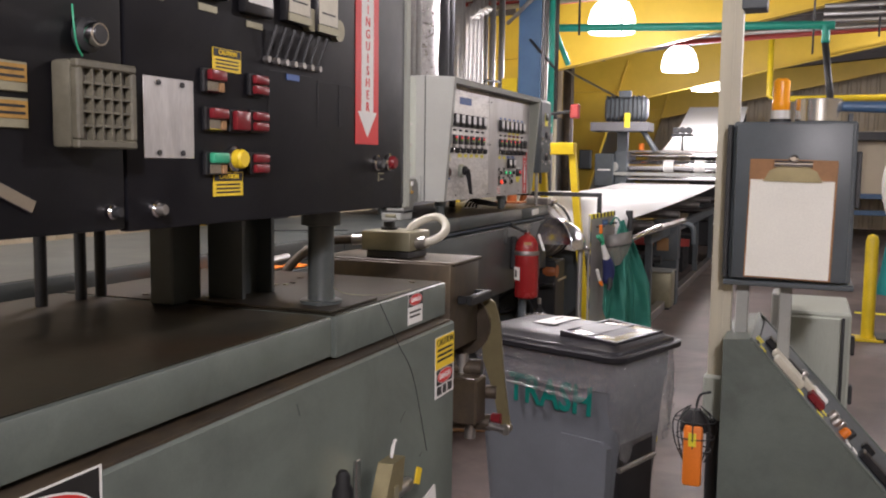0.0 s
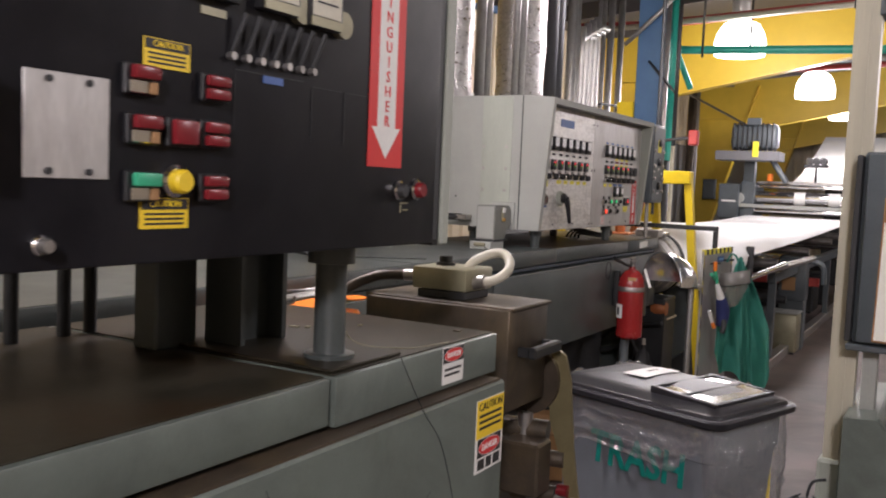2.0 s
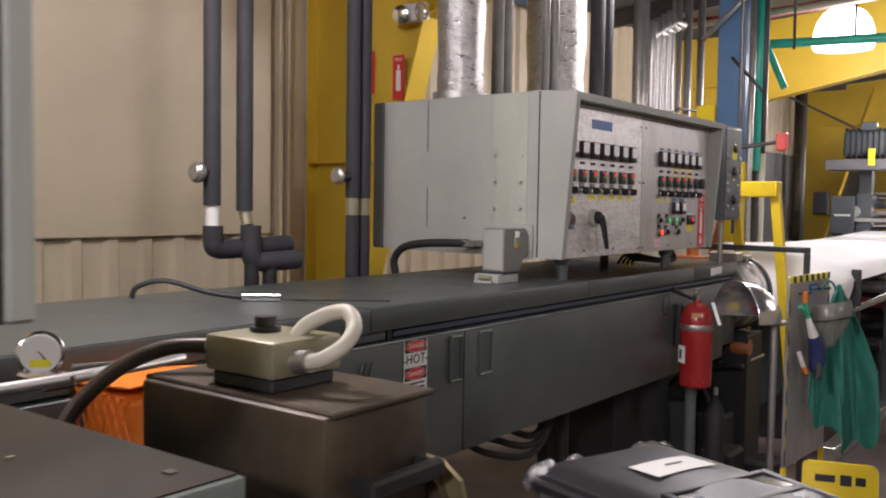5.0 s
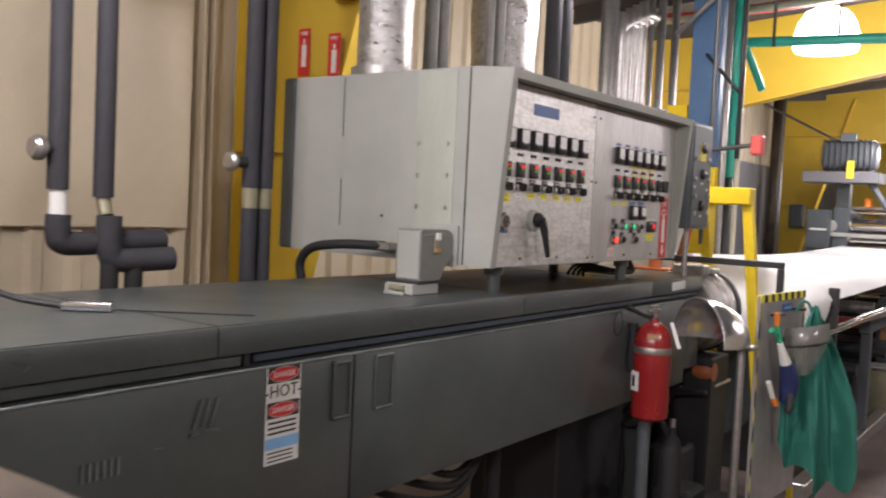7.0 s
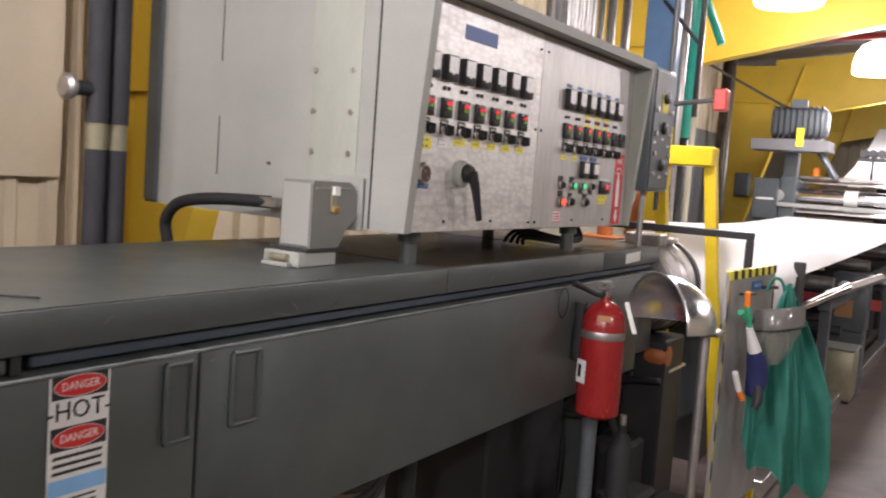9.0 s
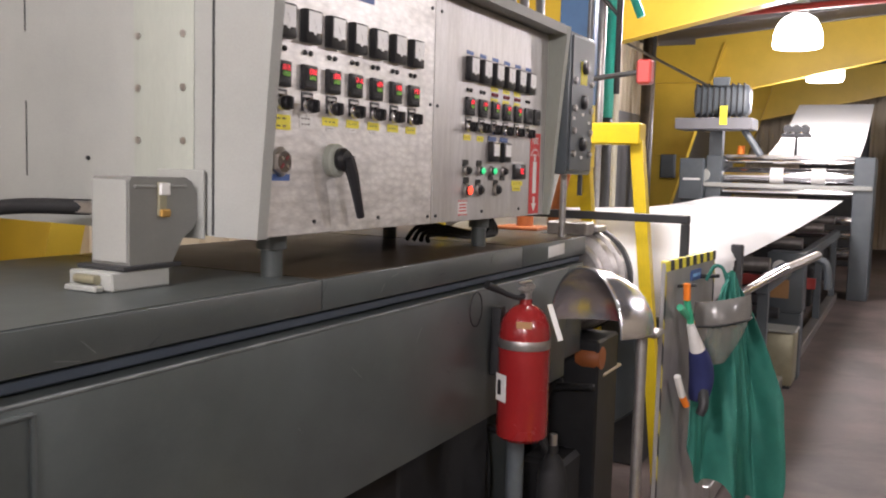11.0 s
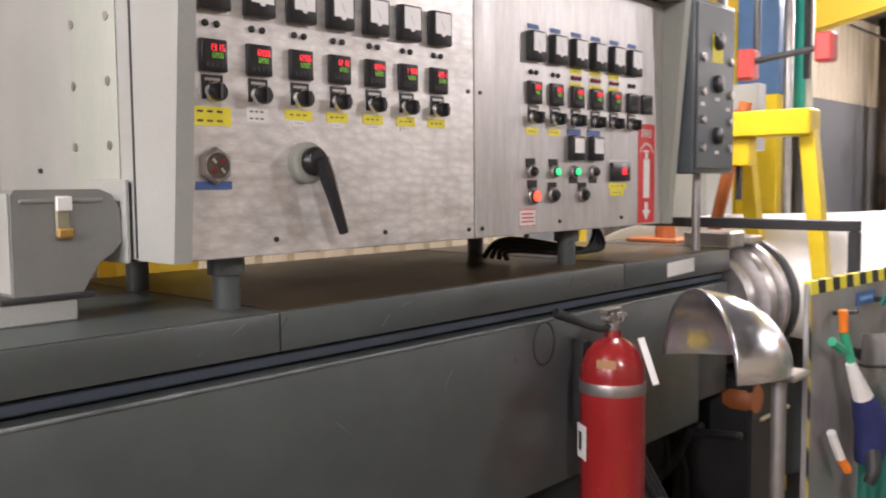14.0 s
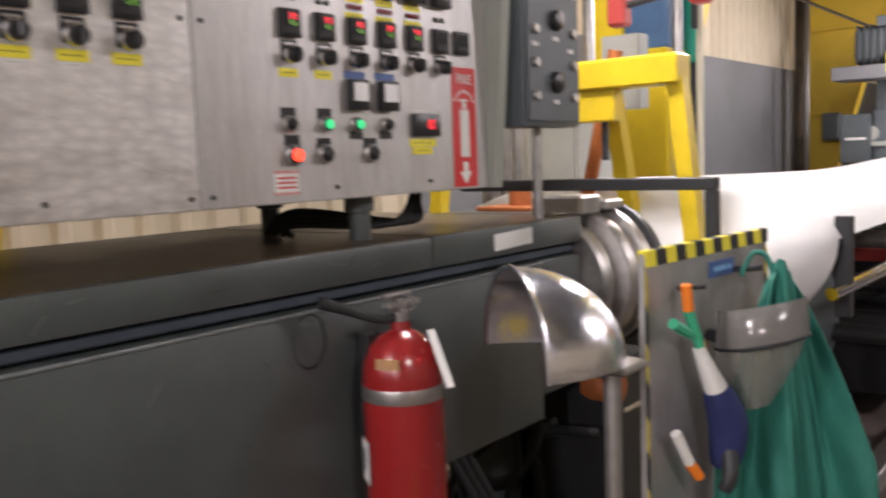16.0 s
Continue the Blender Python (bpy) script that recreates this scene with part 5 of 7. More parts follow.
# ---- fire extinguisher on its post ----
EX, EY = -2.085, 5.87
t = thing("fire_extinguisher", (EX, EY, 0.745), "large red fire extinguisher with a silver band and inspection tag", "fire extinguisher")
em = Matrix.Translation((EX, EY, 0))
part("cylinder", lathe(nb(), [(0.07, 0.748), (0.084, 0.76), (0.085, 0.78), (0.085, 1.1), (0.08, 1.135), (0.066, 1.165), (0.045, 1.187), (0.022, 1.198), (0.02, 1.215)], em, 36), M_RED, t)
part("band", lathe(nb(), [(0.0858, 1.055), (0.0868, 1.058), (0.0868, 1.082), (0.0858, 1.085)], em, 36), M_STEEL, t, "silver mounting band")
part("valve", lathe(nb(), [(0.018, 1.2155), (0.018, 1.235), (0.012, 1.24), (0.012, 1.262)], em, 16), M_STEEL, t)
bm = bx(nb(), EX - 0.012, EX + 0.012, EY - 0.045, EY + 0.055, 1.245, 1.257, 0.003)
bx(bm, EX - 0.01, EX + 0.01, EY - 0.05, EY + 0.03, 1.266, 1.276, 0.003)
part("handle", bm, M_STEEL, t)
part("pin_ring", tube(nb(), [(EX + 0.012, EY + 0.02 + 0.014 * math.cos(a), 1.25 + 0.014 * math.sin(a)) for a in [k * 0.7 for k in range(10)]], 0.002, 6, 2), M_STEEL, t)
part("hose", tube(nb(), [(EX, EY, 1.228), (EX - 0.01, EY - 0.04, 1.222), (EX - 0.03, EY - 0.08, 1.235), (EX - 0.045, EY - 0.11, 1.25)], 0.009, 10), M_PIT, t)
part("nozzle", tube(nb(), [(EX - 0.04, EY - 0.10, 1.245), (EX - 0.07, EY - 0.16, 1.272)], lambda s: 0.010 + 0.004 * s, 12, 1), M_PIT, t)
part("seal_loop", tube(nb(), [(-2.19, EY - 0.16 + 0.045 * math.cos(a), 1.19 + 0.055 * math.sin(a)) for a in [k * 0.42 for k in range(16)]], 0.0022, 6, 2), M_PIT, t, "thin black wire loop")
part("tag", bx(nb(), -0.009, 0.009, -0.125, 0.0, 0, 0.001), M_WHITE, t, "white inspection tag", Matrix(((0.85, -0.3, 0.3, EX + 0.085), (0.3, -0.1, -0.95, EY - 0.005), (0.3, 0.94, 0.1, 1.205), (0, 0, 0, 1))))
part("label", bx(nb(), -0.03, 0.03, 0.88, 0.97, 0.0853, 0.0862), M_WHITE, t, "white label", Matrix.Translation((EX, EY, 0)) @ pose(0, 0, 0, 0, 0, -35) @ Matrix(((1, 0, 0, 0), (0, 0, -1, 0), (0, 1, 0, 0), (0, 0, 0, 1))))
part("shoulder_label", bx(nb(), -0.025, 0.025, 1.128, 1.15, 0.079, 0.0815), M_CARD, t, "small worn label", Matrix.Translation((EX, EY, 0)) @ pose(0, 0, 0, 0, 0, 20) @ Matrix(((1, 0, 0, 0), (0, 0, -1, 0), (0, 1, 0, 0), (0, 0, 0, 1))))
part("print", bx(nb(), -0.02, 0.0, 0.90, 0.95, 0.0864, 0.0868), M_INK, t, "", Matrix.Translation((EX, EY, 0)) @ pose(0, 0, 0, 0, 0, -35) @ Matrix(((1, 0, 0, 0), (0, 0, -1, 0), (0, 1, 0, 0), (0, 0, 0, 1))))
part("wall_bracket", bx(nb(), -2.2, EX - 0.08, EY - 0.02, EY + 0.02, 0.95, 1.18, 0.003), M_DARK, t)
t = thing("support_post", (-2.13, 5.95, 0), "dark grey round support post under the machine edge", "post")
part("post", cy(nb(), (-2.13, 5.93, 0.1), (-2.13, 5.93, 0.744), 0.03), M_GREYPL, t)
part("foot", cy(nb(), (-2.13, 5.93, 0.0), (-2.13, 5.93, 0.1), 0.038), M_FITTING, t)
t = thing("gas_bottle", (-2.04, 6.06, 0), "slim black gas bottle standing beside the post", "bottle")
part("body", lathe(nb(), [(0.05, 0.0), (0.053, 0.02), (0.053, 0.56), (0.04, 0.62), (0.018, 0.65), (0.018, 0.68)], Matrix.Translation((-2.04, 6.06, 0)), 20), M_PIT, t)
part("valve", cy(nb(), (-2.04, 6.06, 0.68), (-2.04, 6.06, 0.72), 0.014), M_STEEL, t)

# ---- polished hood on its pole ----
t = thing("steel_hood", (-1.85, 6.25, 0), "polished stainless scoop-shaped guard on a steel pole", "guard")
c0 = Vector((-1.955, 6.095, 1.095))
ux = Vector((0.345, -0.262, 0)).normalized()
ua = Vector((0.605, 0.797, 0))


def scoop(u, v):
    a = math.pi * u
    s = 0.235 * v
    r = 0.212 * math.sqrt(max(0.02, 1 - (s / 0.25) ** 2))
    return c0 + ua * s - ux * math.cos(a) * r + Vector((0, 0, 1)) * math.sin(a) * r


part("shell", grid_sheet(nb(), scoop, 32, 14, 0.003), M_HOOD, t, "", smooth=60)
part("rim", tube(nb(), [scoop(k / 24, 0.0) for k in range(25)], 0.006, 8, 1), M_HOOD, t)
part("bracket", bx(nb(), -1.83, -1.72, 6.16, 6.28, 1.075, 1.094, 0.006), M_STEEL, t)
part("pole", cy(nb(), (-1.79, 6.235, 0.0), (-1.79, 6.235, 1.075), 0.02, seg=16), M_GALV, t)

# ---- stainless tool board with hazard tape ----
t = thing("tool_board", (-1.71, 6.6, 0), "stainless board edged with yellow and black hazard tape", "board")
dirb = Vector((0.049, 0.635, 0))
ang = math.degrees(math.atan2(dirb.y, dirb.x))
bm_m = Matrix.Translation((-1.735, 6.271, 0)) @ pose(0, 0, 0, 0, 0, ang)
L = dirb.length
part("panel", bx(nb(), 0, L, -0.008, 0.008, 0.28, 1.327, 0.003), M_BOARD, t, "", bm_m)
n = 14
for k in range(n):
    a0, a1 = L * k / n, L * (k + 1) / n
    bm = nb()
    prism(bm, [(a0 + 0.006, 1.295), (a1 + 0.006 if k < n - 1 else L, 1.295), (a1 if k < n - 1 else L, 1.331), (a0, 1.331)], -0.0105, 0.0095)
    part("tape_stripe", bm, M_LABELYEL if k % 2 == 0 else M_INK, t, "", bm_m)
for k in range(12):
    z0 = 1.292 - k * 0.082
    bm = nb()
    prism(bm, [(0.001, z0), (0.013, z0 - 0.02), (0.013, z0 - 0.102), (0.001, z0 - 0.082)], -0.0105, -0.0085)
    part("tape_stripe", bm, M_TAPEYEL if k % 2 == 0 else M_DARK, t, "", bm_m)
    if k < 8:
        bm = nb()
        prism(bm, [(L - 0.016, z0), (L - 0.002, z0 - 0.02), (L - 0.002, z0 - 0.102), (L - 0.016, z0 - 0.082)], -0.0105, -0.0085)
        part("tape_stripe", bm, M_TAPEYEL if k % 2 == 0 else M_DARK, t, "", bm_m)
part("name_tag", bx(nb(), 0.30, 0.43, -0.0125, -0.0085, 1.235, 1.275), M_BLUELAB, t, "blue engraved tag", bm_m)
bars("print", t, bm_m @ Matrix(((1, 0, 0, 0.365), (0, 0, -1, -0.0125), (0, 1, 0, 1.255), (0, 0, 0, 1))), [(-0.045, 0.02, 0, 0.012), (0.028, 0.045, 0, 0.012)], M_LTBLUE)
for u in (0.02, L - 0.02):
    part("leg", bx(nb(), u - 0.015, u + 0.015, -0.012, 0.012, 0.0, 0.28), M_YELLOW2, t, "", bm_m)
part("foot_rail", bx(nb(), -0.25, L, -0.012, 0.012, 0.02, 0.05), M_YELLOW2, t, "", bm_m)
part("peg", cy(nb(), (-1.71, 6.70, 1.24), (-1.62, 6.70, 1.25), 0.008, seg=10), M_DARK, t)
part("peg", cy(nb(), (-1.72, 6.42, 1.23), (-1.65, 6.42, 1.24), 0.006, seg=10), M_DARK, t)


def apron_sheet(u, v):
    """u across, v from the hanging point down."""
    spread = 0.035 + 0.13 * min(1, v * 1.6) ** 0.8 + 0.045 * v
    a = (u - 0.5) * 2
    fold = 0.045 * math.sin(a * 6.5 + v * 2.6) * (0.25 + v) + 0.018 * math.sin(a * 12 + 3 * v + 1) * (0.4 + v) + 0.005 * math.sin(a * 29 - 7 * v)
    top = 1.275 - 0.06 * abs(a)
    z = top - v * (0.84 + 0.09 * math.sin(a * 2.6 + 0.8) - 0.1 * a * a + 0.05 * math.sin(a * 9 + 1))
    px = -1.575 + 0.75 * a * spread + 0.6 * fold + 0.05 * v
    py = 6.70 + 0.66 * a * spread - 0.75 * fold - 0.05 * v
    return Vector((px, py, z))


t = thing("apron", (-1.56, 6.7, 0.4), "green cloth work apron hanging in folds from the board", "apron")
part("cloth", grid_sheet(nb(), apron_sheet, 72, 48, 0.004), M_APRON, t, "", smooth=80)
part("neck_strap", tube(nb(), [(-1.665, 6.68, 1.23), (-1.64, 6.69, 1.285), (-1.61, 6.70, 1.28), (-1.59, 6.70, 1.23)], 0.007, 8), M_APRON, t)
t = thing("face_shield", (-1.5, 6.62, 1.1), "smoky clear plastic face shield hanging over the apron", "face shield")


def shield(u, v):
    """u round the face, v from the brow down to the chin."""
    a = math.pi * (0.04 + 0.92 * u)
    r = 0.104 * (1 - 0.62 * max(0, v) ** 2)
    out = math.sin(a) * 0.075 * (1 - 0.3 * v)
    side, ahead = -math.cos(a) * r, out
    return Vector((-1.585 - 0.02 * v + 0.94 * side + 0.33 * ahead, 6.595 + 0.33 * side - 0.94 * ahead, 1.125 - 0.19 * v + 0.02 * side / 0.1))


def brow(u, v):
    a = math.pi * (0.02 + 0.96 * u)
    dome = math.sqrt(max(0.0, 1 - 0.55 * v * v))
    side, ahead = -math.cos(a) * 0.107 * (0.8 + 0.2 * dome), math.sin(a) * 0.082 * dome
    return Vector((-1.585 + 0.94 * side + 0.33 * ahead, 6.595 + 0.33 * side - 0.94 * ahead, 1.09 + 0.09 * v + 0.02 * side / 0.1))


part("visor", grid_sheet(nb(), shield, 28, 12, 0.002), M_VISOR, t, "", smooth=80)
part("brow_guard", grid_sheet(nb(), brow, 28, 8, 0.003), M_BROW, t, "glossy smoke-grey brow guard", smooth=80)
part("brow_band", tube(nb(), [brow(k / 14, 0.0) for k in range(15)], 0.004, 8, 1), M_DARK, t)
part("pivot_knob", cy(nb(), (-1.695, 6.56, 1.1), (-1.68, 6.545, 1.1), 0.016, seg=14), M_BAKELITE, t)
t = thing("work_gloves", (-1.68, 6.5, 0.8), "navy and white work gloves clipped with orange and green clips", "gloves")
gl = [(-1.66, 6.40, 1.10), (-1.64, 6.45, 1.0), (-1.63, 6.50, 0.9), (-1.64, 6.50, 0.80)]
part("cuff", tube(nb(), gl[:2], lambda s: 0.014 + 0.014 * s, 12, 6), M_WHITE, t, "white cuff")
part("glove", tube(nb(), gl[1:], lambda s: 0.03 + 0.016 * math.sin(3 * s), 14, 6), M_NAVY, t, "navy cloth glove")
part("thumb", tube(nb(), [(-1.63, 6.50, 0.88), (-1.61, 6.46, 0.80), (-1.62, 6.45, 0.76)], lambda s: 0.022 - 0.006 * s, 10, 6), M_DARK, t)
for pts, nm, mt in (([(-1.67, 6.36, 1.25), (-1.67, 6.37, 1.19)], "clip", M_ORANGE), ([(-1.67, 6.37, 1.19), (-1.66, 6.41, 1.10)], "clip", M_GREENPL), ([(-1.66, 6.41, 1.11), (-1.66, 6.42, 1.085)], "clip", M_ORANGE),
                    ([(-1.68, 6.32, 0.92), (-1.67, 6.37, 0.84)], "clip", M_WHITE), ([(-1.67, 6.37, 0.84), (-1.66, 6.40, 0.80)], "clip", M_ORANGE), ([(-1.68, 6.31, 1.17), (-1.67, 6.39, 1.13)], "clip", M_GREENPL)):
    part(nm, tube(nb(), pts, 0.013, 8, 4), mt, t)

# ---- black square rail ----
t = thing("guard_rail", (-1.775, 6.776, 0), "black square-tube guard rail beside the die", "rail")
part("top_bar", bx(nb(), -2.6, -1.76, 6.76, 6.792, 1.44, 1.474, 0.003), M_DARK, t)
part("upright", bx(nb(), -1.792, -1.76, 6.76, 6.792, 0.0, 1.439, 0.003), M_DARK, t)

# ---- die end of the far extruder ----
t = thing("die_head", (-2.4, 7.0, 0), "heavy steel die head with clamp rings at the extruder end", "die head")
bm = nb()
prof = [(0.05, 0), (0.19, 0), (0.2, 0.01), (0.2, 0.05), (0.17, 0.06), (0.17, 0.09), (0.225, 0.1), (0.23, 0.11), (0.23, 0.16), (0.19, 0.17), (0.19, 0.2), (0.24, 0.21), (0.24, 0.25), (0.12, 0.27), (0.12, 0.42)]
part("barrel", lathe(bm, prof, Matrix.Translation((-2.33, 6.845, 1.15)) @ pose(0, 0, 0, -90, 0, 0), 40), M_STEEL, t)
part("dark_ring", lathe(nb(), [(0.232, 0), (0.25, 0.005), (0.25, 0.035), (0.232, 0.04)], Matrix.Translation((-2.33, 7.12, 1.15)) @ pose(0, 0, 0, -90, 0, 0), 40), M_DARK, t)
bm = bx(nb(), -2.40, -2.22, 6.86, 6.99, 1.36, 1.42, 0.008)
bx(bm, -2.36, -2.2, 6.98, 7.1, 1.37, 1.40, 0.006)
part("clamp_block", bm, M_STEEL, t)
part("support", bx(nb(), -2.5, -2.15, 6.9, 7.2, 0.0, 0.90, 0.01), M_DARK, t)
for k in range(3):
    bm = tube(nb(), [(-2.25 - 0.03 * k, 6.2 + 0.06 * k, 0.82), (-2.15, 6.3 + 0.05 * k, 0.55 - 0.03 * k), (-2.25, 6.5 + 0.04 * k, 0.4), (-2.3 + 0.02 * k, 6.7, 0.06)], 0.012, 8, 6)
    part("hose", bm, M_PIT, t, "black hose")
for x, y, h in ((-2.12, 6.42, 0.3), (-2.3, 6.75, 0.42), (-1.98, 6.7, 0.2)):
    part("motor_block", bx(nb(), x - 0.1, x + 0.1, y - 0.12, y + 0.12, 0, h, 0.02), M_PIT, t)
part("motor_cap", lathe(nb(), [(0.02, 0), (0.055, 0.01), (0.062, 0.04), (0.062, 0.1), (0.05, 0.12)], Matrix.Translation((-2.267, 6.95, 0.817)) @ pose(0, 0, 0, 0, 90, 0), 20), M_DULLORANGE, t, "orange motor cap")
part("ledge", bx(nb(), -2.356, -2.144, 6.98, 7.25, 0.726, 0.743, 0.006), M_BEIGE, t, "cream painted ledge")
t = thing("cardboard_box", (-2.15, 5.25, 0), "open brown cardboard box on the floor under the machine", "box")
part("carton", bx(nb(), -0.22, 0.22, -0.3, 0.3, 0, 0.27, 0.006), M_CARD, t, "", pose(-2.25, 5.3, 0.0, 0, 0, 25))
part("flap", bx(nb(), -0.22, 0.22, -0.14, 0.14, 0, 0.006), M_CARD, t, "", pose(-2.2, 5.15, 0.28, 14, 0, 25))
# clutter under the die end
# Added panel: its beige stands in for lit floor beyond the bed.
t = thing("lit_floor_panel", (-2.6, 7.02, 0), "pale beige panel added for the lit floor beyond the machine end", "board")
part("board", bx(nb(), -2.74, -2.34, 7.01, 7.03, 0.0, 0.67, 0.004), M_BEIGE, t)
t = thing("yellow_board", (-2.83, 7.0, 0), "small yellow panel leaning under the machine", "panel")
part("panel", bx(nb(), -2.87, -2.765, 6.99, 7.005, 0.0, 0.49, 0.004), M_YELLOW2, t)
for i, (pts, r) in enumerate((
        ([(-2.72, 6.75, 0.0), (-2.7, 6.75, 0.4), (-2.6, 6.76, 0.55), (-2.44, 6.75, 0.68), (-2.26, 6.75, 0.744)], 0.013),
        ([(-2.64, 6.72, 0.0), (-2.62, 6.72, 0.44), (-2.52, 6.73, 0.49), (-2.40, 6.74, 0.55), (-2.3, 6.75, 0.744)], 0.02),
        ([(-2.43, 6.70, 0.0), (-2.42, 6.71, 0.47), (-2.375, 6.72, 0.58), (-2.40, 6.74, 0.69), (-2.44, 6.76, 0.744)], 0.012),
        ([(-2.36, 6.78, 0.0), (-2.34, 6.78, 0.5), (-2.36, 6.78, 0.62), (-2.3, 6.77, 0.7), (-2.12, 6.75, 0.73)], 0.016),
        ([(-2.56, 6.66, 0.0), (-2.55, 6.66, 0.3), (-2.58, 6.67, 0.5), (-2.60, 6.68, 0.744)], 0.007))):
    pipe_run("cable", pts, r, M_PIT, "black hose looping down to the floor under the machine", "hose", 10, 6, "hoses under the machine")

# ---- operator station on an arm ----
t = thing("push_button_station", (-2.25, 6.68, 1.65), "dark grey push-button station with rotary switches on an arm", "control station")
m = fx(-2.205, 6.675, 1.9)
part("case", bx(nb(), -0.135, 0.165, -0.275, 0.29, -0.1, 0, 0.008, 2), M_GREYPL, t, "", m)
part("cover", bx(nb(), -0.12, 0.15, -0.26, 0.275, 0, 0.008, 0.004), M_GREYPL, t, "", m)
for v in (0.19, 0.05, -0.12, ):
    part("rotary_knob", lathe(nb(), [(0.03, 0.008), (0.028, 0.022), (0.02, 0.026)], m @ Matrix.Translation((0.02, v - 0.03, 0)), 18), M_BAKELITE, t)
for v in (0.1, -0.01, -0.1, -0.19):
    for u in (-0.085, 0.115):
        part("selector", lathe(nb(), [(0.014, 0.008), (0.014, 0.015), (0.011, 0.019)], m @ Matrix.Translation((u, v, 0)), 14), M_STEEL, t)
part("label", bx(nb(), -0.02, 0.06, 0.09, 0.18, 0.0082, 0.009), M_LABELYEL, t, "yellowed label", m)
for u, v in ((0.02, -0.03), (0.02, -0.205), (-0.085, -0.05), (0.1, -0.06)):
    part("tag", bx(nb(), u - 0.014, u + 0.014, v - 0.006, v + 0.006, 0.0082, 0.0095), M_WHITE, t, "", m)
part("arm", cy(nb(), (-2.27, 6.70, 1.36), (-2.27, 6.70, 1.66), 0.014), M_GALV, t)
t = thing("electrical_box", (-2.95, 8.0, 0), "grey electrical cabinet beyond the die", "electrical cabinet")
part("body", bx(nb(), -3.1, -2.82, 7.9, 8.2, 0.0, 1.75, 0.006), M_LIGHTGREY, t)
part("door", bx(nb(), -3.08, -2.84, 7.885, 7.9, 0.1, 1.72, 0.004), M_LIGHTGREY, t)
part("upper_case", bx(nb(), -2.98, -2.78, 8.4, 8.5, 1.75, 2.1, 0.006), M_LIGHTGREY, t)
sticker("sign", t, fy(-2.86, 8.395, 1.92), 0.09, 0.1, M_SIGNRED)
# ---- yellow gantry ----
t = thing("lifting_gantry", (-2.5, 7.46, 0), "yellow painted A-frame gantry straddling the line", "gantry")
part("beam", bx(nb(), -3.25, -2.15, 7.40, 7.52, 1.775, 1.88, 0.008), M_YELLOW2, t)
part("lower_plate", bx(nb(), -2.56, -2.40, 7.42, 7.5, 1.66, 1.775, 0.004), M_YELLOW2, t)
for x0, x1 in ((-2.175, -1.98), (-3.2, -3.42)):
    bm = nb()
    prism(bm, [(x0 - 0.03, 1.8), (x0 + 0.03, 1.8), (x1 + 0.03, 0.0), (x1 - 0.03, 0.0)], 7.43, 7.49)
    part("leg", bm, M_YELLOW2, t)
bm = nb()
prism(bm, [(7.5, 1.8), (7.56, 1.8), (8.1, 0.0), (8.04, 0.0)], -2.5, -2.44, "x")
part("brace", bm, M_YELLOW2, t)
part("hook_bar", bx(nb(), -2.47, -2.45, 7.455, 7.475, 1.52, 1.66), M_DARK, t)
t = thing("jib_post", (-2.62, 7.3, 0), "orange slanted pipe on a base plate behind the box", "pipe")
part("base", bx(nb(), -2.72, -2.5, 7.0, 7.2, 1.36, 1.375, 0.003), M_DULLORANGE, t)
part("stub", cy(nb(), (-2.6, 7.1, 1.375), (-2.6, 7.1, 1.46), 0.04), M_DULLORANGE, t)
part("slab", bx(nb(), -2.8, -2.45, 6.9, 7.3, 0.0, 1.36), M_GREY2, t)
part("pipe", tube(nb(), [(-2.72, 7.75, 1.3), (-2.56, 7.75, 1.95)], 0.03, 12, 1), M_DULLORANGE, t)
# ---- blue column and risers ----
t = thing("building_column", (-3.12, 9.16, 0), "blue painted square building column with a yellow foot", "column")
part("shaft", bx(nb(), -3.19, -2.94, 9.05, 9.28, 2.1, roof(-3.1), 0.006), M_BLUECOL, t)
part("lower_shaft", bx(nb(), -3.19, -2.94, 9.05, 9.28, 0.0, 2.0995, 0.006), M_YELLOW2, t, "yellow lower part")
part("knee_brace", bx(nb(), -3.36, -3.195, 9.03, 9.07, 0.2, 2.6), M_YELLOW2, t)
pipe_run("riser_pipe", [(-2.93, 9.36, 0.0), (-2.93, 9.36, 2.03)], 0.05, M_DARK, "dark wrapped pipe riser beside the column", "pipe")
pipe_run("riser_pipe", [(-2.93, 9.36, 2.03), (-2.93, 9.36, roof(-2.9))], 0.056, M_TEAL, "green painted pipe riser beside the column", "pipe", 16)
pipe_run("riser_pipe", [(-2.9, 9.1, 0.0), (-2.9, 9.1, roof(-2.95))], 0.026, M_GALV, "galvanised pipe riser beside the column", "pipe")
pipe_run("riser_pipe", [(-2.8, 9.16, 0.0), (-2.8, 9.16, roof(-2.85))], 0.02, M_ALU, "pale pipe riser beside the column", "pipe")
pipe_run("conduit", [(-3.27, 8.9, 3.15), (-2.92, 8.9, 3.46), (-2.3, 8.9, roof(-2.3))], 0.022, M_GALV, "slanted galvanised conduit crossing the column", "conduit", 10)
pipe_run("brace_rod", [(-3.06, 9.045, 3.0), (-2.74, 8.95, 2.66)], 0.014, M_DARK, "slanted dark strut from the column to a hanger", "rod", 8)
pipe_run("drop_rod", [(-2.74, 8.95, 2.16), (-2.74, 8.95, roof(-2.74))], 0.02, M_DARK, "dark hanger rod below the roof", "rod", 8, 1, "hanger rods")
t = thing("valve_pair", (-2.5, 7.9, 2.1), "pipe with two red valve bodies at its ends", "valve")
part("pipe", tube(nb(), [(-2.62, 7.9, 2.14), (-2.27, 7.9, 2.18)], 0.015, 10, 1), M_DARK, t)
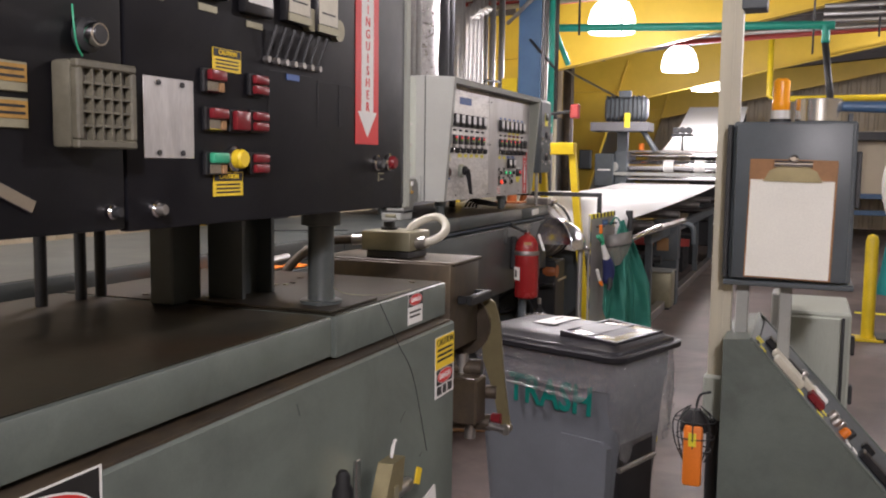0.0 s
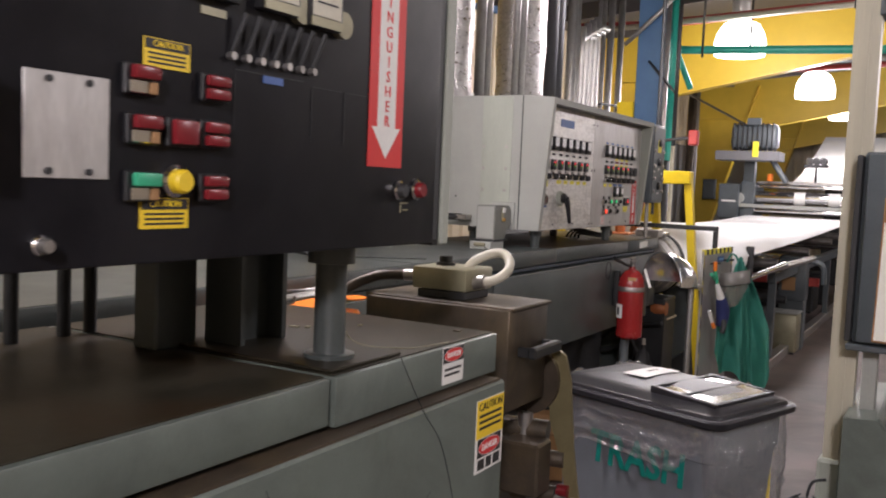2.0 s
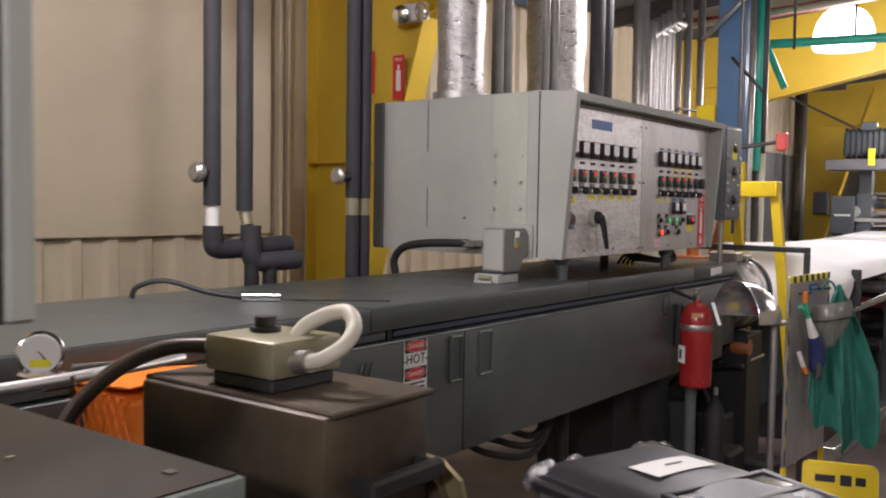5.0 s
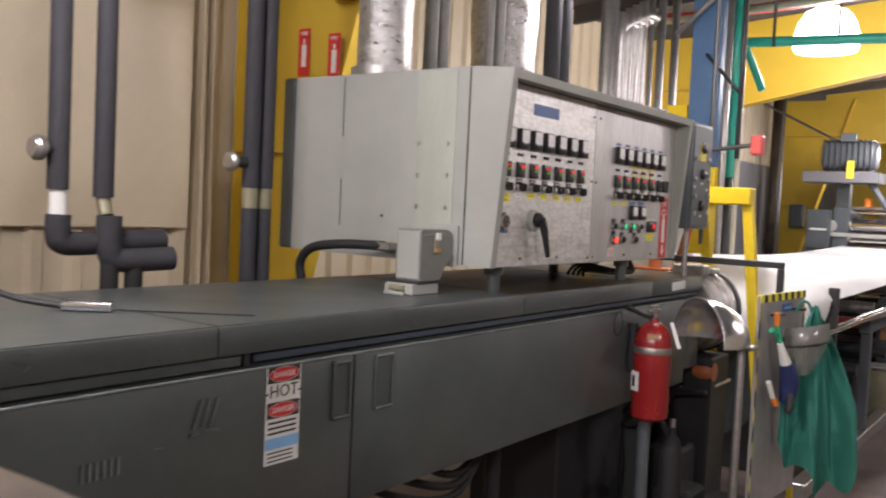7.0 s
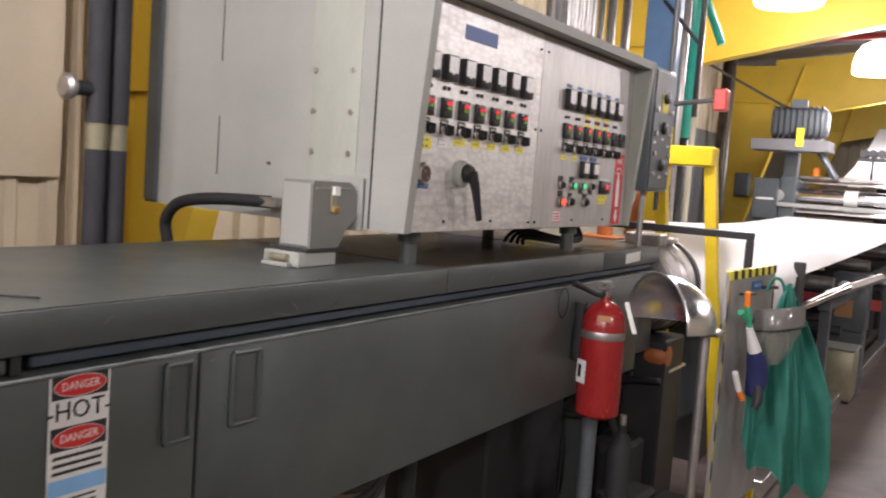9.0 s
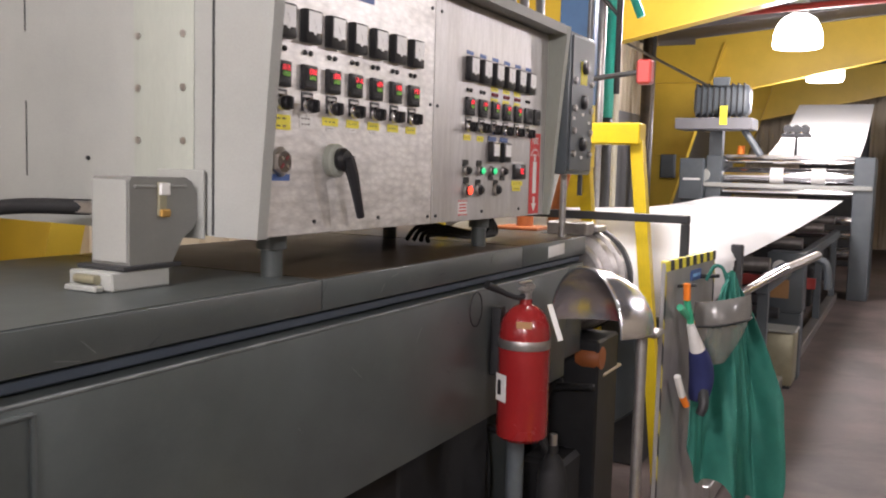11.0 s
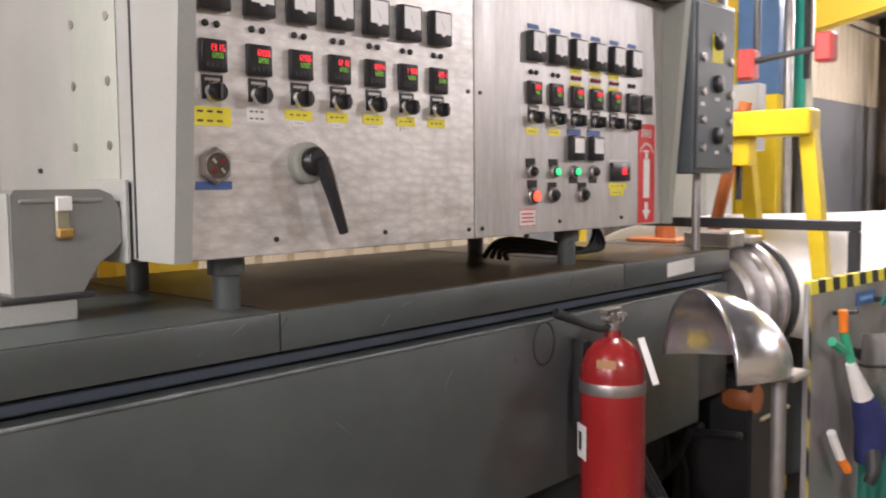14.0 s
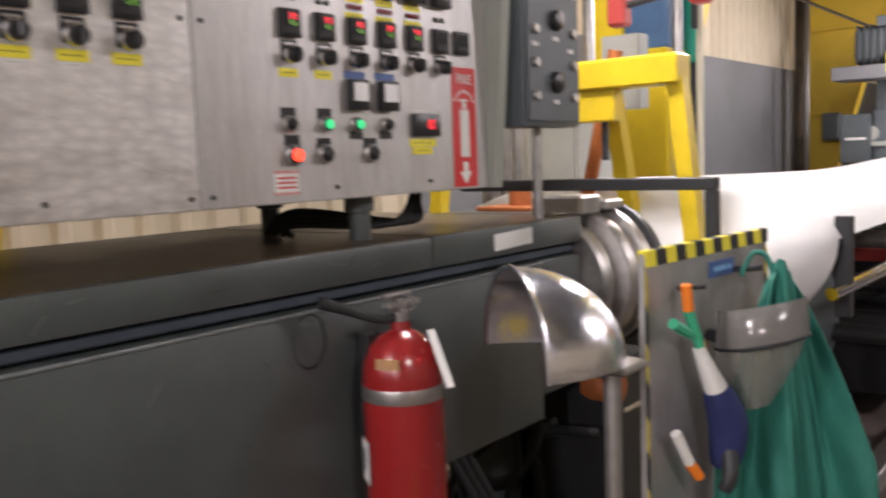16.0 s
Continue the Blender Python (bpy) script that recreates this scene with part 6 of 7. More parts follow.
part("valve", bx(nb(), -2.31, -2.23, 7.86, 7.94, 2.11, 2.24, 0.012), M_REDPIPE, t)
part("valve", bx(nb(), -2.66, -2.58, 7.86, 7.94, 2.06, 2.2, 0.012), M_REDPIPE, t)
part("drop", cy(nb(), (-2.6, 7.95, 2.15), (-2.6, 7.95, roof(-2.6)), 0.016), M_DARK, t)
# ---- ducts and risers above the control box ----
for y, r in ((4.83, 0.115), (5.74, 0.165)):
    t = thing("duct", (-2.9, y, 2.2), "crinkled foil-wrapped round duct rising from the control box", "duct", "foil ducts")
    rnd = random.Random(int(y * 100))
    part("pipe", tube(nb(), [(-2.9, y, 2.2 + k * 0.11) for k in range(18)], lambda s: r * (1 + 0.025 * math.sin(s * 90) + 0.02 * math.sin(s * 37)), 28, 1), M_DUCT, t)
    part("collar", cy(nb(), (-2.9, y, 2.2), (-2.9, y, 2.235), r + 0.02, seg=28), M_GALV, t)
for x, y, r, mt in ((-2.86, 5.09, 0.032, M_GALV), (-2.86, 5.17, 0.032, M_GALV), (-2.8, 5.46, 0.022, M_GALV), (-2.8, 5.54, 0.03, M_GALV), (-2.87, 6.18, 0.045, M_FOAM), (-2.87, 6.29, 0.045, M_FOAM)):
    pipe_run("riser_pipe", [(x, y, 2.2), (x, y, roof(x))], r, mt, "dark insulated pipe riser" if mt is M_FOAM else "galvanised conduit rising from the control box", "pipe", 14, 1, "risers")
for k in range(4):
    y, top = 8.584 + 0.130 * k, 3.216 + 0.05 * k
    pipe_run("conduit", [(-3.6, y, 0.0), (-3.6, y, top - 0.16), (-3.6, y + 0.03, top - 0.06), (-3.6, y + 0.11, top), (-3.6, y + 0.3, top + 0.01)], 0.036, M_GALV, "galvanised conduit bending along the wall line", "conduit", 12, 4, "bent conduits")
for x, y, r in ((-3.6, 8.324, 0.05), (-3.6, 8.454, 0.03), (-3.6, 9.052, 0.02), (-3.6, 9.182, 0.024), (-3.6, 9.390, 0.036), (-3.6, 9.710, 0.036)):
    pipe_run("conduit", [(x, y, 0.0), (x, y, roof(x))], r, M_GALV, "tall galvanised conduit behind the control box", "conduit", 12, 1, "conduits")
pipe_run("conduit", [(-3.6, 8.974, 2.55), (-3.58, 9.174, 2.6), (-3.4, 9.6, 2.58)], 0.012, M_DARK, "thin dark conduit between the risers", "conduit", 8)
solo("eave_beam", bx(nb(), WX + 0.11, WX + 0.25, 0.6, 9.4, roof(WX) - 0.24, roof(WX) - 0.03, 0.01), M_BLUECOL, "dark blue beam under the roof edge", "beam")
# insulated pipes at the left of the control box
t = thing("insulated_pipes", (-3.2, 3.7, 1.36), "black foam-insulated coolant pipes with an elbow and valve knob", "pipe")
part("riser", cy(nb(), (-3.2, 3.58, 1.68), (-3.2, 3.58, roof(-3.2)), 0.034), M_FOAM, t)
part("riser", cy(nb(), (-3.2, 3.745, 1.66), (-3.2, 3.745, roof(-3.2)), 0.034), M_FOAM, t)
part("lower_riser", tube(nb(), [(-3.2, 3.585, 1.60), (-3.2, 3.585, 1.54), (-3.2, 3.60, 1.51), (-3.2, 3.68, 1.505), (-3.19, 3.98, 1.515)], 0.04, 14, 6), M_FOAM, t)
part("lower_riser", tube(nb(), [(-3.16, 3.745, 1.60), (-3.16, 3.745, 1.50), (-3.16, 3.76, 1.46), (-3.15, 3.80, 1.45), (-3.12, 3.97, 1.455)], 0.042, 14, 6), M_FOAM, t)
part("valve_body", cy(nb(), (-3.2, 3.582, 1.6), (-3.2, 3.582, 1.68), 0.028), M_WHITE, t, "white painted valve body")
part("valve_body", cy(nb(), (-3.18, 3.745, 1.6), (-3.2, 3.745, 1.66), 0.024), M_FITTING, t)
part("stub", cy(nb(), (-3.2, 3.58, 1.81), (-3.2, 3.53, 1.81), 0.022), M_DARK, t)
part("knob", lathe(nb(), [(0.028, 0), (0.04, 0.01), (0.042, 0.03), (0.03, 0.045)], Matrix.Translation((-3.2, 3.532, 1.81)) @ pose(0, 0, 0, 90, 0, 0), 20), M_STEEL, t)
bm = cy(nb(), (-3.16, 3.75, 0.0), (-3.16, 3.75, 1.45), 0.03)
cy(bm, (-3.14, 3.83, 0.0), (-3.14, 3.83, 1.44), 0.03)
part("drop", bm, M_PIT, t)
t = thing("insulated_pipes", (-3.2, 4.42, 1.36), "pair of black foam-insulated pipes rising beside the yellow frame", "pipe")
for y in (4.395, 4.47):
    part("riser", cy(nb(), (-3.2, y, 1.72), (-3.2, y, roof(-3.2)), 0.034), M_FOAM, t)
    part("coupling", cy(nb(), (-3.2, y, 1.64), (-3.2, y, 1.72), 0.03), M_FITTING, t)
    part("lower_riser", cy(nb(), (-3.2, y, 0.0), (-3.2, y, 1.64), 0.032), M_FOAM, t)
part("stub", cy(nb(), (-3.2, 4.39, 1.82), (-3.2, 4.31, 1.82), 0.022), M_DARK, t)
part("knob", lathe(nb(), [(0.028, 0), (0.038, 0.01), (0.04, 0.025), (0.028, 0.035)], Matrix.Translation((-3.2, 4.312, 1.82)) @ pose(0, 0, 0, 90, 0, 0), 20), M_STEEL, t)
# signs and fittings on the first yellow frame
for x, y, z in ((-4.62, 6.085, 2.62), (-4.27, 5.99, 2.55)):
    t = thing("fire_sign", (x, y, z), "small red fire extinguisher sign on the yellow frame", "sign", "frame signs")
    m = fy(x, y, z)
    sticker("plate", t, m, 0.1, 0.3, M_SIGNRED)
    part("lettering", words("FIRE", 0.035, 0, 0.12, 0.0012, m), M_WHITE, t)
    bars("pictogram", t, m, [(-0.02, 0.02, -0.02, 0.14), (-0.008, 0.008, 0.07, 0.03)], M_WHITE)
t = thing("flood_light", (-4.1, 5.95, 2.95), "white twin emergency flood light on the yellow frame", "lamp")
part("body", bx(nb(), -4.2, -4.0, 5.92, 5.99, 2.9, 3.02, 0.02, 2), M_WHITE, t)
for x in (-4.18, -3.98):
    part("head", lathe(nb(), [(0.03, 0), (0.055, 0.03), (0.06, 0.06), (0.05, 0.065)], Matrix.Translation((x, 5.93, 2.95)) @ pose(0, 0, 0, 100, 0, 20 if x < -4.1 else -20), 20), M_CHROME, t)
# overhead pipes
pipe_run("overhead_pipe", [(-3.2, 9.8, roof(-3.2)), (-3.2, 9.8, 3.5), (-3.18, 9.8, 3.33), (-3.1, 9.8, 3.25), (-2.95, 9.8, 3.22), (-0.3, 9.8, 3.13), (-0.22, 9.8, 3.12), (-0.18, 9.8, 3.08), (-0.18, 9.8, 2.95)], 0.042, M_TEAL, "green painted overhead pipe", "pipe", 14, 4)
pipe_run("overhead_pipe", [(-0.18, 9.8, 2.95), (-0.05, 9.95, 2.0)], 0.036, M_DARK, "dark wrapped drop below the green pipe", "pipe", 12)
pipe_run("overhead_pipe", [(-3.02, 9.82, 3.24), (-2.98, 9.9, 3.1), (-2.86, 9.9, 2.82)], 0.032, M_TEAL, "green painted branch pipe", "pipe", 12)
pipe_run("overhead_pipe", [(-5.1, 14.0, 3.45), (9.0, 14.0, 3.95)], 0.04, M_REDPIPE, "red sprinkler pipe under the roof", "pipe")
pipe_run("overhead_pipe", [(-5.1, 13.2, 3.5), (9.0, 13.2, 3.7)], 0.03, M_GALV, "grey overhead pipe across the hall", "pipe")
pipe_run("overhead_pipe", [(-4.3, 10.2, 3.3), (-4.25, 10.2, 3.52), (-4.15, 10.2, 3.6), (-2.9, 10.2, 3.6), (2.5, 10.2, 3.92)], 0.045, M_REDPIPE, "red sprinkler pipe under the roof", "pipe", 12, 4)
pipe_run("overhead_pipe", [(-4.1, 10.1, 3.52), (2.5, 10.1, 3.84)], 0.03, M_ALU, "pale pipe beside the red sprinkler pipe", "pipe", 12)
pipe_run("overhead_pipe", [(-1.0, 17.0, roof(-1.0)), (-1.0, 17.0, 2.95), (-0.9, 17.0, 2.9), (9.0, 17.0, 2.9)], 0.05, M_YELLOW2, "yellow gas pipe across the hall", "pipe")
for k in range(5):
    pipe_run("overhead_conduit", [(-0.2 + 0.0 * k, 10.0 + 1.3 * k, 3.35 + 0.12 * k), (9.0, 10.0 + 1.3 * k, 3.3 + 0.1 * k)], 0.022, M_GALV, "grey overhead conduit across the hall", "conduit", 8, 1, "overhead conduits")
for k, (x, y) in enumerate(((-2.5, 8.9), (-2.35, 10.3), (-1.2, 9.0), (-0.3, 11.2), (0.4, 11.4), (0.9, 12.4))):
    pipe_run("drop_rod", [(x, y, 3.0 + 0.2 * (k % 3)), (x, y, roof(x))], 0.012, M_DARK, "thin dark hanger rod below the roof", "rod", 8, 1, "hanger rods")
pipe_run("brace_rod", [(-5.14, 17.0, 3.73), (-3.2, 17.0, 2.7), (-3.2, 16.62, 2.4)], 0.02, M_GALV, "slanted wall brace rod", "rod", 8)

# ---- white foam sheet and its roll stand ----
WC = -2.63
t = thing("foam_sheet", (WC, 12.0, 0.0), "wide white foam sheet running from the die to the rolls", "foam sheet")


def web_shape(u, v):
    a = (u - 0.5) * 2
    y = 7.95 + v * 8.5
    sag = 0.24 * (1 - v) ** 1.3
    z = 1.2 + 0.06 * v + sag * math.sqrt(max(0, 1 - a * a)) + 0.10 * v * v
    return Vector((WC + 0.86 * a, y, z))


part("sheet", grid_sheet(nb(), web_shape, 28, 24, 0.006), M_WEB, t, "", smooth=60)


def nose(u, v):
    """Rounded near end, drawn in towards the die."""
    a = math.radians(-40 + 260 * u)
    px, pz = 0.86 * math.cos(a), (0.24 if math.sin(a) > 0 else 0.5) * math.sin(a)
    k = math.cos(v * 1.5)
    return Vector((WC + px * k, 7.95 - 0.38 * math.sin(v * 1.5), 1.0 + (pz + 0.2) * k))


part("end_bulge", grid_sheet(nb(), nose, 48, 12, 0.006), M_WEB, t, "white rounded near end of the sheet", smooth=80)
# forming drum under its near end
t = thing("forming_drum", (WC, 8.4, 0), "large dark grey forming drum under the foam sheet", "drum")
part("drum", lathe(nb(), [(0.3, 0), (0.5, 0.01), (0.52, 0.05), (0.52, 1.3), (0.5, 1.32)], Matrix.Translation((WC, 7.97, 0.68)) @ pose(0, 0, 0, -90, 0, 0), 48), M_GREYPL, t)
part("stand", bx(nb(), WC - 0.4, WC + 0.4, 8.0, 9.0, 0.0, 0.36, 0.01), M_DARK, t)
# conveyor frame along the sheet
t = thing("line_frame", (WC, 12.0, 0), "dark machine frame with rails and idler rolls under the sheet", "machine frame")
for x in (-3.45, -1.82):
    part("floor_rail", bx(nb(), x - 0.05, x + 0.05, 7.6, 16.4, 0.0, 0.1, 0.006), M_STEEL, t)
    part("side_rail", bx(nb(), x - 0.04, x + 0.04, 9.4, 16.4, 0.86, 0.96, 0.006), M_GREYPL, t)
    for y in (9.5, 11.6, 13.8, 16.0):
        part("upright", bx(nb(), x - 0.035, x + 0.035, y - 0.04, y + 0.04, 0.1, 0.86, 0.004), M_GREYPL, t)
for y, z in ((9.6, 1.04), (11.7, 1.06), (13.9, 1.1), (15.6, 1.12)):
    part("idler_roll", cy(nb(), (-3.45, y, z), (-1.8, y, z), 0.05, seg=20), M_STEEL, t)
for y in (9.2, 10.4, 12.5):
    part("cross_tube", cy(nb(), (-3.45, y, 0.6), (-1.82, y, 0.6), 0.045), M_DARK, t)
for k in range(5):
    part("gearbox", bx(nb(), -3.2 + 0.02 * k, -1.95, 9.9 + 1.2 * k, 10.5 + 1.2 * k, 0.1, 0.5 + 0.07 * (k % 3), 0.02), M_PIT, t)
part("air_cylinder", tube(nb(), [(-1.78, 7.9, 1.0), (-1.62, 8.9, 1.09)], 0.025, 12, 1), M_CHROME, t)
part("slit_arm", bx(nb(), -1.8, -1.74, 8.0, 8.05, 0.9, 1.28, 0.004), M_DARK, t)
part("arm_rail", tube(nb(), [(-1.7, 8.6, 1.05), (-1.55, 10.2, 1.08)], 0.03, 10, 1), M_STEEL, t)
part("red_bar", bx(nb(), -3.3, -1.7, 12.0, 12.06, 0.62, 0.72, 0.004), M_REDPIPE, t)
# gauge box and can at the aisle
t = thing("gauge_post", (-1.82, 10.95, 0), "dark grey box post with a round dial and cream label", "gauge")
part("post", bx(nb(), -1.97, -1.70, 10.85, 11.05, 0.0, 0.55, 0.01), M_GREYPL, t)
part("box", bx(nb(), -1.98, -1.69, 10.82, 11.06, 0.55, 1.04, 0.02, 2), M_GREYPL, t)
part("dial", lathe(nb(), [(0.055, 0), (0.055, 0.015), (0.045, 0.02)], fy(-1.88, 10.82, 0.92), 24), M_WHITE, t)
part("label", bx(nb(), -0.07, 0.07, -0.075, 0.075, 0, 0.002), M_CARD, t, "cream label", fy(-1.87, 10.819, 0.74))
part("arm", tube(nb(), [(-1.72, 10.95, 1.0), (-1.55, 10.95, 0.96), (-1.52, 10.95, 0.75)], 0.03, 10), M_GREYPL, t)
t = thing("storage_can", (-1.86, 10.6, 0), "beige metal can standing on the floor by the line", "can")
part("body", bx(nb(), -2.02, -1.70, 10.45, 10.75, 0.02, 0.44, 0.03, 2), M_FITTING, t)
part("rim", bx(nb(), -2.03, -1.69, 10.44, 10.76, 0.44, 0.46, 0.008), M_LIGHTGREY, t)
part("foot", bx(nb(), -2.0, -1.72, 10.47, 10.73, 0.0, 0.02), M_DARK, t)
part("red_hose", tube(nb(), [(-1.98, 10.5, 0.46), (-2.0, 10.44, 0.55), (-2.1, 10.5, 0.6)], 0.015, 8), M_REDPIPE, t)
# roll stand
t = thing("roll_stand", (-2.55, 16.8, 0), "grey-green roll stand with polished steel rolls", "roll stand")
for x0, x1 in ((-3.62, -3.4), (-1.66, -1.4)):
    part("side_frame", bx(nb(), x0, x1, 16.45, 17.4, 0.0, 1.95, 0.012), M_GREYPL, t)
for y, z, r in ((16.65, 1.68, 0.11), (16.6, 1.45, 0.06), (16.75, 1.88, 0.04), (16.55, 1.08, 0.06), (16.6, 0.88, 0.05), (16.9, 0.6, 0.09)):
    part("roll", cy(nb(), (-3.4, y, z), (-1.66, y, z), r, seg=28), M_CHROME, t, "polished steel roll")
part("cross_bar", bx(nb(), -3.75, -1.42, 16.4, 16.46, 1.5, 1.56, 0.006), M_LIGHTGREY, t)
for x in (-2.75, -2.2):
    part("roll_band", cy(nb(), (x, 16.65, 1.68), (x + 0.18, 16.65, 1.68), 0.113, seg=28), M_WHITE, t)
part("lower_box", bx(nb(), -2.9, -1.9, 16.5, 17.0, 0.25, 0.7, 0.02), M_DARK, t)
part("control_case", bx(nb(), -3.98, -3.63, 16.35, 16.65, 1.3, 1.9, 0.012), M_GREYPL, t, "dark grey drive control case")
part("case_label", bx(nb(), -0.12, 0.12, -0.015, 0.015, 0, 0.003), M_WHITE, t, "", fy(-3.8, 16.349, 1.6))
part("case_leg", bx(nb(), -3.95, -3.66, 16.4, 16.6, 0.0, 1.3), M_GREYPL, t)
part("bearing", cy(nb(), (-3.64, 16.4, 1.66), (-3.64, 16.44, 1.66), 0.09, seg=20), M_LIGHTGREY, t)
part("beacon", cy(nb(), (-3.15, 16.5, 1.97), (-3.15, 16.5, 2.09), 0.05), M_ORANGE, t)
part("cap_bar", bx(nb(), -3.4, -1.66, 16.7, 16.8, 1.93, 1.97, 0.006), M_STEEL, t)
t = thing("foam_sheet", (-2.25, 19.2, 0), "white foam sheet rising steeply from the roll stand", "foam sheet")
part("sheet", grid_sheet(nb(), lambda u, v: Vector((-2.95 + 1.3 * u, 16.95 + 4.7 * v, 1.86 + 1.2 * v - 0.12 * math.sin(math.pi * v))), 6, 12, 0.006), M_WEB, t, "", smooth=60)
part("tower", bx(nb(), -2.9, -1.7, 21.75, 22.1, 0.0, 2.98, 0.02), M_DARK, t)
t = thing("inspection_head", (-2.43, 16.6, 1.97), "small black sensor head on a thin stalk above the rolls", "sensor")
part("stalk", cy(nb(), (-2.43, 16.6, 1.97), (-2.43, 16.6, 2.22), 0.02, seg=10), M_DARK, t)
bm = bx(nb(), -2.62, -2.24, 16.5, 16.7, 2.22, 2.27, 0.006)
for x in (-2.54, -2.43, -2.32):
    cy(bm, (x, 16.5, 2.33), (x, 16.7, 2.33), 0.06, seg=14)
part("head", bm, M_DARK, t)
t = thing("overhead_motor", (-3.5, 16.3, 1.95), "grey overhead drive motor on a slanted steel plate", "motor")
part("motor", bx(nb(), -3.78, -3.02, 16.1, 16.5, 2.5, 2.92, 0.08, 3), M_GREYPL, t)
for k in range(9):
    part("fin", bx(nb(), -3.74 + 0.08 * k, -3.72 + 0.08 * k, 16.08, 16.52, 2.48, 2.94, 0.006), M_DARK, t)
part("terminal_box", bx(nb(), -3.5, -3.28, 16.02, 16.12, 2.9, 3.02, 0.01), M_GREYPL, t)
part("plate", bx(nb(), -4.0, -2.95, 16.0, 16.6, 2.3, 2.46, 0.01), M_WAIN, t)
part("tower", bx(nb(), -3.6, -3.42, 16.5, 16.7, 1.95, 2.3), M_GREYPL, t)
part("strut", tube(nb(), [(-3.1, 16.3, 2.32), (-2.85, 16.3, 1.95)], 0.05, 8, 1), M_GREYPL, t)
part("tag", bx(nb(), -3.38, -3.28, 15.99, 15.998, 2.36, 2.62), M_LABELYEL, t, "yellow tag")
t = thing("switch_box", (-4.62, 18.34, 1.62), "small grey switch box on the far yellow frame", "switch box")
part("case", bx(nb(), -4.75, -4.5, 18.3, 18.394, 1.6, 2.0, 0.01), M_GREYPL, t)
part("cover", bx(nb(), -4.73, -4.52, 18.285, 18.299, 1.62, 1.98, 0.006), M_GREYPL, t)
pipe_run("downpipe", [(-4.93, 17.9, 0.0), (-4.93, 17.9, roof(-4.93))], 0.09, M_RUSTY, "brown downpipe beside the far yellow frame", "pipe", 16)
pipe_run("conduit", [(-4.75, 17.6, 0.0), (-4.75, 17.6, roof(-4.75))], 0.03, M_GALV, "galvanised conduit on the far wall", "conduit")
t = thing("storage_rack", (0.4, 24.0, 0), "far storage rack with blue beams and beige panels", "rack")
for z in (0.55, 0.95):
    part("beam", bx(nb(), -1.1, 2.4, 23.6, 23.7, z, z + 0.12, 0.006), M_BLUECOL, t, "blue rack beam")
for x in (-1.1, 0.6, 2.4):
    part("post", bx(nb(), x - 0.05, x + 0.05, 23.6, 24.4, 0.0, 3.0, 0.006), M_GREYPL, t)
part("panel", bx(nb(), -1.0, 2.3, 24.2, 24.25, 1.0, 2.6), M_BEIGE, t)
part("dark_beam", bx(nb(), -1.1, 2.4, 23.55, 23.65, 2.35, 2.55, 0.006), M_DARK, t)
part("box", bx(nb(), -0.9, 0.0, 23.3, 23.6, 1.1, 1.5, 0.01), M_GREYPL, t)

# ---- trash bin ----
BIN = thing("trash_bin", (-1.14, 3.43, 0), "grey wheeled trash bin with charcoal lid and clear liner, stencilled TRASH", "trash bin")
bm_a = Matrix.Translation((-1.14, 3.43, 0)) @ pose(0, 0, 0, 0, 0, -19)
H = 0.975


def rounded_loop(bm, x0, x1, sy, r, z, n=6):
    """A rounded rectangle from x0 to x1 and -sy to sy; z is a height or a function of (x, y)."""
    out = []
    for cx, cy2, a0 in ((x1 - r, sy - r, 0), (x0 + r, sy - r, 90), (x0 + r, -sy + r, 180), (x1 - r, -sy + r, 270)):
        for j in range(n + 1):
            a = radians(a0 + 90 * j / n)
            px, py = cx + r * math.cos(a), cy2 + r * math.sin(a)
            out.append(bm.verts.new((px, py, z(px, py) if callable(z) else z)))
    return out


def loft(bm, loops):
    for a, b in zip(loops, loops[1:]):
        for k in range(len(a)):
            bm.faces.new((a[k], a[(k + 1) % len(a)], b[(k + 1) % len(b)], b[k]))
    bm.faces.new(loops[0][::-1])
    bm.faces.new(loops[-1])
    return bm


bm = nb()
loft(bm, [rounded_loop(bm, -0.35 * k, 0.335 * k, 0.232 * k, 0.05, z) for z, k in ((0.06, 0.8), (0.3, 0.85), (0.62, 0.92), (H - 0.14, 0.965), (H - 0.135, 0.99), (H, 1.0))])
part("tub", bm, M_BINGREY, BIN, "", bm_a)
bm = nb()
prism(bm, [(0.06, 0.12), (0.29, 0.12), (0.305, 0.62), (0.28, 0.645), (0.1, 0.645), (0.075, 0.62)], -0.222, -0.18)
part("side_pad", bm, M_BINGREY, BIN, "raised rounded side panel", bm_a)
# No hollow is cut; a charcoal slab gives the recess's shade by colour.
part("recess_shade", bx(nb(), 0.28, 0.308, -0.14, 0.14, 0.1, 0.74, 0.01), M_LID, BIN, "dark slab painted as the shade of a recess in the bin end", bm_a)
part("axle_bar", cy(nb(), (0.312, -0.14, 0.52), (0.312, 0.14, 0.52), 0.011), M_STEEL, BIN, "", bm_a)
for y in (-0.2, 0.2):
    part("wheel", cy(nb(), (0.22, y - 0.025, 0.1), (0.22, y + 0.025, 0.1), 0.1, seg=24), M_PIT, BIN, "", bm_a)
crown = lambda x, y: H + 0.07 - 0.2 * x * x - 0.3 * y * y
bm = nb()
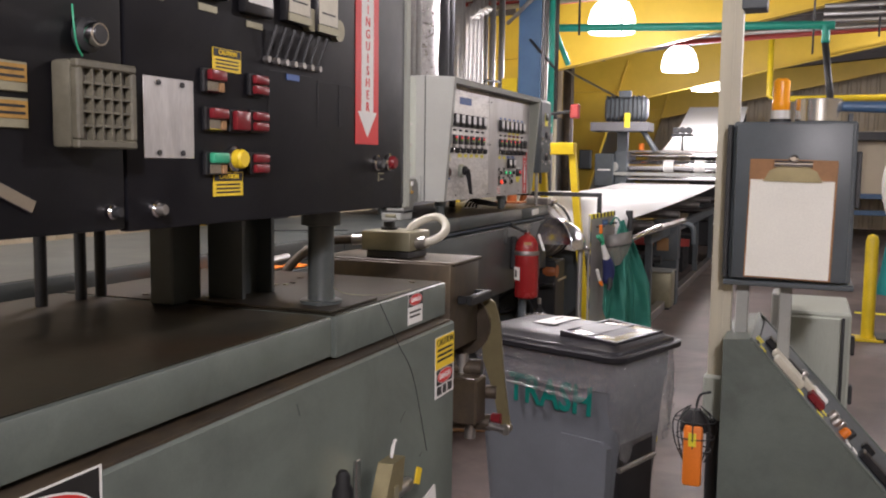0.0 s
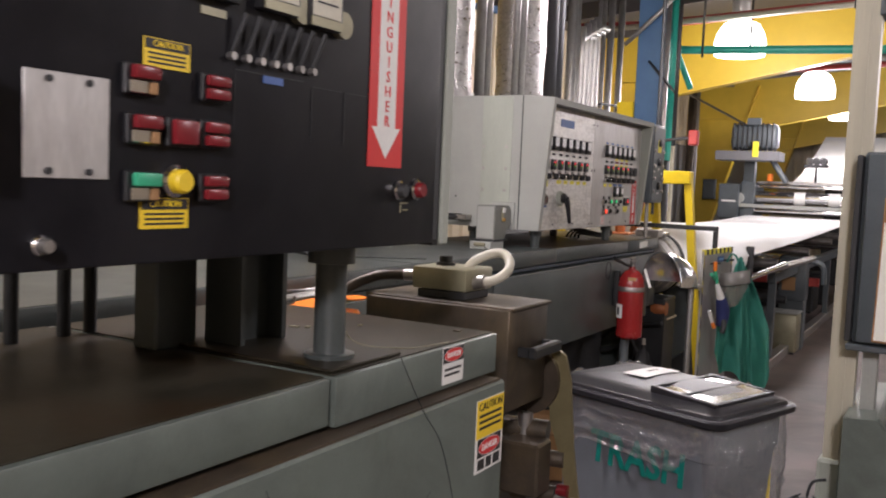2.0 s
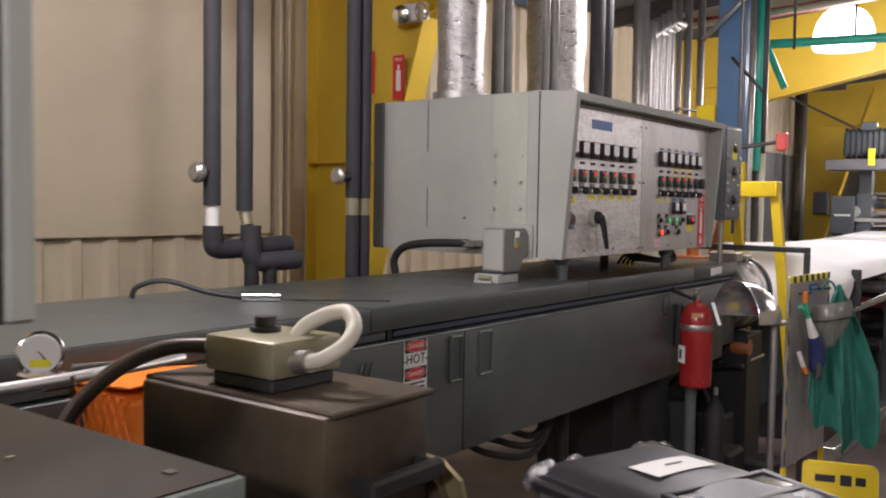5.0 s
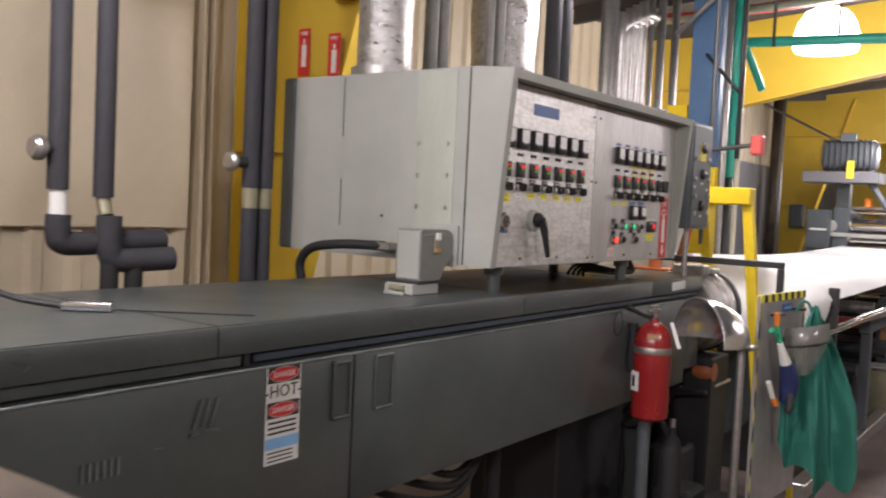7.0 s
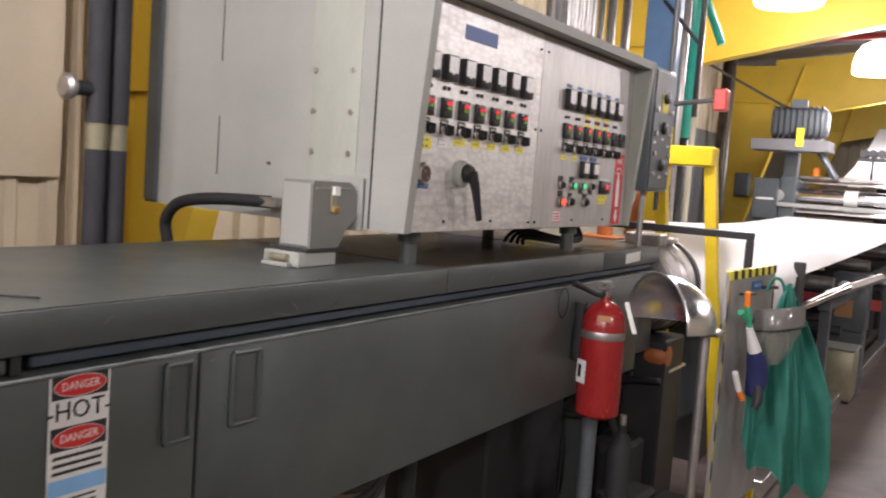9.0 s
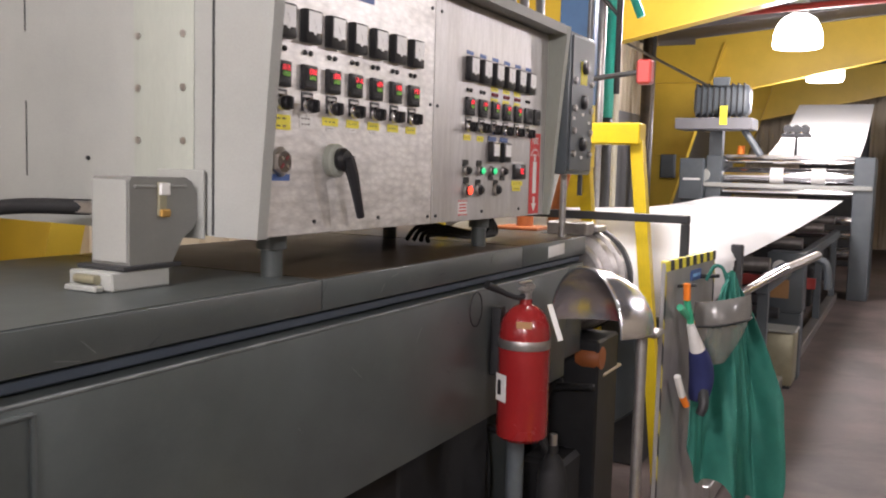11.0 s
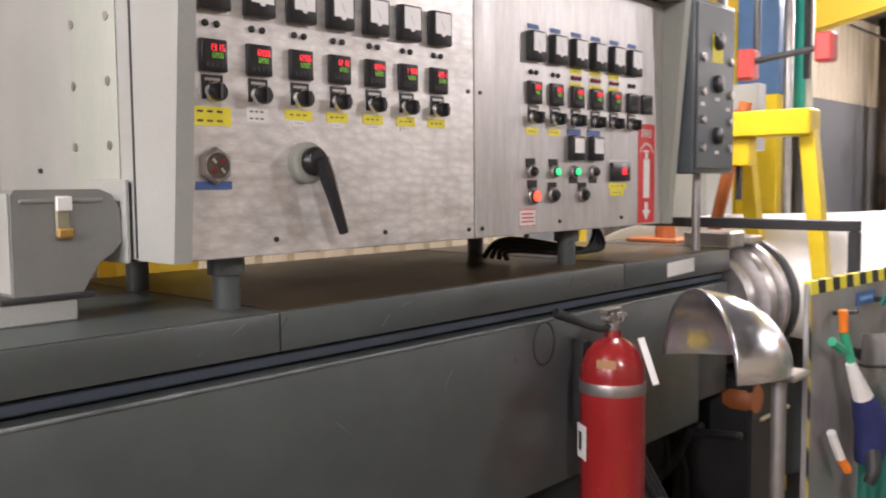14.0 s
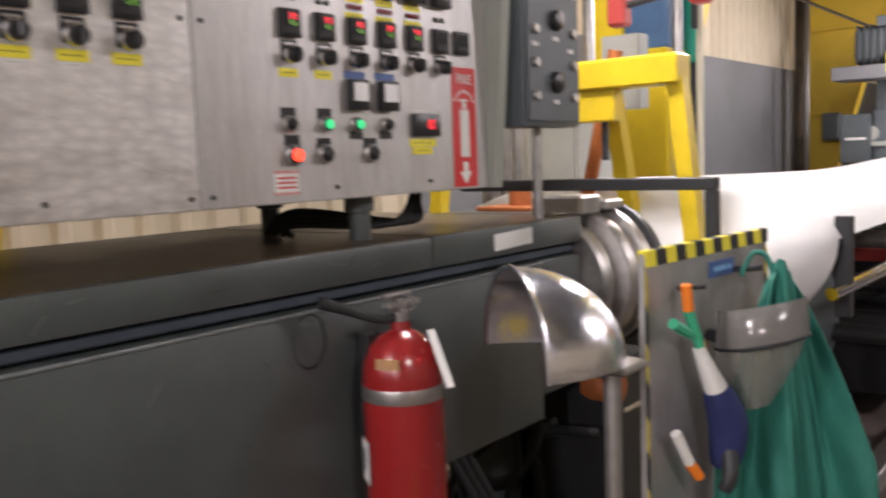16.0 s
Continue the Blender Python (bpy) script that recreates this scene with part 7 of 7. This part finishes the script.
loft(bm, [rounded_loop(bm, x0, x1, sy, r, z) for x0, x1, sy, r, z in (
    (-0.37, 0.37, 0.258, 0.05, H - 0.014), (-0.375, 0.375, 0.263, 0.055, H - 0.008), (-0.375, 0.375, 0.263, 0.055, H + 0.008), (-0.367, 0.367, 0.256, 0.05, H + 0.014),
    (-0.355, 0.352, 0.243, 0.045, H + 0.014), (-0.35, 0.347, 0.238, 0.045, H + 0.025), (-0.332, 0.332, 0.222, 0.04, H + 0.028), (-0.315, 0.318, 0.205, 0.04, crown),
    (-0.27, 0.275, 0.165, 0.04, crown), (-0.2, 0.21, 0.11, 0.04, crown), (-0.1, 0.1, 0.045, 0.03, crown))])
LID = part("lid", bm, M_LID, BIN, "charcoal plastic lid", bm_a, smooth=28)
part("lid_label", grid_sheet(nb(), lambda u, v: Vector((-0.13 + 0.105 * u, -0.1 + 0.21 * v, crown(-0.13 + 0.105 * u, -0.1 + 0.21 * v) + 0.003)), 8, 8, 0.0012), M_WHITE, LID, "white label", bm_a)
part("label_mark", bx(nb(), -0.082, -0.074, -0.02, 0.04, H + 0.0735, H + 0.0745), M_INK, LID, "", bm_a)
well = bm_a @ Matrix.Translation((0.185, 0, H + 0.056)) @ pose(0, 0, 0, 0, 4.2, 0)
for x0, x1, y0, y1 in ((-0.125, 0.125, -0.19, -0.165), (-0.125, 0.125, 0.165, 0.19), (-0.125, -0.108, -0.165, 0.165), (0.112, 0.128, -0.165, 0.165)):
    part("well_edge", bx(nb(), x0, x1, y0, y1, -0.022, 0.004, 0.003, 2), M_LID, LID, "", well)
part("well_step", bx(nb(), -0.012, 0.012, -0.165, 0.165, -0.012, 0.007, 0.004, 2), M_LID, LID, "", well)
for x0, x1, tilt in ((-0.106, -0.014, -3.0), (0.014, 0.11, 1.0)):
    part("lid_panel", bx(nb(), x0, x1, -0.163, 0.163, -0.004, 0.004, 0.002), M_LIDGLOSS, LID, "glossy inset", well @ pose(0, 0, 0, 0, tilt, 0))
rb = random.Random(5)
ph = [rb.uniform(0, 6.28) for _ in range(12)]


def liner_skirt(u, v):
    """Loose film hanging round the rim, creased and longer at the wheel end."""
    a = 2 * math.pi * u
    c, s = math.cos(a), math.sin(a)
    ex = 0.362 * math.copysign(abs(c) ** 0.3, c)
    ey = 0.25 * math.copysign(abs(s) ** 0.3, s)
    rag = 0.03 * math.sin(5 * a + ph[0]) + 0.018 * math.sin(11 * a + ph[1]) + 0.012 * math.sin(19 * a + ph[4])
    crease = 0.016 * abs(math.sin(9 * a + 5 * v + ph[5])) + 0.012 * abs(math.sin(17 * a - 9 * v + ph[6])) + 0.008 * abs(math.sin(31 * a + 13 * v + ph[7])) + 0.006 * math.sin(53 * a - 23 * v + ph[8]) + 0.004 * math.sin(83 * a + 41 * v)
    k = 0.99 + crease * (0.3 + 1.1 * v) + 0.014 * math.sin(26 * v + 6 * a + ph[9]) * v - 0.03 * v
    k += 0.07 * max(0.0, c - 0.5) * math.sin(math.pi * min(1, v * 1.1))
    drop = 0.155 + rag + (0.24 * max(0.0, c - 0.55) / 0.45 if c > 0.55 else 0.0)
    return Vector((ex * k, ey * k, H - 0.004 - v * drop + 0.008 * math.sin(13 * a + 9 * v) * v))


part("liner", grid_sheet(nb(), liner_skirt, 260, 26), M_BAG, BIN, "clear crumpled plastic liner", bm_a, 80)
bm = nb()
for k in range(7):
    a = 2.2 + 0.32 * k
    p = Vector((0.365 * math.copysign(abs(math.cos(a)) ** 0.3, math.cos(a)), 0.252 * math.copysign(abs(math.sin(a)) ** 0.3, math.sin(a)), H + 0.012))
    tube(bm, [p + Vector((-0.02, -0.03, -0.03)), p + Vector((-0.012 * math.cos(a * 3), 0.01, 0.012)), p + Vector((0.02, 0.03, -0.03))], lambda q: 0.008 + 0.012 * math.sin(math.pi * q), 7, 4)
part("liner_tuft", bm, M_BAG, BIN, "liner film bunched out over the rim", bm_a, 80)
lm = bm_a @ Matrix.Translation((0.05, -0.2335, 0.79)) @ Matrix(((1, 0, 0, 0), (0, 0.06, -1, 0), (0, 1, 0.06, 0), (0, 0, 0, 1)))
part("lettering", words("TRASH", 0.155, 0.0, 0.0, 0.006, lm, squeeze=0.84, bold=0.004), M_GREENTXT, BIN, "green stencilled letters TRASH")

# ---- folding floor sign ----
t = thing("floor_sign", (-1.235, 5.36, 0), "yellow plastic folding caution sign standing on the floor", "floor sign")
sm = Matrix.Translation((-1.235, 5.36, -0.0)) @ pose(0, 0, 0, 0, 0, 18)
for side in (-1, 1):
    bm = nb()
    loft(bm, [rounded_loop(bm, -0.15, 0.15, 0.31, 0.02, 0.0), rounded_loop(bm, -0.15, 0.15, 0.31, 0.02, 0.006)])
    pm = sm @ Matrix.Translation((0, side * 0.07, 0.302)) @ pose(0, 0, 0, 90 + side * 11, 0, 0) @ Matrix.Translation((0, 0, -0.003))
    leaf = part("leaf", bm, M_YELLOW2, t, "", pm)
    if side < 0:
        part("print", bx(bx(bx(nb(), -0.1, -0.02, 0.235, 0.265, 0.0062, 0.0068), 0.0, 0.045, 0.225, 0.27, 0.0062, 0.0068), 0.06, 0.1, 0.23, 0.265, 0.0062, 0.0068), M_INK, leaf, "", pm)
part("hinge", cy(nb(), (-0.13, 0, 0.608), (0.13, 0, 0.608), 0.008, seg=10), M_YELLOW2, t, "", sm)

# ---- operator console and clipboard cabinet ----
t = thing("operator_console", (-0.1, 2.75, 0), "grey-green sloping operator console with buttons and tape labels", "console")
prof = [(-0.472, 0.0), (-0.472, 1.198), (-0.403, 1.204), (0.14, 0.618), (0.30, 0.6), (0.30, 0.0)]
bm = nb()
prism(bm, prof, 2.5, 3.0)
part("body", bm, M_GREY, t)
d = Vector((0.543, 0, -0.586)).normalized()
nrm = Vector((0.586, 0, 0.543)).normalized()
om = Matrix(((0, d.x, nrm.x, -0.403), (1, 0, 0, 2.5), (0, d.z, nrm.z, 1.204), (0, 0, 0, 1)))
part("slope_panel", bx(nb(), 0.02, 0.48, 0.03, 0.76, 0.0, 0.006, 0.002), M_GREYPL, t, "", om)
for v0, v1, u0, u1, mt in ((0.09, 0.2, 0.035, 0.075, M_AGED), (0.08, 0.19, 0.085, 0.125, M_AGED), (0.05, 0.19, 0.15, 0.2, M_BAKELITE), (0.23, 0.285, 0.06, 0.11, M_REDP), (0.2, 0.25, 0.14, 0.18, M_AGED), (0.44, 0.56, 0.05, 0.1, M_BAKELITE), (0.24, 0.3, 0.17, 0.2, M_WHITE), (0.46, 0.5, 0.2, 0.23, M_BAKELITE)):
    part("indicator", bx(nb(), u0, u1, v0, v1, 0.0062, 0.028, 0.004), mt, t, "", om)
for v, u in ((0.05, 0.045), (0.03, 0.09), (0.035, 0.13), (0.205, 0.035), (0.285, 0.04), (0.3, 0.11)):
    part("tape_label", bx(nb(), u - 0.014, u + 0.014, v - 0.012, v + 0.012, 0.0062, 0.0072), M_LABELYEL, t, "", om)
for v, u, mt in ((0.34, 0.1, M_STEEL), (0.36, 0.13, M_STEEL), (0.33, 0.14, M_STEEL), (0.375, 0.085, M_ORANGE), (0.2, 0.22, M_STEEL), (0.4, 0.14, M_DARK)):
    part("knob", lathe(nb(), [(0.013, 0.0062), (0.013, 0.026), (0.009, 0.032)], om @ Matrix.Translation((u, v, 0)), 14), mt, t)
for v in (0.4, 0.425):
    part("tag", bx(nb(), 0.045, 0.085, v - 0.009, v + 0.009, 0.0062, 0.008), M_WHITE, t, "white tag with red print", om)
for u0, u1, v0, v1 in ((0.0, 0.5, 0.0, 0.012), (0.0, 0.012, 0.012, 0.78), (0.488, 0.5, 0.012, 0.78)):
    part("edge_frame", bx(nb(), u0, u1, v0, v1, 0.0, 0.009, 0.002), M_GREY, t, "", om)
for x in (-0.45, -0.33):
    part("standoff", bx(nb(), x, x + 0.035, 2.62, 2.66, 1.13, 1.35, 0.003), M_LIGHTGREY, t)
t = thing("clipboard_cabinet", (-0.3, 2.65, 1.366), "dark grey electrical cabinet above the sloping console", "electrical cabinet")
part("body", bx(nb(), -0.473, -0.145, 2.575, 2.8, 1.366, 1.823, 0.006), M_GREYPL, t)
part("door", bx(nb(), -0.463, -0.155, 2.553, 2.573, 1.372, 1.818, 0.006, 2), M_GREYPL, t)
part("hinge_edge", bx(nb(), -0.49, -0.475, 2.57, 2.62, 1.37, 1.815, 0.003), M_DARK, t)
part("side_latch", bx(nb(), -0.144, -0.13, 2.6, 2.63, 1.58, 1.74, 0.003), M_DARK, t)
part("base_lip", bx(nb(), -0.485, -0.135, 2.56, 2.8, 1.35, 1.3655, 0.003), M_GREYPL, t)
t = thing("clipboard", (-0.295, 2.55, 1.37), "brown hardboard clipboard with a steel clip and white sheets", "clipboard")
cm = fy(-0.31, 2.5526, 1.535) @ pose(0, 0, 0, 0, 0, -1)
part("board", bx(nb(), -0.116, 0.116, -0.16, 0.18, 0, 0.004, 0.002), M_WOOD, t, "", cm)
part("paper", bx(nb(), -0.112, 0.110, -0.155, 0.122, 0.0042, 0.0075), M_PAPER, t, "stack of white paper sheets", cm)
bm = nb()
prism(bm, [(-0.078, 0.118), (0.078, 0.118), (0.062, 0.148), (0.03, 0.165), (-0.03, 0.165), (-0.062, 0.148)], 0.0076, 0.014, "z")
part("clip", bm, M_YELSTEEL, t, "steel spring clip", cm)
part("clip_tube", cy(nb(), (-0.05, 0.168, 0.014), (0.05, 0.168, 0.014), 0.009, seg=12), M_CHROME, t, "", cm)
part("clip_knob", lathe(nb(), [(0.012, 0.01), (0.012, 0.022), (0.007, 0.026)], cm @ Matrix.Translation((0, 0.182, 0)), 14), M_CHROME, t)
bars("print", t, cm @ Matrix.Translation((0, 0, 0.0068)), [(-0.08 + 0.02 * k, -0.066 + 0.02 * k, -0.01, 0.2) for k in range(8)], M_PAPER)
t = thing("beacon", (-0.352, 2.68, 1.823), "amber flashing beacon on a white base on the cabinet", "beacon")
part("base", cy(nb(), (-0.352, 2.68, 1.823), (-0.352, 2.68, 1.86), 0.027, seg=24), M_WHITE, t)
part("foot", cy(nb(), (-0.352, 2.68, 1.8235), (-0.352, 2.68, 1.835), 0.03, seg=24), M_DARK, t)
part("lens", lathe(nb(), [(0.024, 1.8605), (0.026, 1.865), (0.026, 1.885), (0.0235, 1.89), (0.0235, 1.944), (0.017, 1.952)], Matrix.Translation((-0.352, 2.68, 0)), 24), M_AMBER, t)
t = thing("steel_pot", (-0.22, 2.68, 1.823), "small polished steel pot lying on the cabinet with a blue handle", "pot")
part("pot", lathe(nb(), [(0.06, 0), (0.064, 0.004), (0.064, 0.066), (0.062, 0.068)], Matrix.Translation((-0.25, 2.69, 1.8235)), 28), M_POT, t)
part("handle", tube(nb(), [(-0.187, 2.69, 1.87), (-0.02, 2.7, 1.865)], lambda s: 0.014 + 0.004 * s, 12, 6), M_BLUECOL, t)
t = thing("strut_post", (-0.47, 2.66, 0), "tall pale aluminium strut post beside the cabinet", "post")
bm = nb()
prism(bm, [(-0.525, 2.64), (-0.502, 2.64), (-0.502, 2.632), (-0.488, 2.632), (-0.488, 2.64), (-0.465, 2.64), (-0.465, 2.70), (-0.475, 2.70), (-0.475, 2.648), (-0.515, 2.648), (-0.515, 2.70), (-0.525, 2.70)], 1.0, roof(-0.5), "z")
part("channel", bm, M_ALU, t)
part("conduit_box", bx(nb(), -0.535, -0.478, 2.62, 2.7, 0.92, 1.06, 0.008), M_POST, t)
part("base_tube", cy(nb(), (-0.505, 2.68, 0.0), (-0.505, 2.68, 0.92), 0.02), M_DARK, t)
part("bracket", bx(nb(), -0.47, -0.40, 2.63, 2.72, 2.15, 2.19, 0.004), M_GREYPL, t)
t = thing("work_lamp", (-0.55, 2.6, 0.75), "black wire-cage work lamp with an orange handle hung on the post", "work lamp")
bm = nb()
for k in range(8):
    a = 2 * math.pi * k / 8
    tube(bm, [(-0.55 + 0.02 * math.cos(a), 2.58 + 0.02 * math.sin(a), 0.97), (-0.55 + 0.062 * math.cos(a), 2.58 + 0.05 * math.sin(a), 0.93), (-0.55 + 0.058 * math.cos(a), 2.58 + 0.045 * math.sin(a), 0.86), (-0.55 + 0.03 * math.cos(a), 2.58 + 0.03 * math.sin(a), 0.80)], 0.0022, 6, 4)
for z, r in ((0.93, 0.062), (0.88, 0.06), (0.84, 0.05)):
    tube(bm, [(-0.55 + r * math.cos(2 * math.pi * k / 16), 2.58 + r * 0.8 * math.sin(2 * math.pi * k / 16), z) for k in range(17)], 0.0022, 6, 1)
part("cage", bm, M_DARK, t)
part("reflector", lathe(nb(), [(0.018, 0.96), (0.04, 0.935), (0.045, 0.90)], Matrix.Translation((-0.55, 2.585, 0)), 18), M_PIT, t)
part("handle", bx(nb(), -0.578, -0.522, 2.535, 2.56, 0.735, 0.92, 0.01, 2), M_ORANGE, t, "orange handle")
part("label", bx(nb(), -0.562, -0.54, 2.531, 2.5345, 0.86, 0.9), M_LABELYEL, t)
part("hook", tube(nb(), [(-0.55, 2.60, 0.965), (-0.54, 2.61, 1.0), (-0.51, 2.62, 1.01)], 0.004, 6), M_DARK, t)
# cabinet behind the console
t = thing("floor_cabinet", (-0.2, 3.5, 0), "pale olive-grey floor cabinet behind the console", "electrical cabinet")
part("body", bx(nb(), -0.31, -0.1, 3.3, 3.75, 0.0, 1.175, 0.008), M_POST, t)
part("door", bx(nb(), -0.305, -0.135, 3.282, 3.298, 0.05, 1.16, 0.005), M_POST, t)
part("hinge_strip", bx(nb(), -0.132, -0.122, 3.286, 3.298, 0.05, 1.16), M_DARK, t)
for z in (0.84, 1.02):
    part("latch", bx(nb(), -0.099, -0.085, 3.33, 3.37, z, z + 0.07, 0.004), M_DARK, t)
part("top_block", bx(nb(), -0.37, -0.315, 3.25, 3.4, 1.08, 1.24, 0.006), M_LIGHTGREY, t)
# things across the aisle
t = thing("bollard", (0.34, 9.5, 0), "yellow steel guard post on the floor", "bollard")
part("post", lathe(nb(), [(0.06, 0.02), (0.06, 0.98), (0.045, 1.03), (0.01, 1.05)], Matrix.Translation((0.34, 9.5, 0)), 20), M_YELLOW2, t)
part("base", bx(nb(), 0.2, 0.48, 9.36, 9.64, 0.0, 0.02, 0.004), M_YELLOW2, t)
t = thing("coat_stand", (0.62, 9.6, 0), "teal work jacket and pale bag hanging on a stand", "coat stand")
part("pole", cy(nb(), (0.62, 9.6, 0.0), (0.62, 9.6, 1.95), 0.02), M_DARK, t)
part("jacket", grid_sheet(nb(), lambda u, v: Vector((0.62 + 0.2 * math.cos(2 * math.pi * u) * (0.5 + 0.5 * v) + 0.02 * math.sin(9 * u), 9.6 + 0.14 * math.sin(2 * math.pi * u) * (0.5 + 0.5 * v), 1.15 - 0.7 * v)), 24, 10, 0.004), M_TEALCLOTH, t, "", smooth=80)
part("bag", grid_sheet(nb(), lambda u, v: Vector((0.5 + 0.12 * math.cos(2 * math.pi * u) * math.sin(0.4 + 2.4 * v) + 0.015 * math.sin(17 * u), 9.45 + 0.1 * math.sin(2 * math.pi * u) * math.sin(0.4 + 2.4 * v), 1.85 - 0.65 * v)), 24, 12, 0.003), M_WHITE, t, "pale crumpled bag", smooth=80)
part("base", bx(nb(), 0.42, 0.82, 9.4, 9.8, 0.0, 0.03, 0.01), M_DARK, t)
t = thing("machine_far", (2.2, 14.0, 0), "grey machine cabinet across the aisle", "machine")
part("body", bx(nb(), 0.9, 3.2, 13.0, 15.0, 0.0, 1.6, 0.02), M_GREYPL, t)
part("rail", bx(nb(), 0.8, 3.3, 12.9, 12.96, 1.9, 1.98, 0.006), M_YELLOW2, t)
for x in (0.85, 3.25):
    part("post", bx(nb(), x - 0.03, x + 0.03, 12.9, 12.96, 0.0, 1.9), M_YELLOW2, t)
structure("floor_stripe", bx(nb(), 0.3, 6.0, 11.2, 11.32, 0.0, 0.004), M_LABELYEL, "worn yellow floor marking stripe", "floor marking")
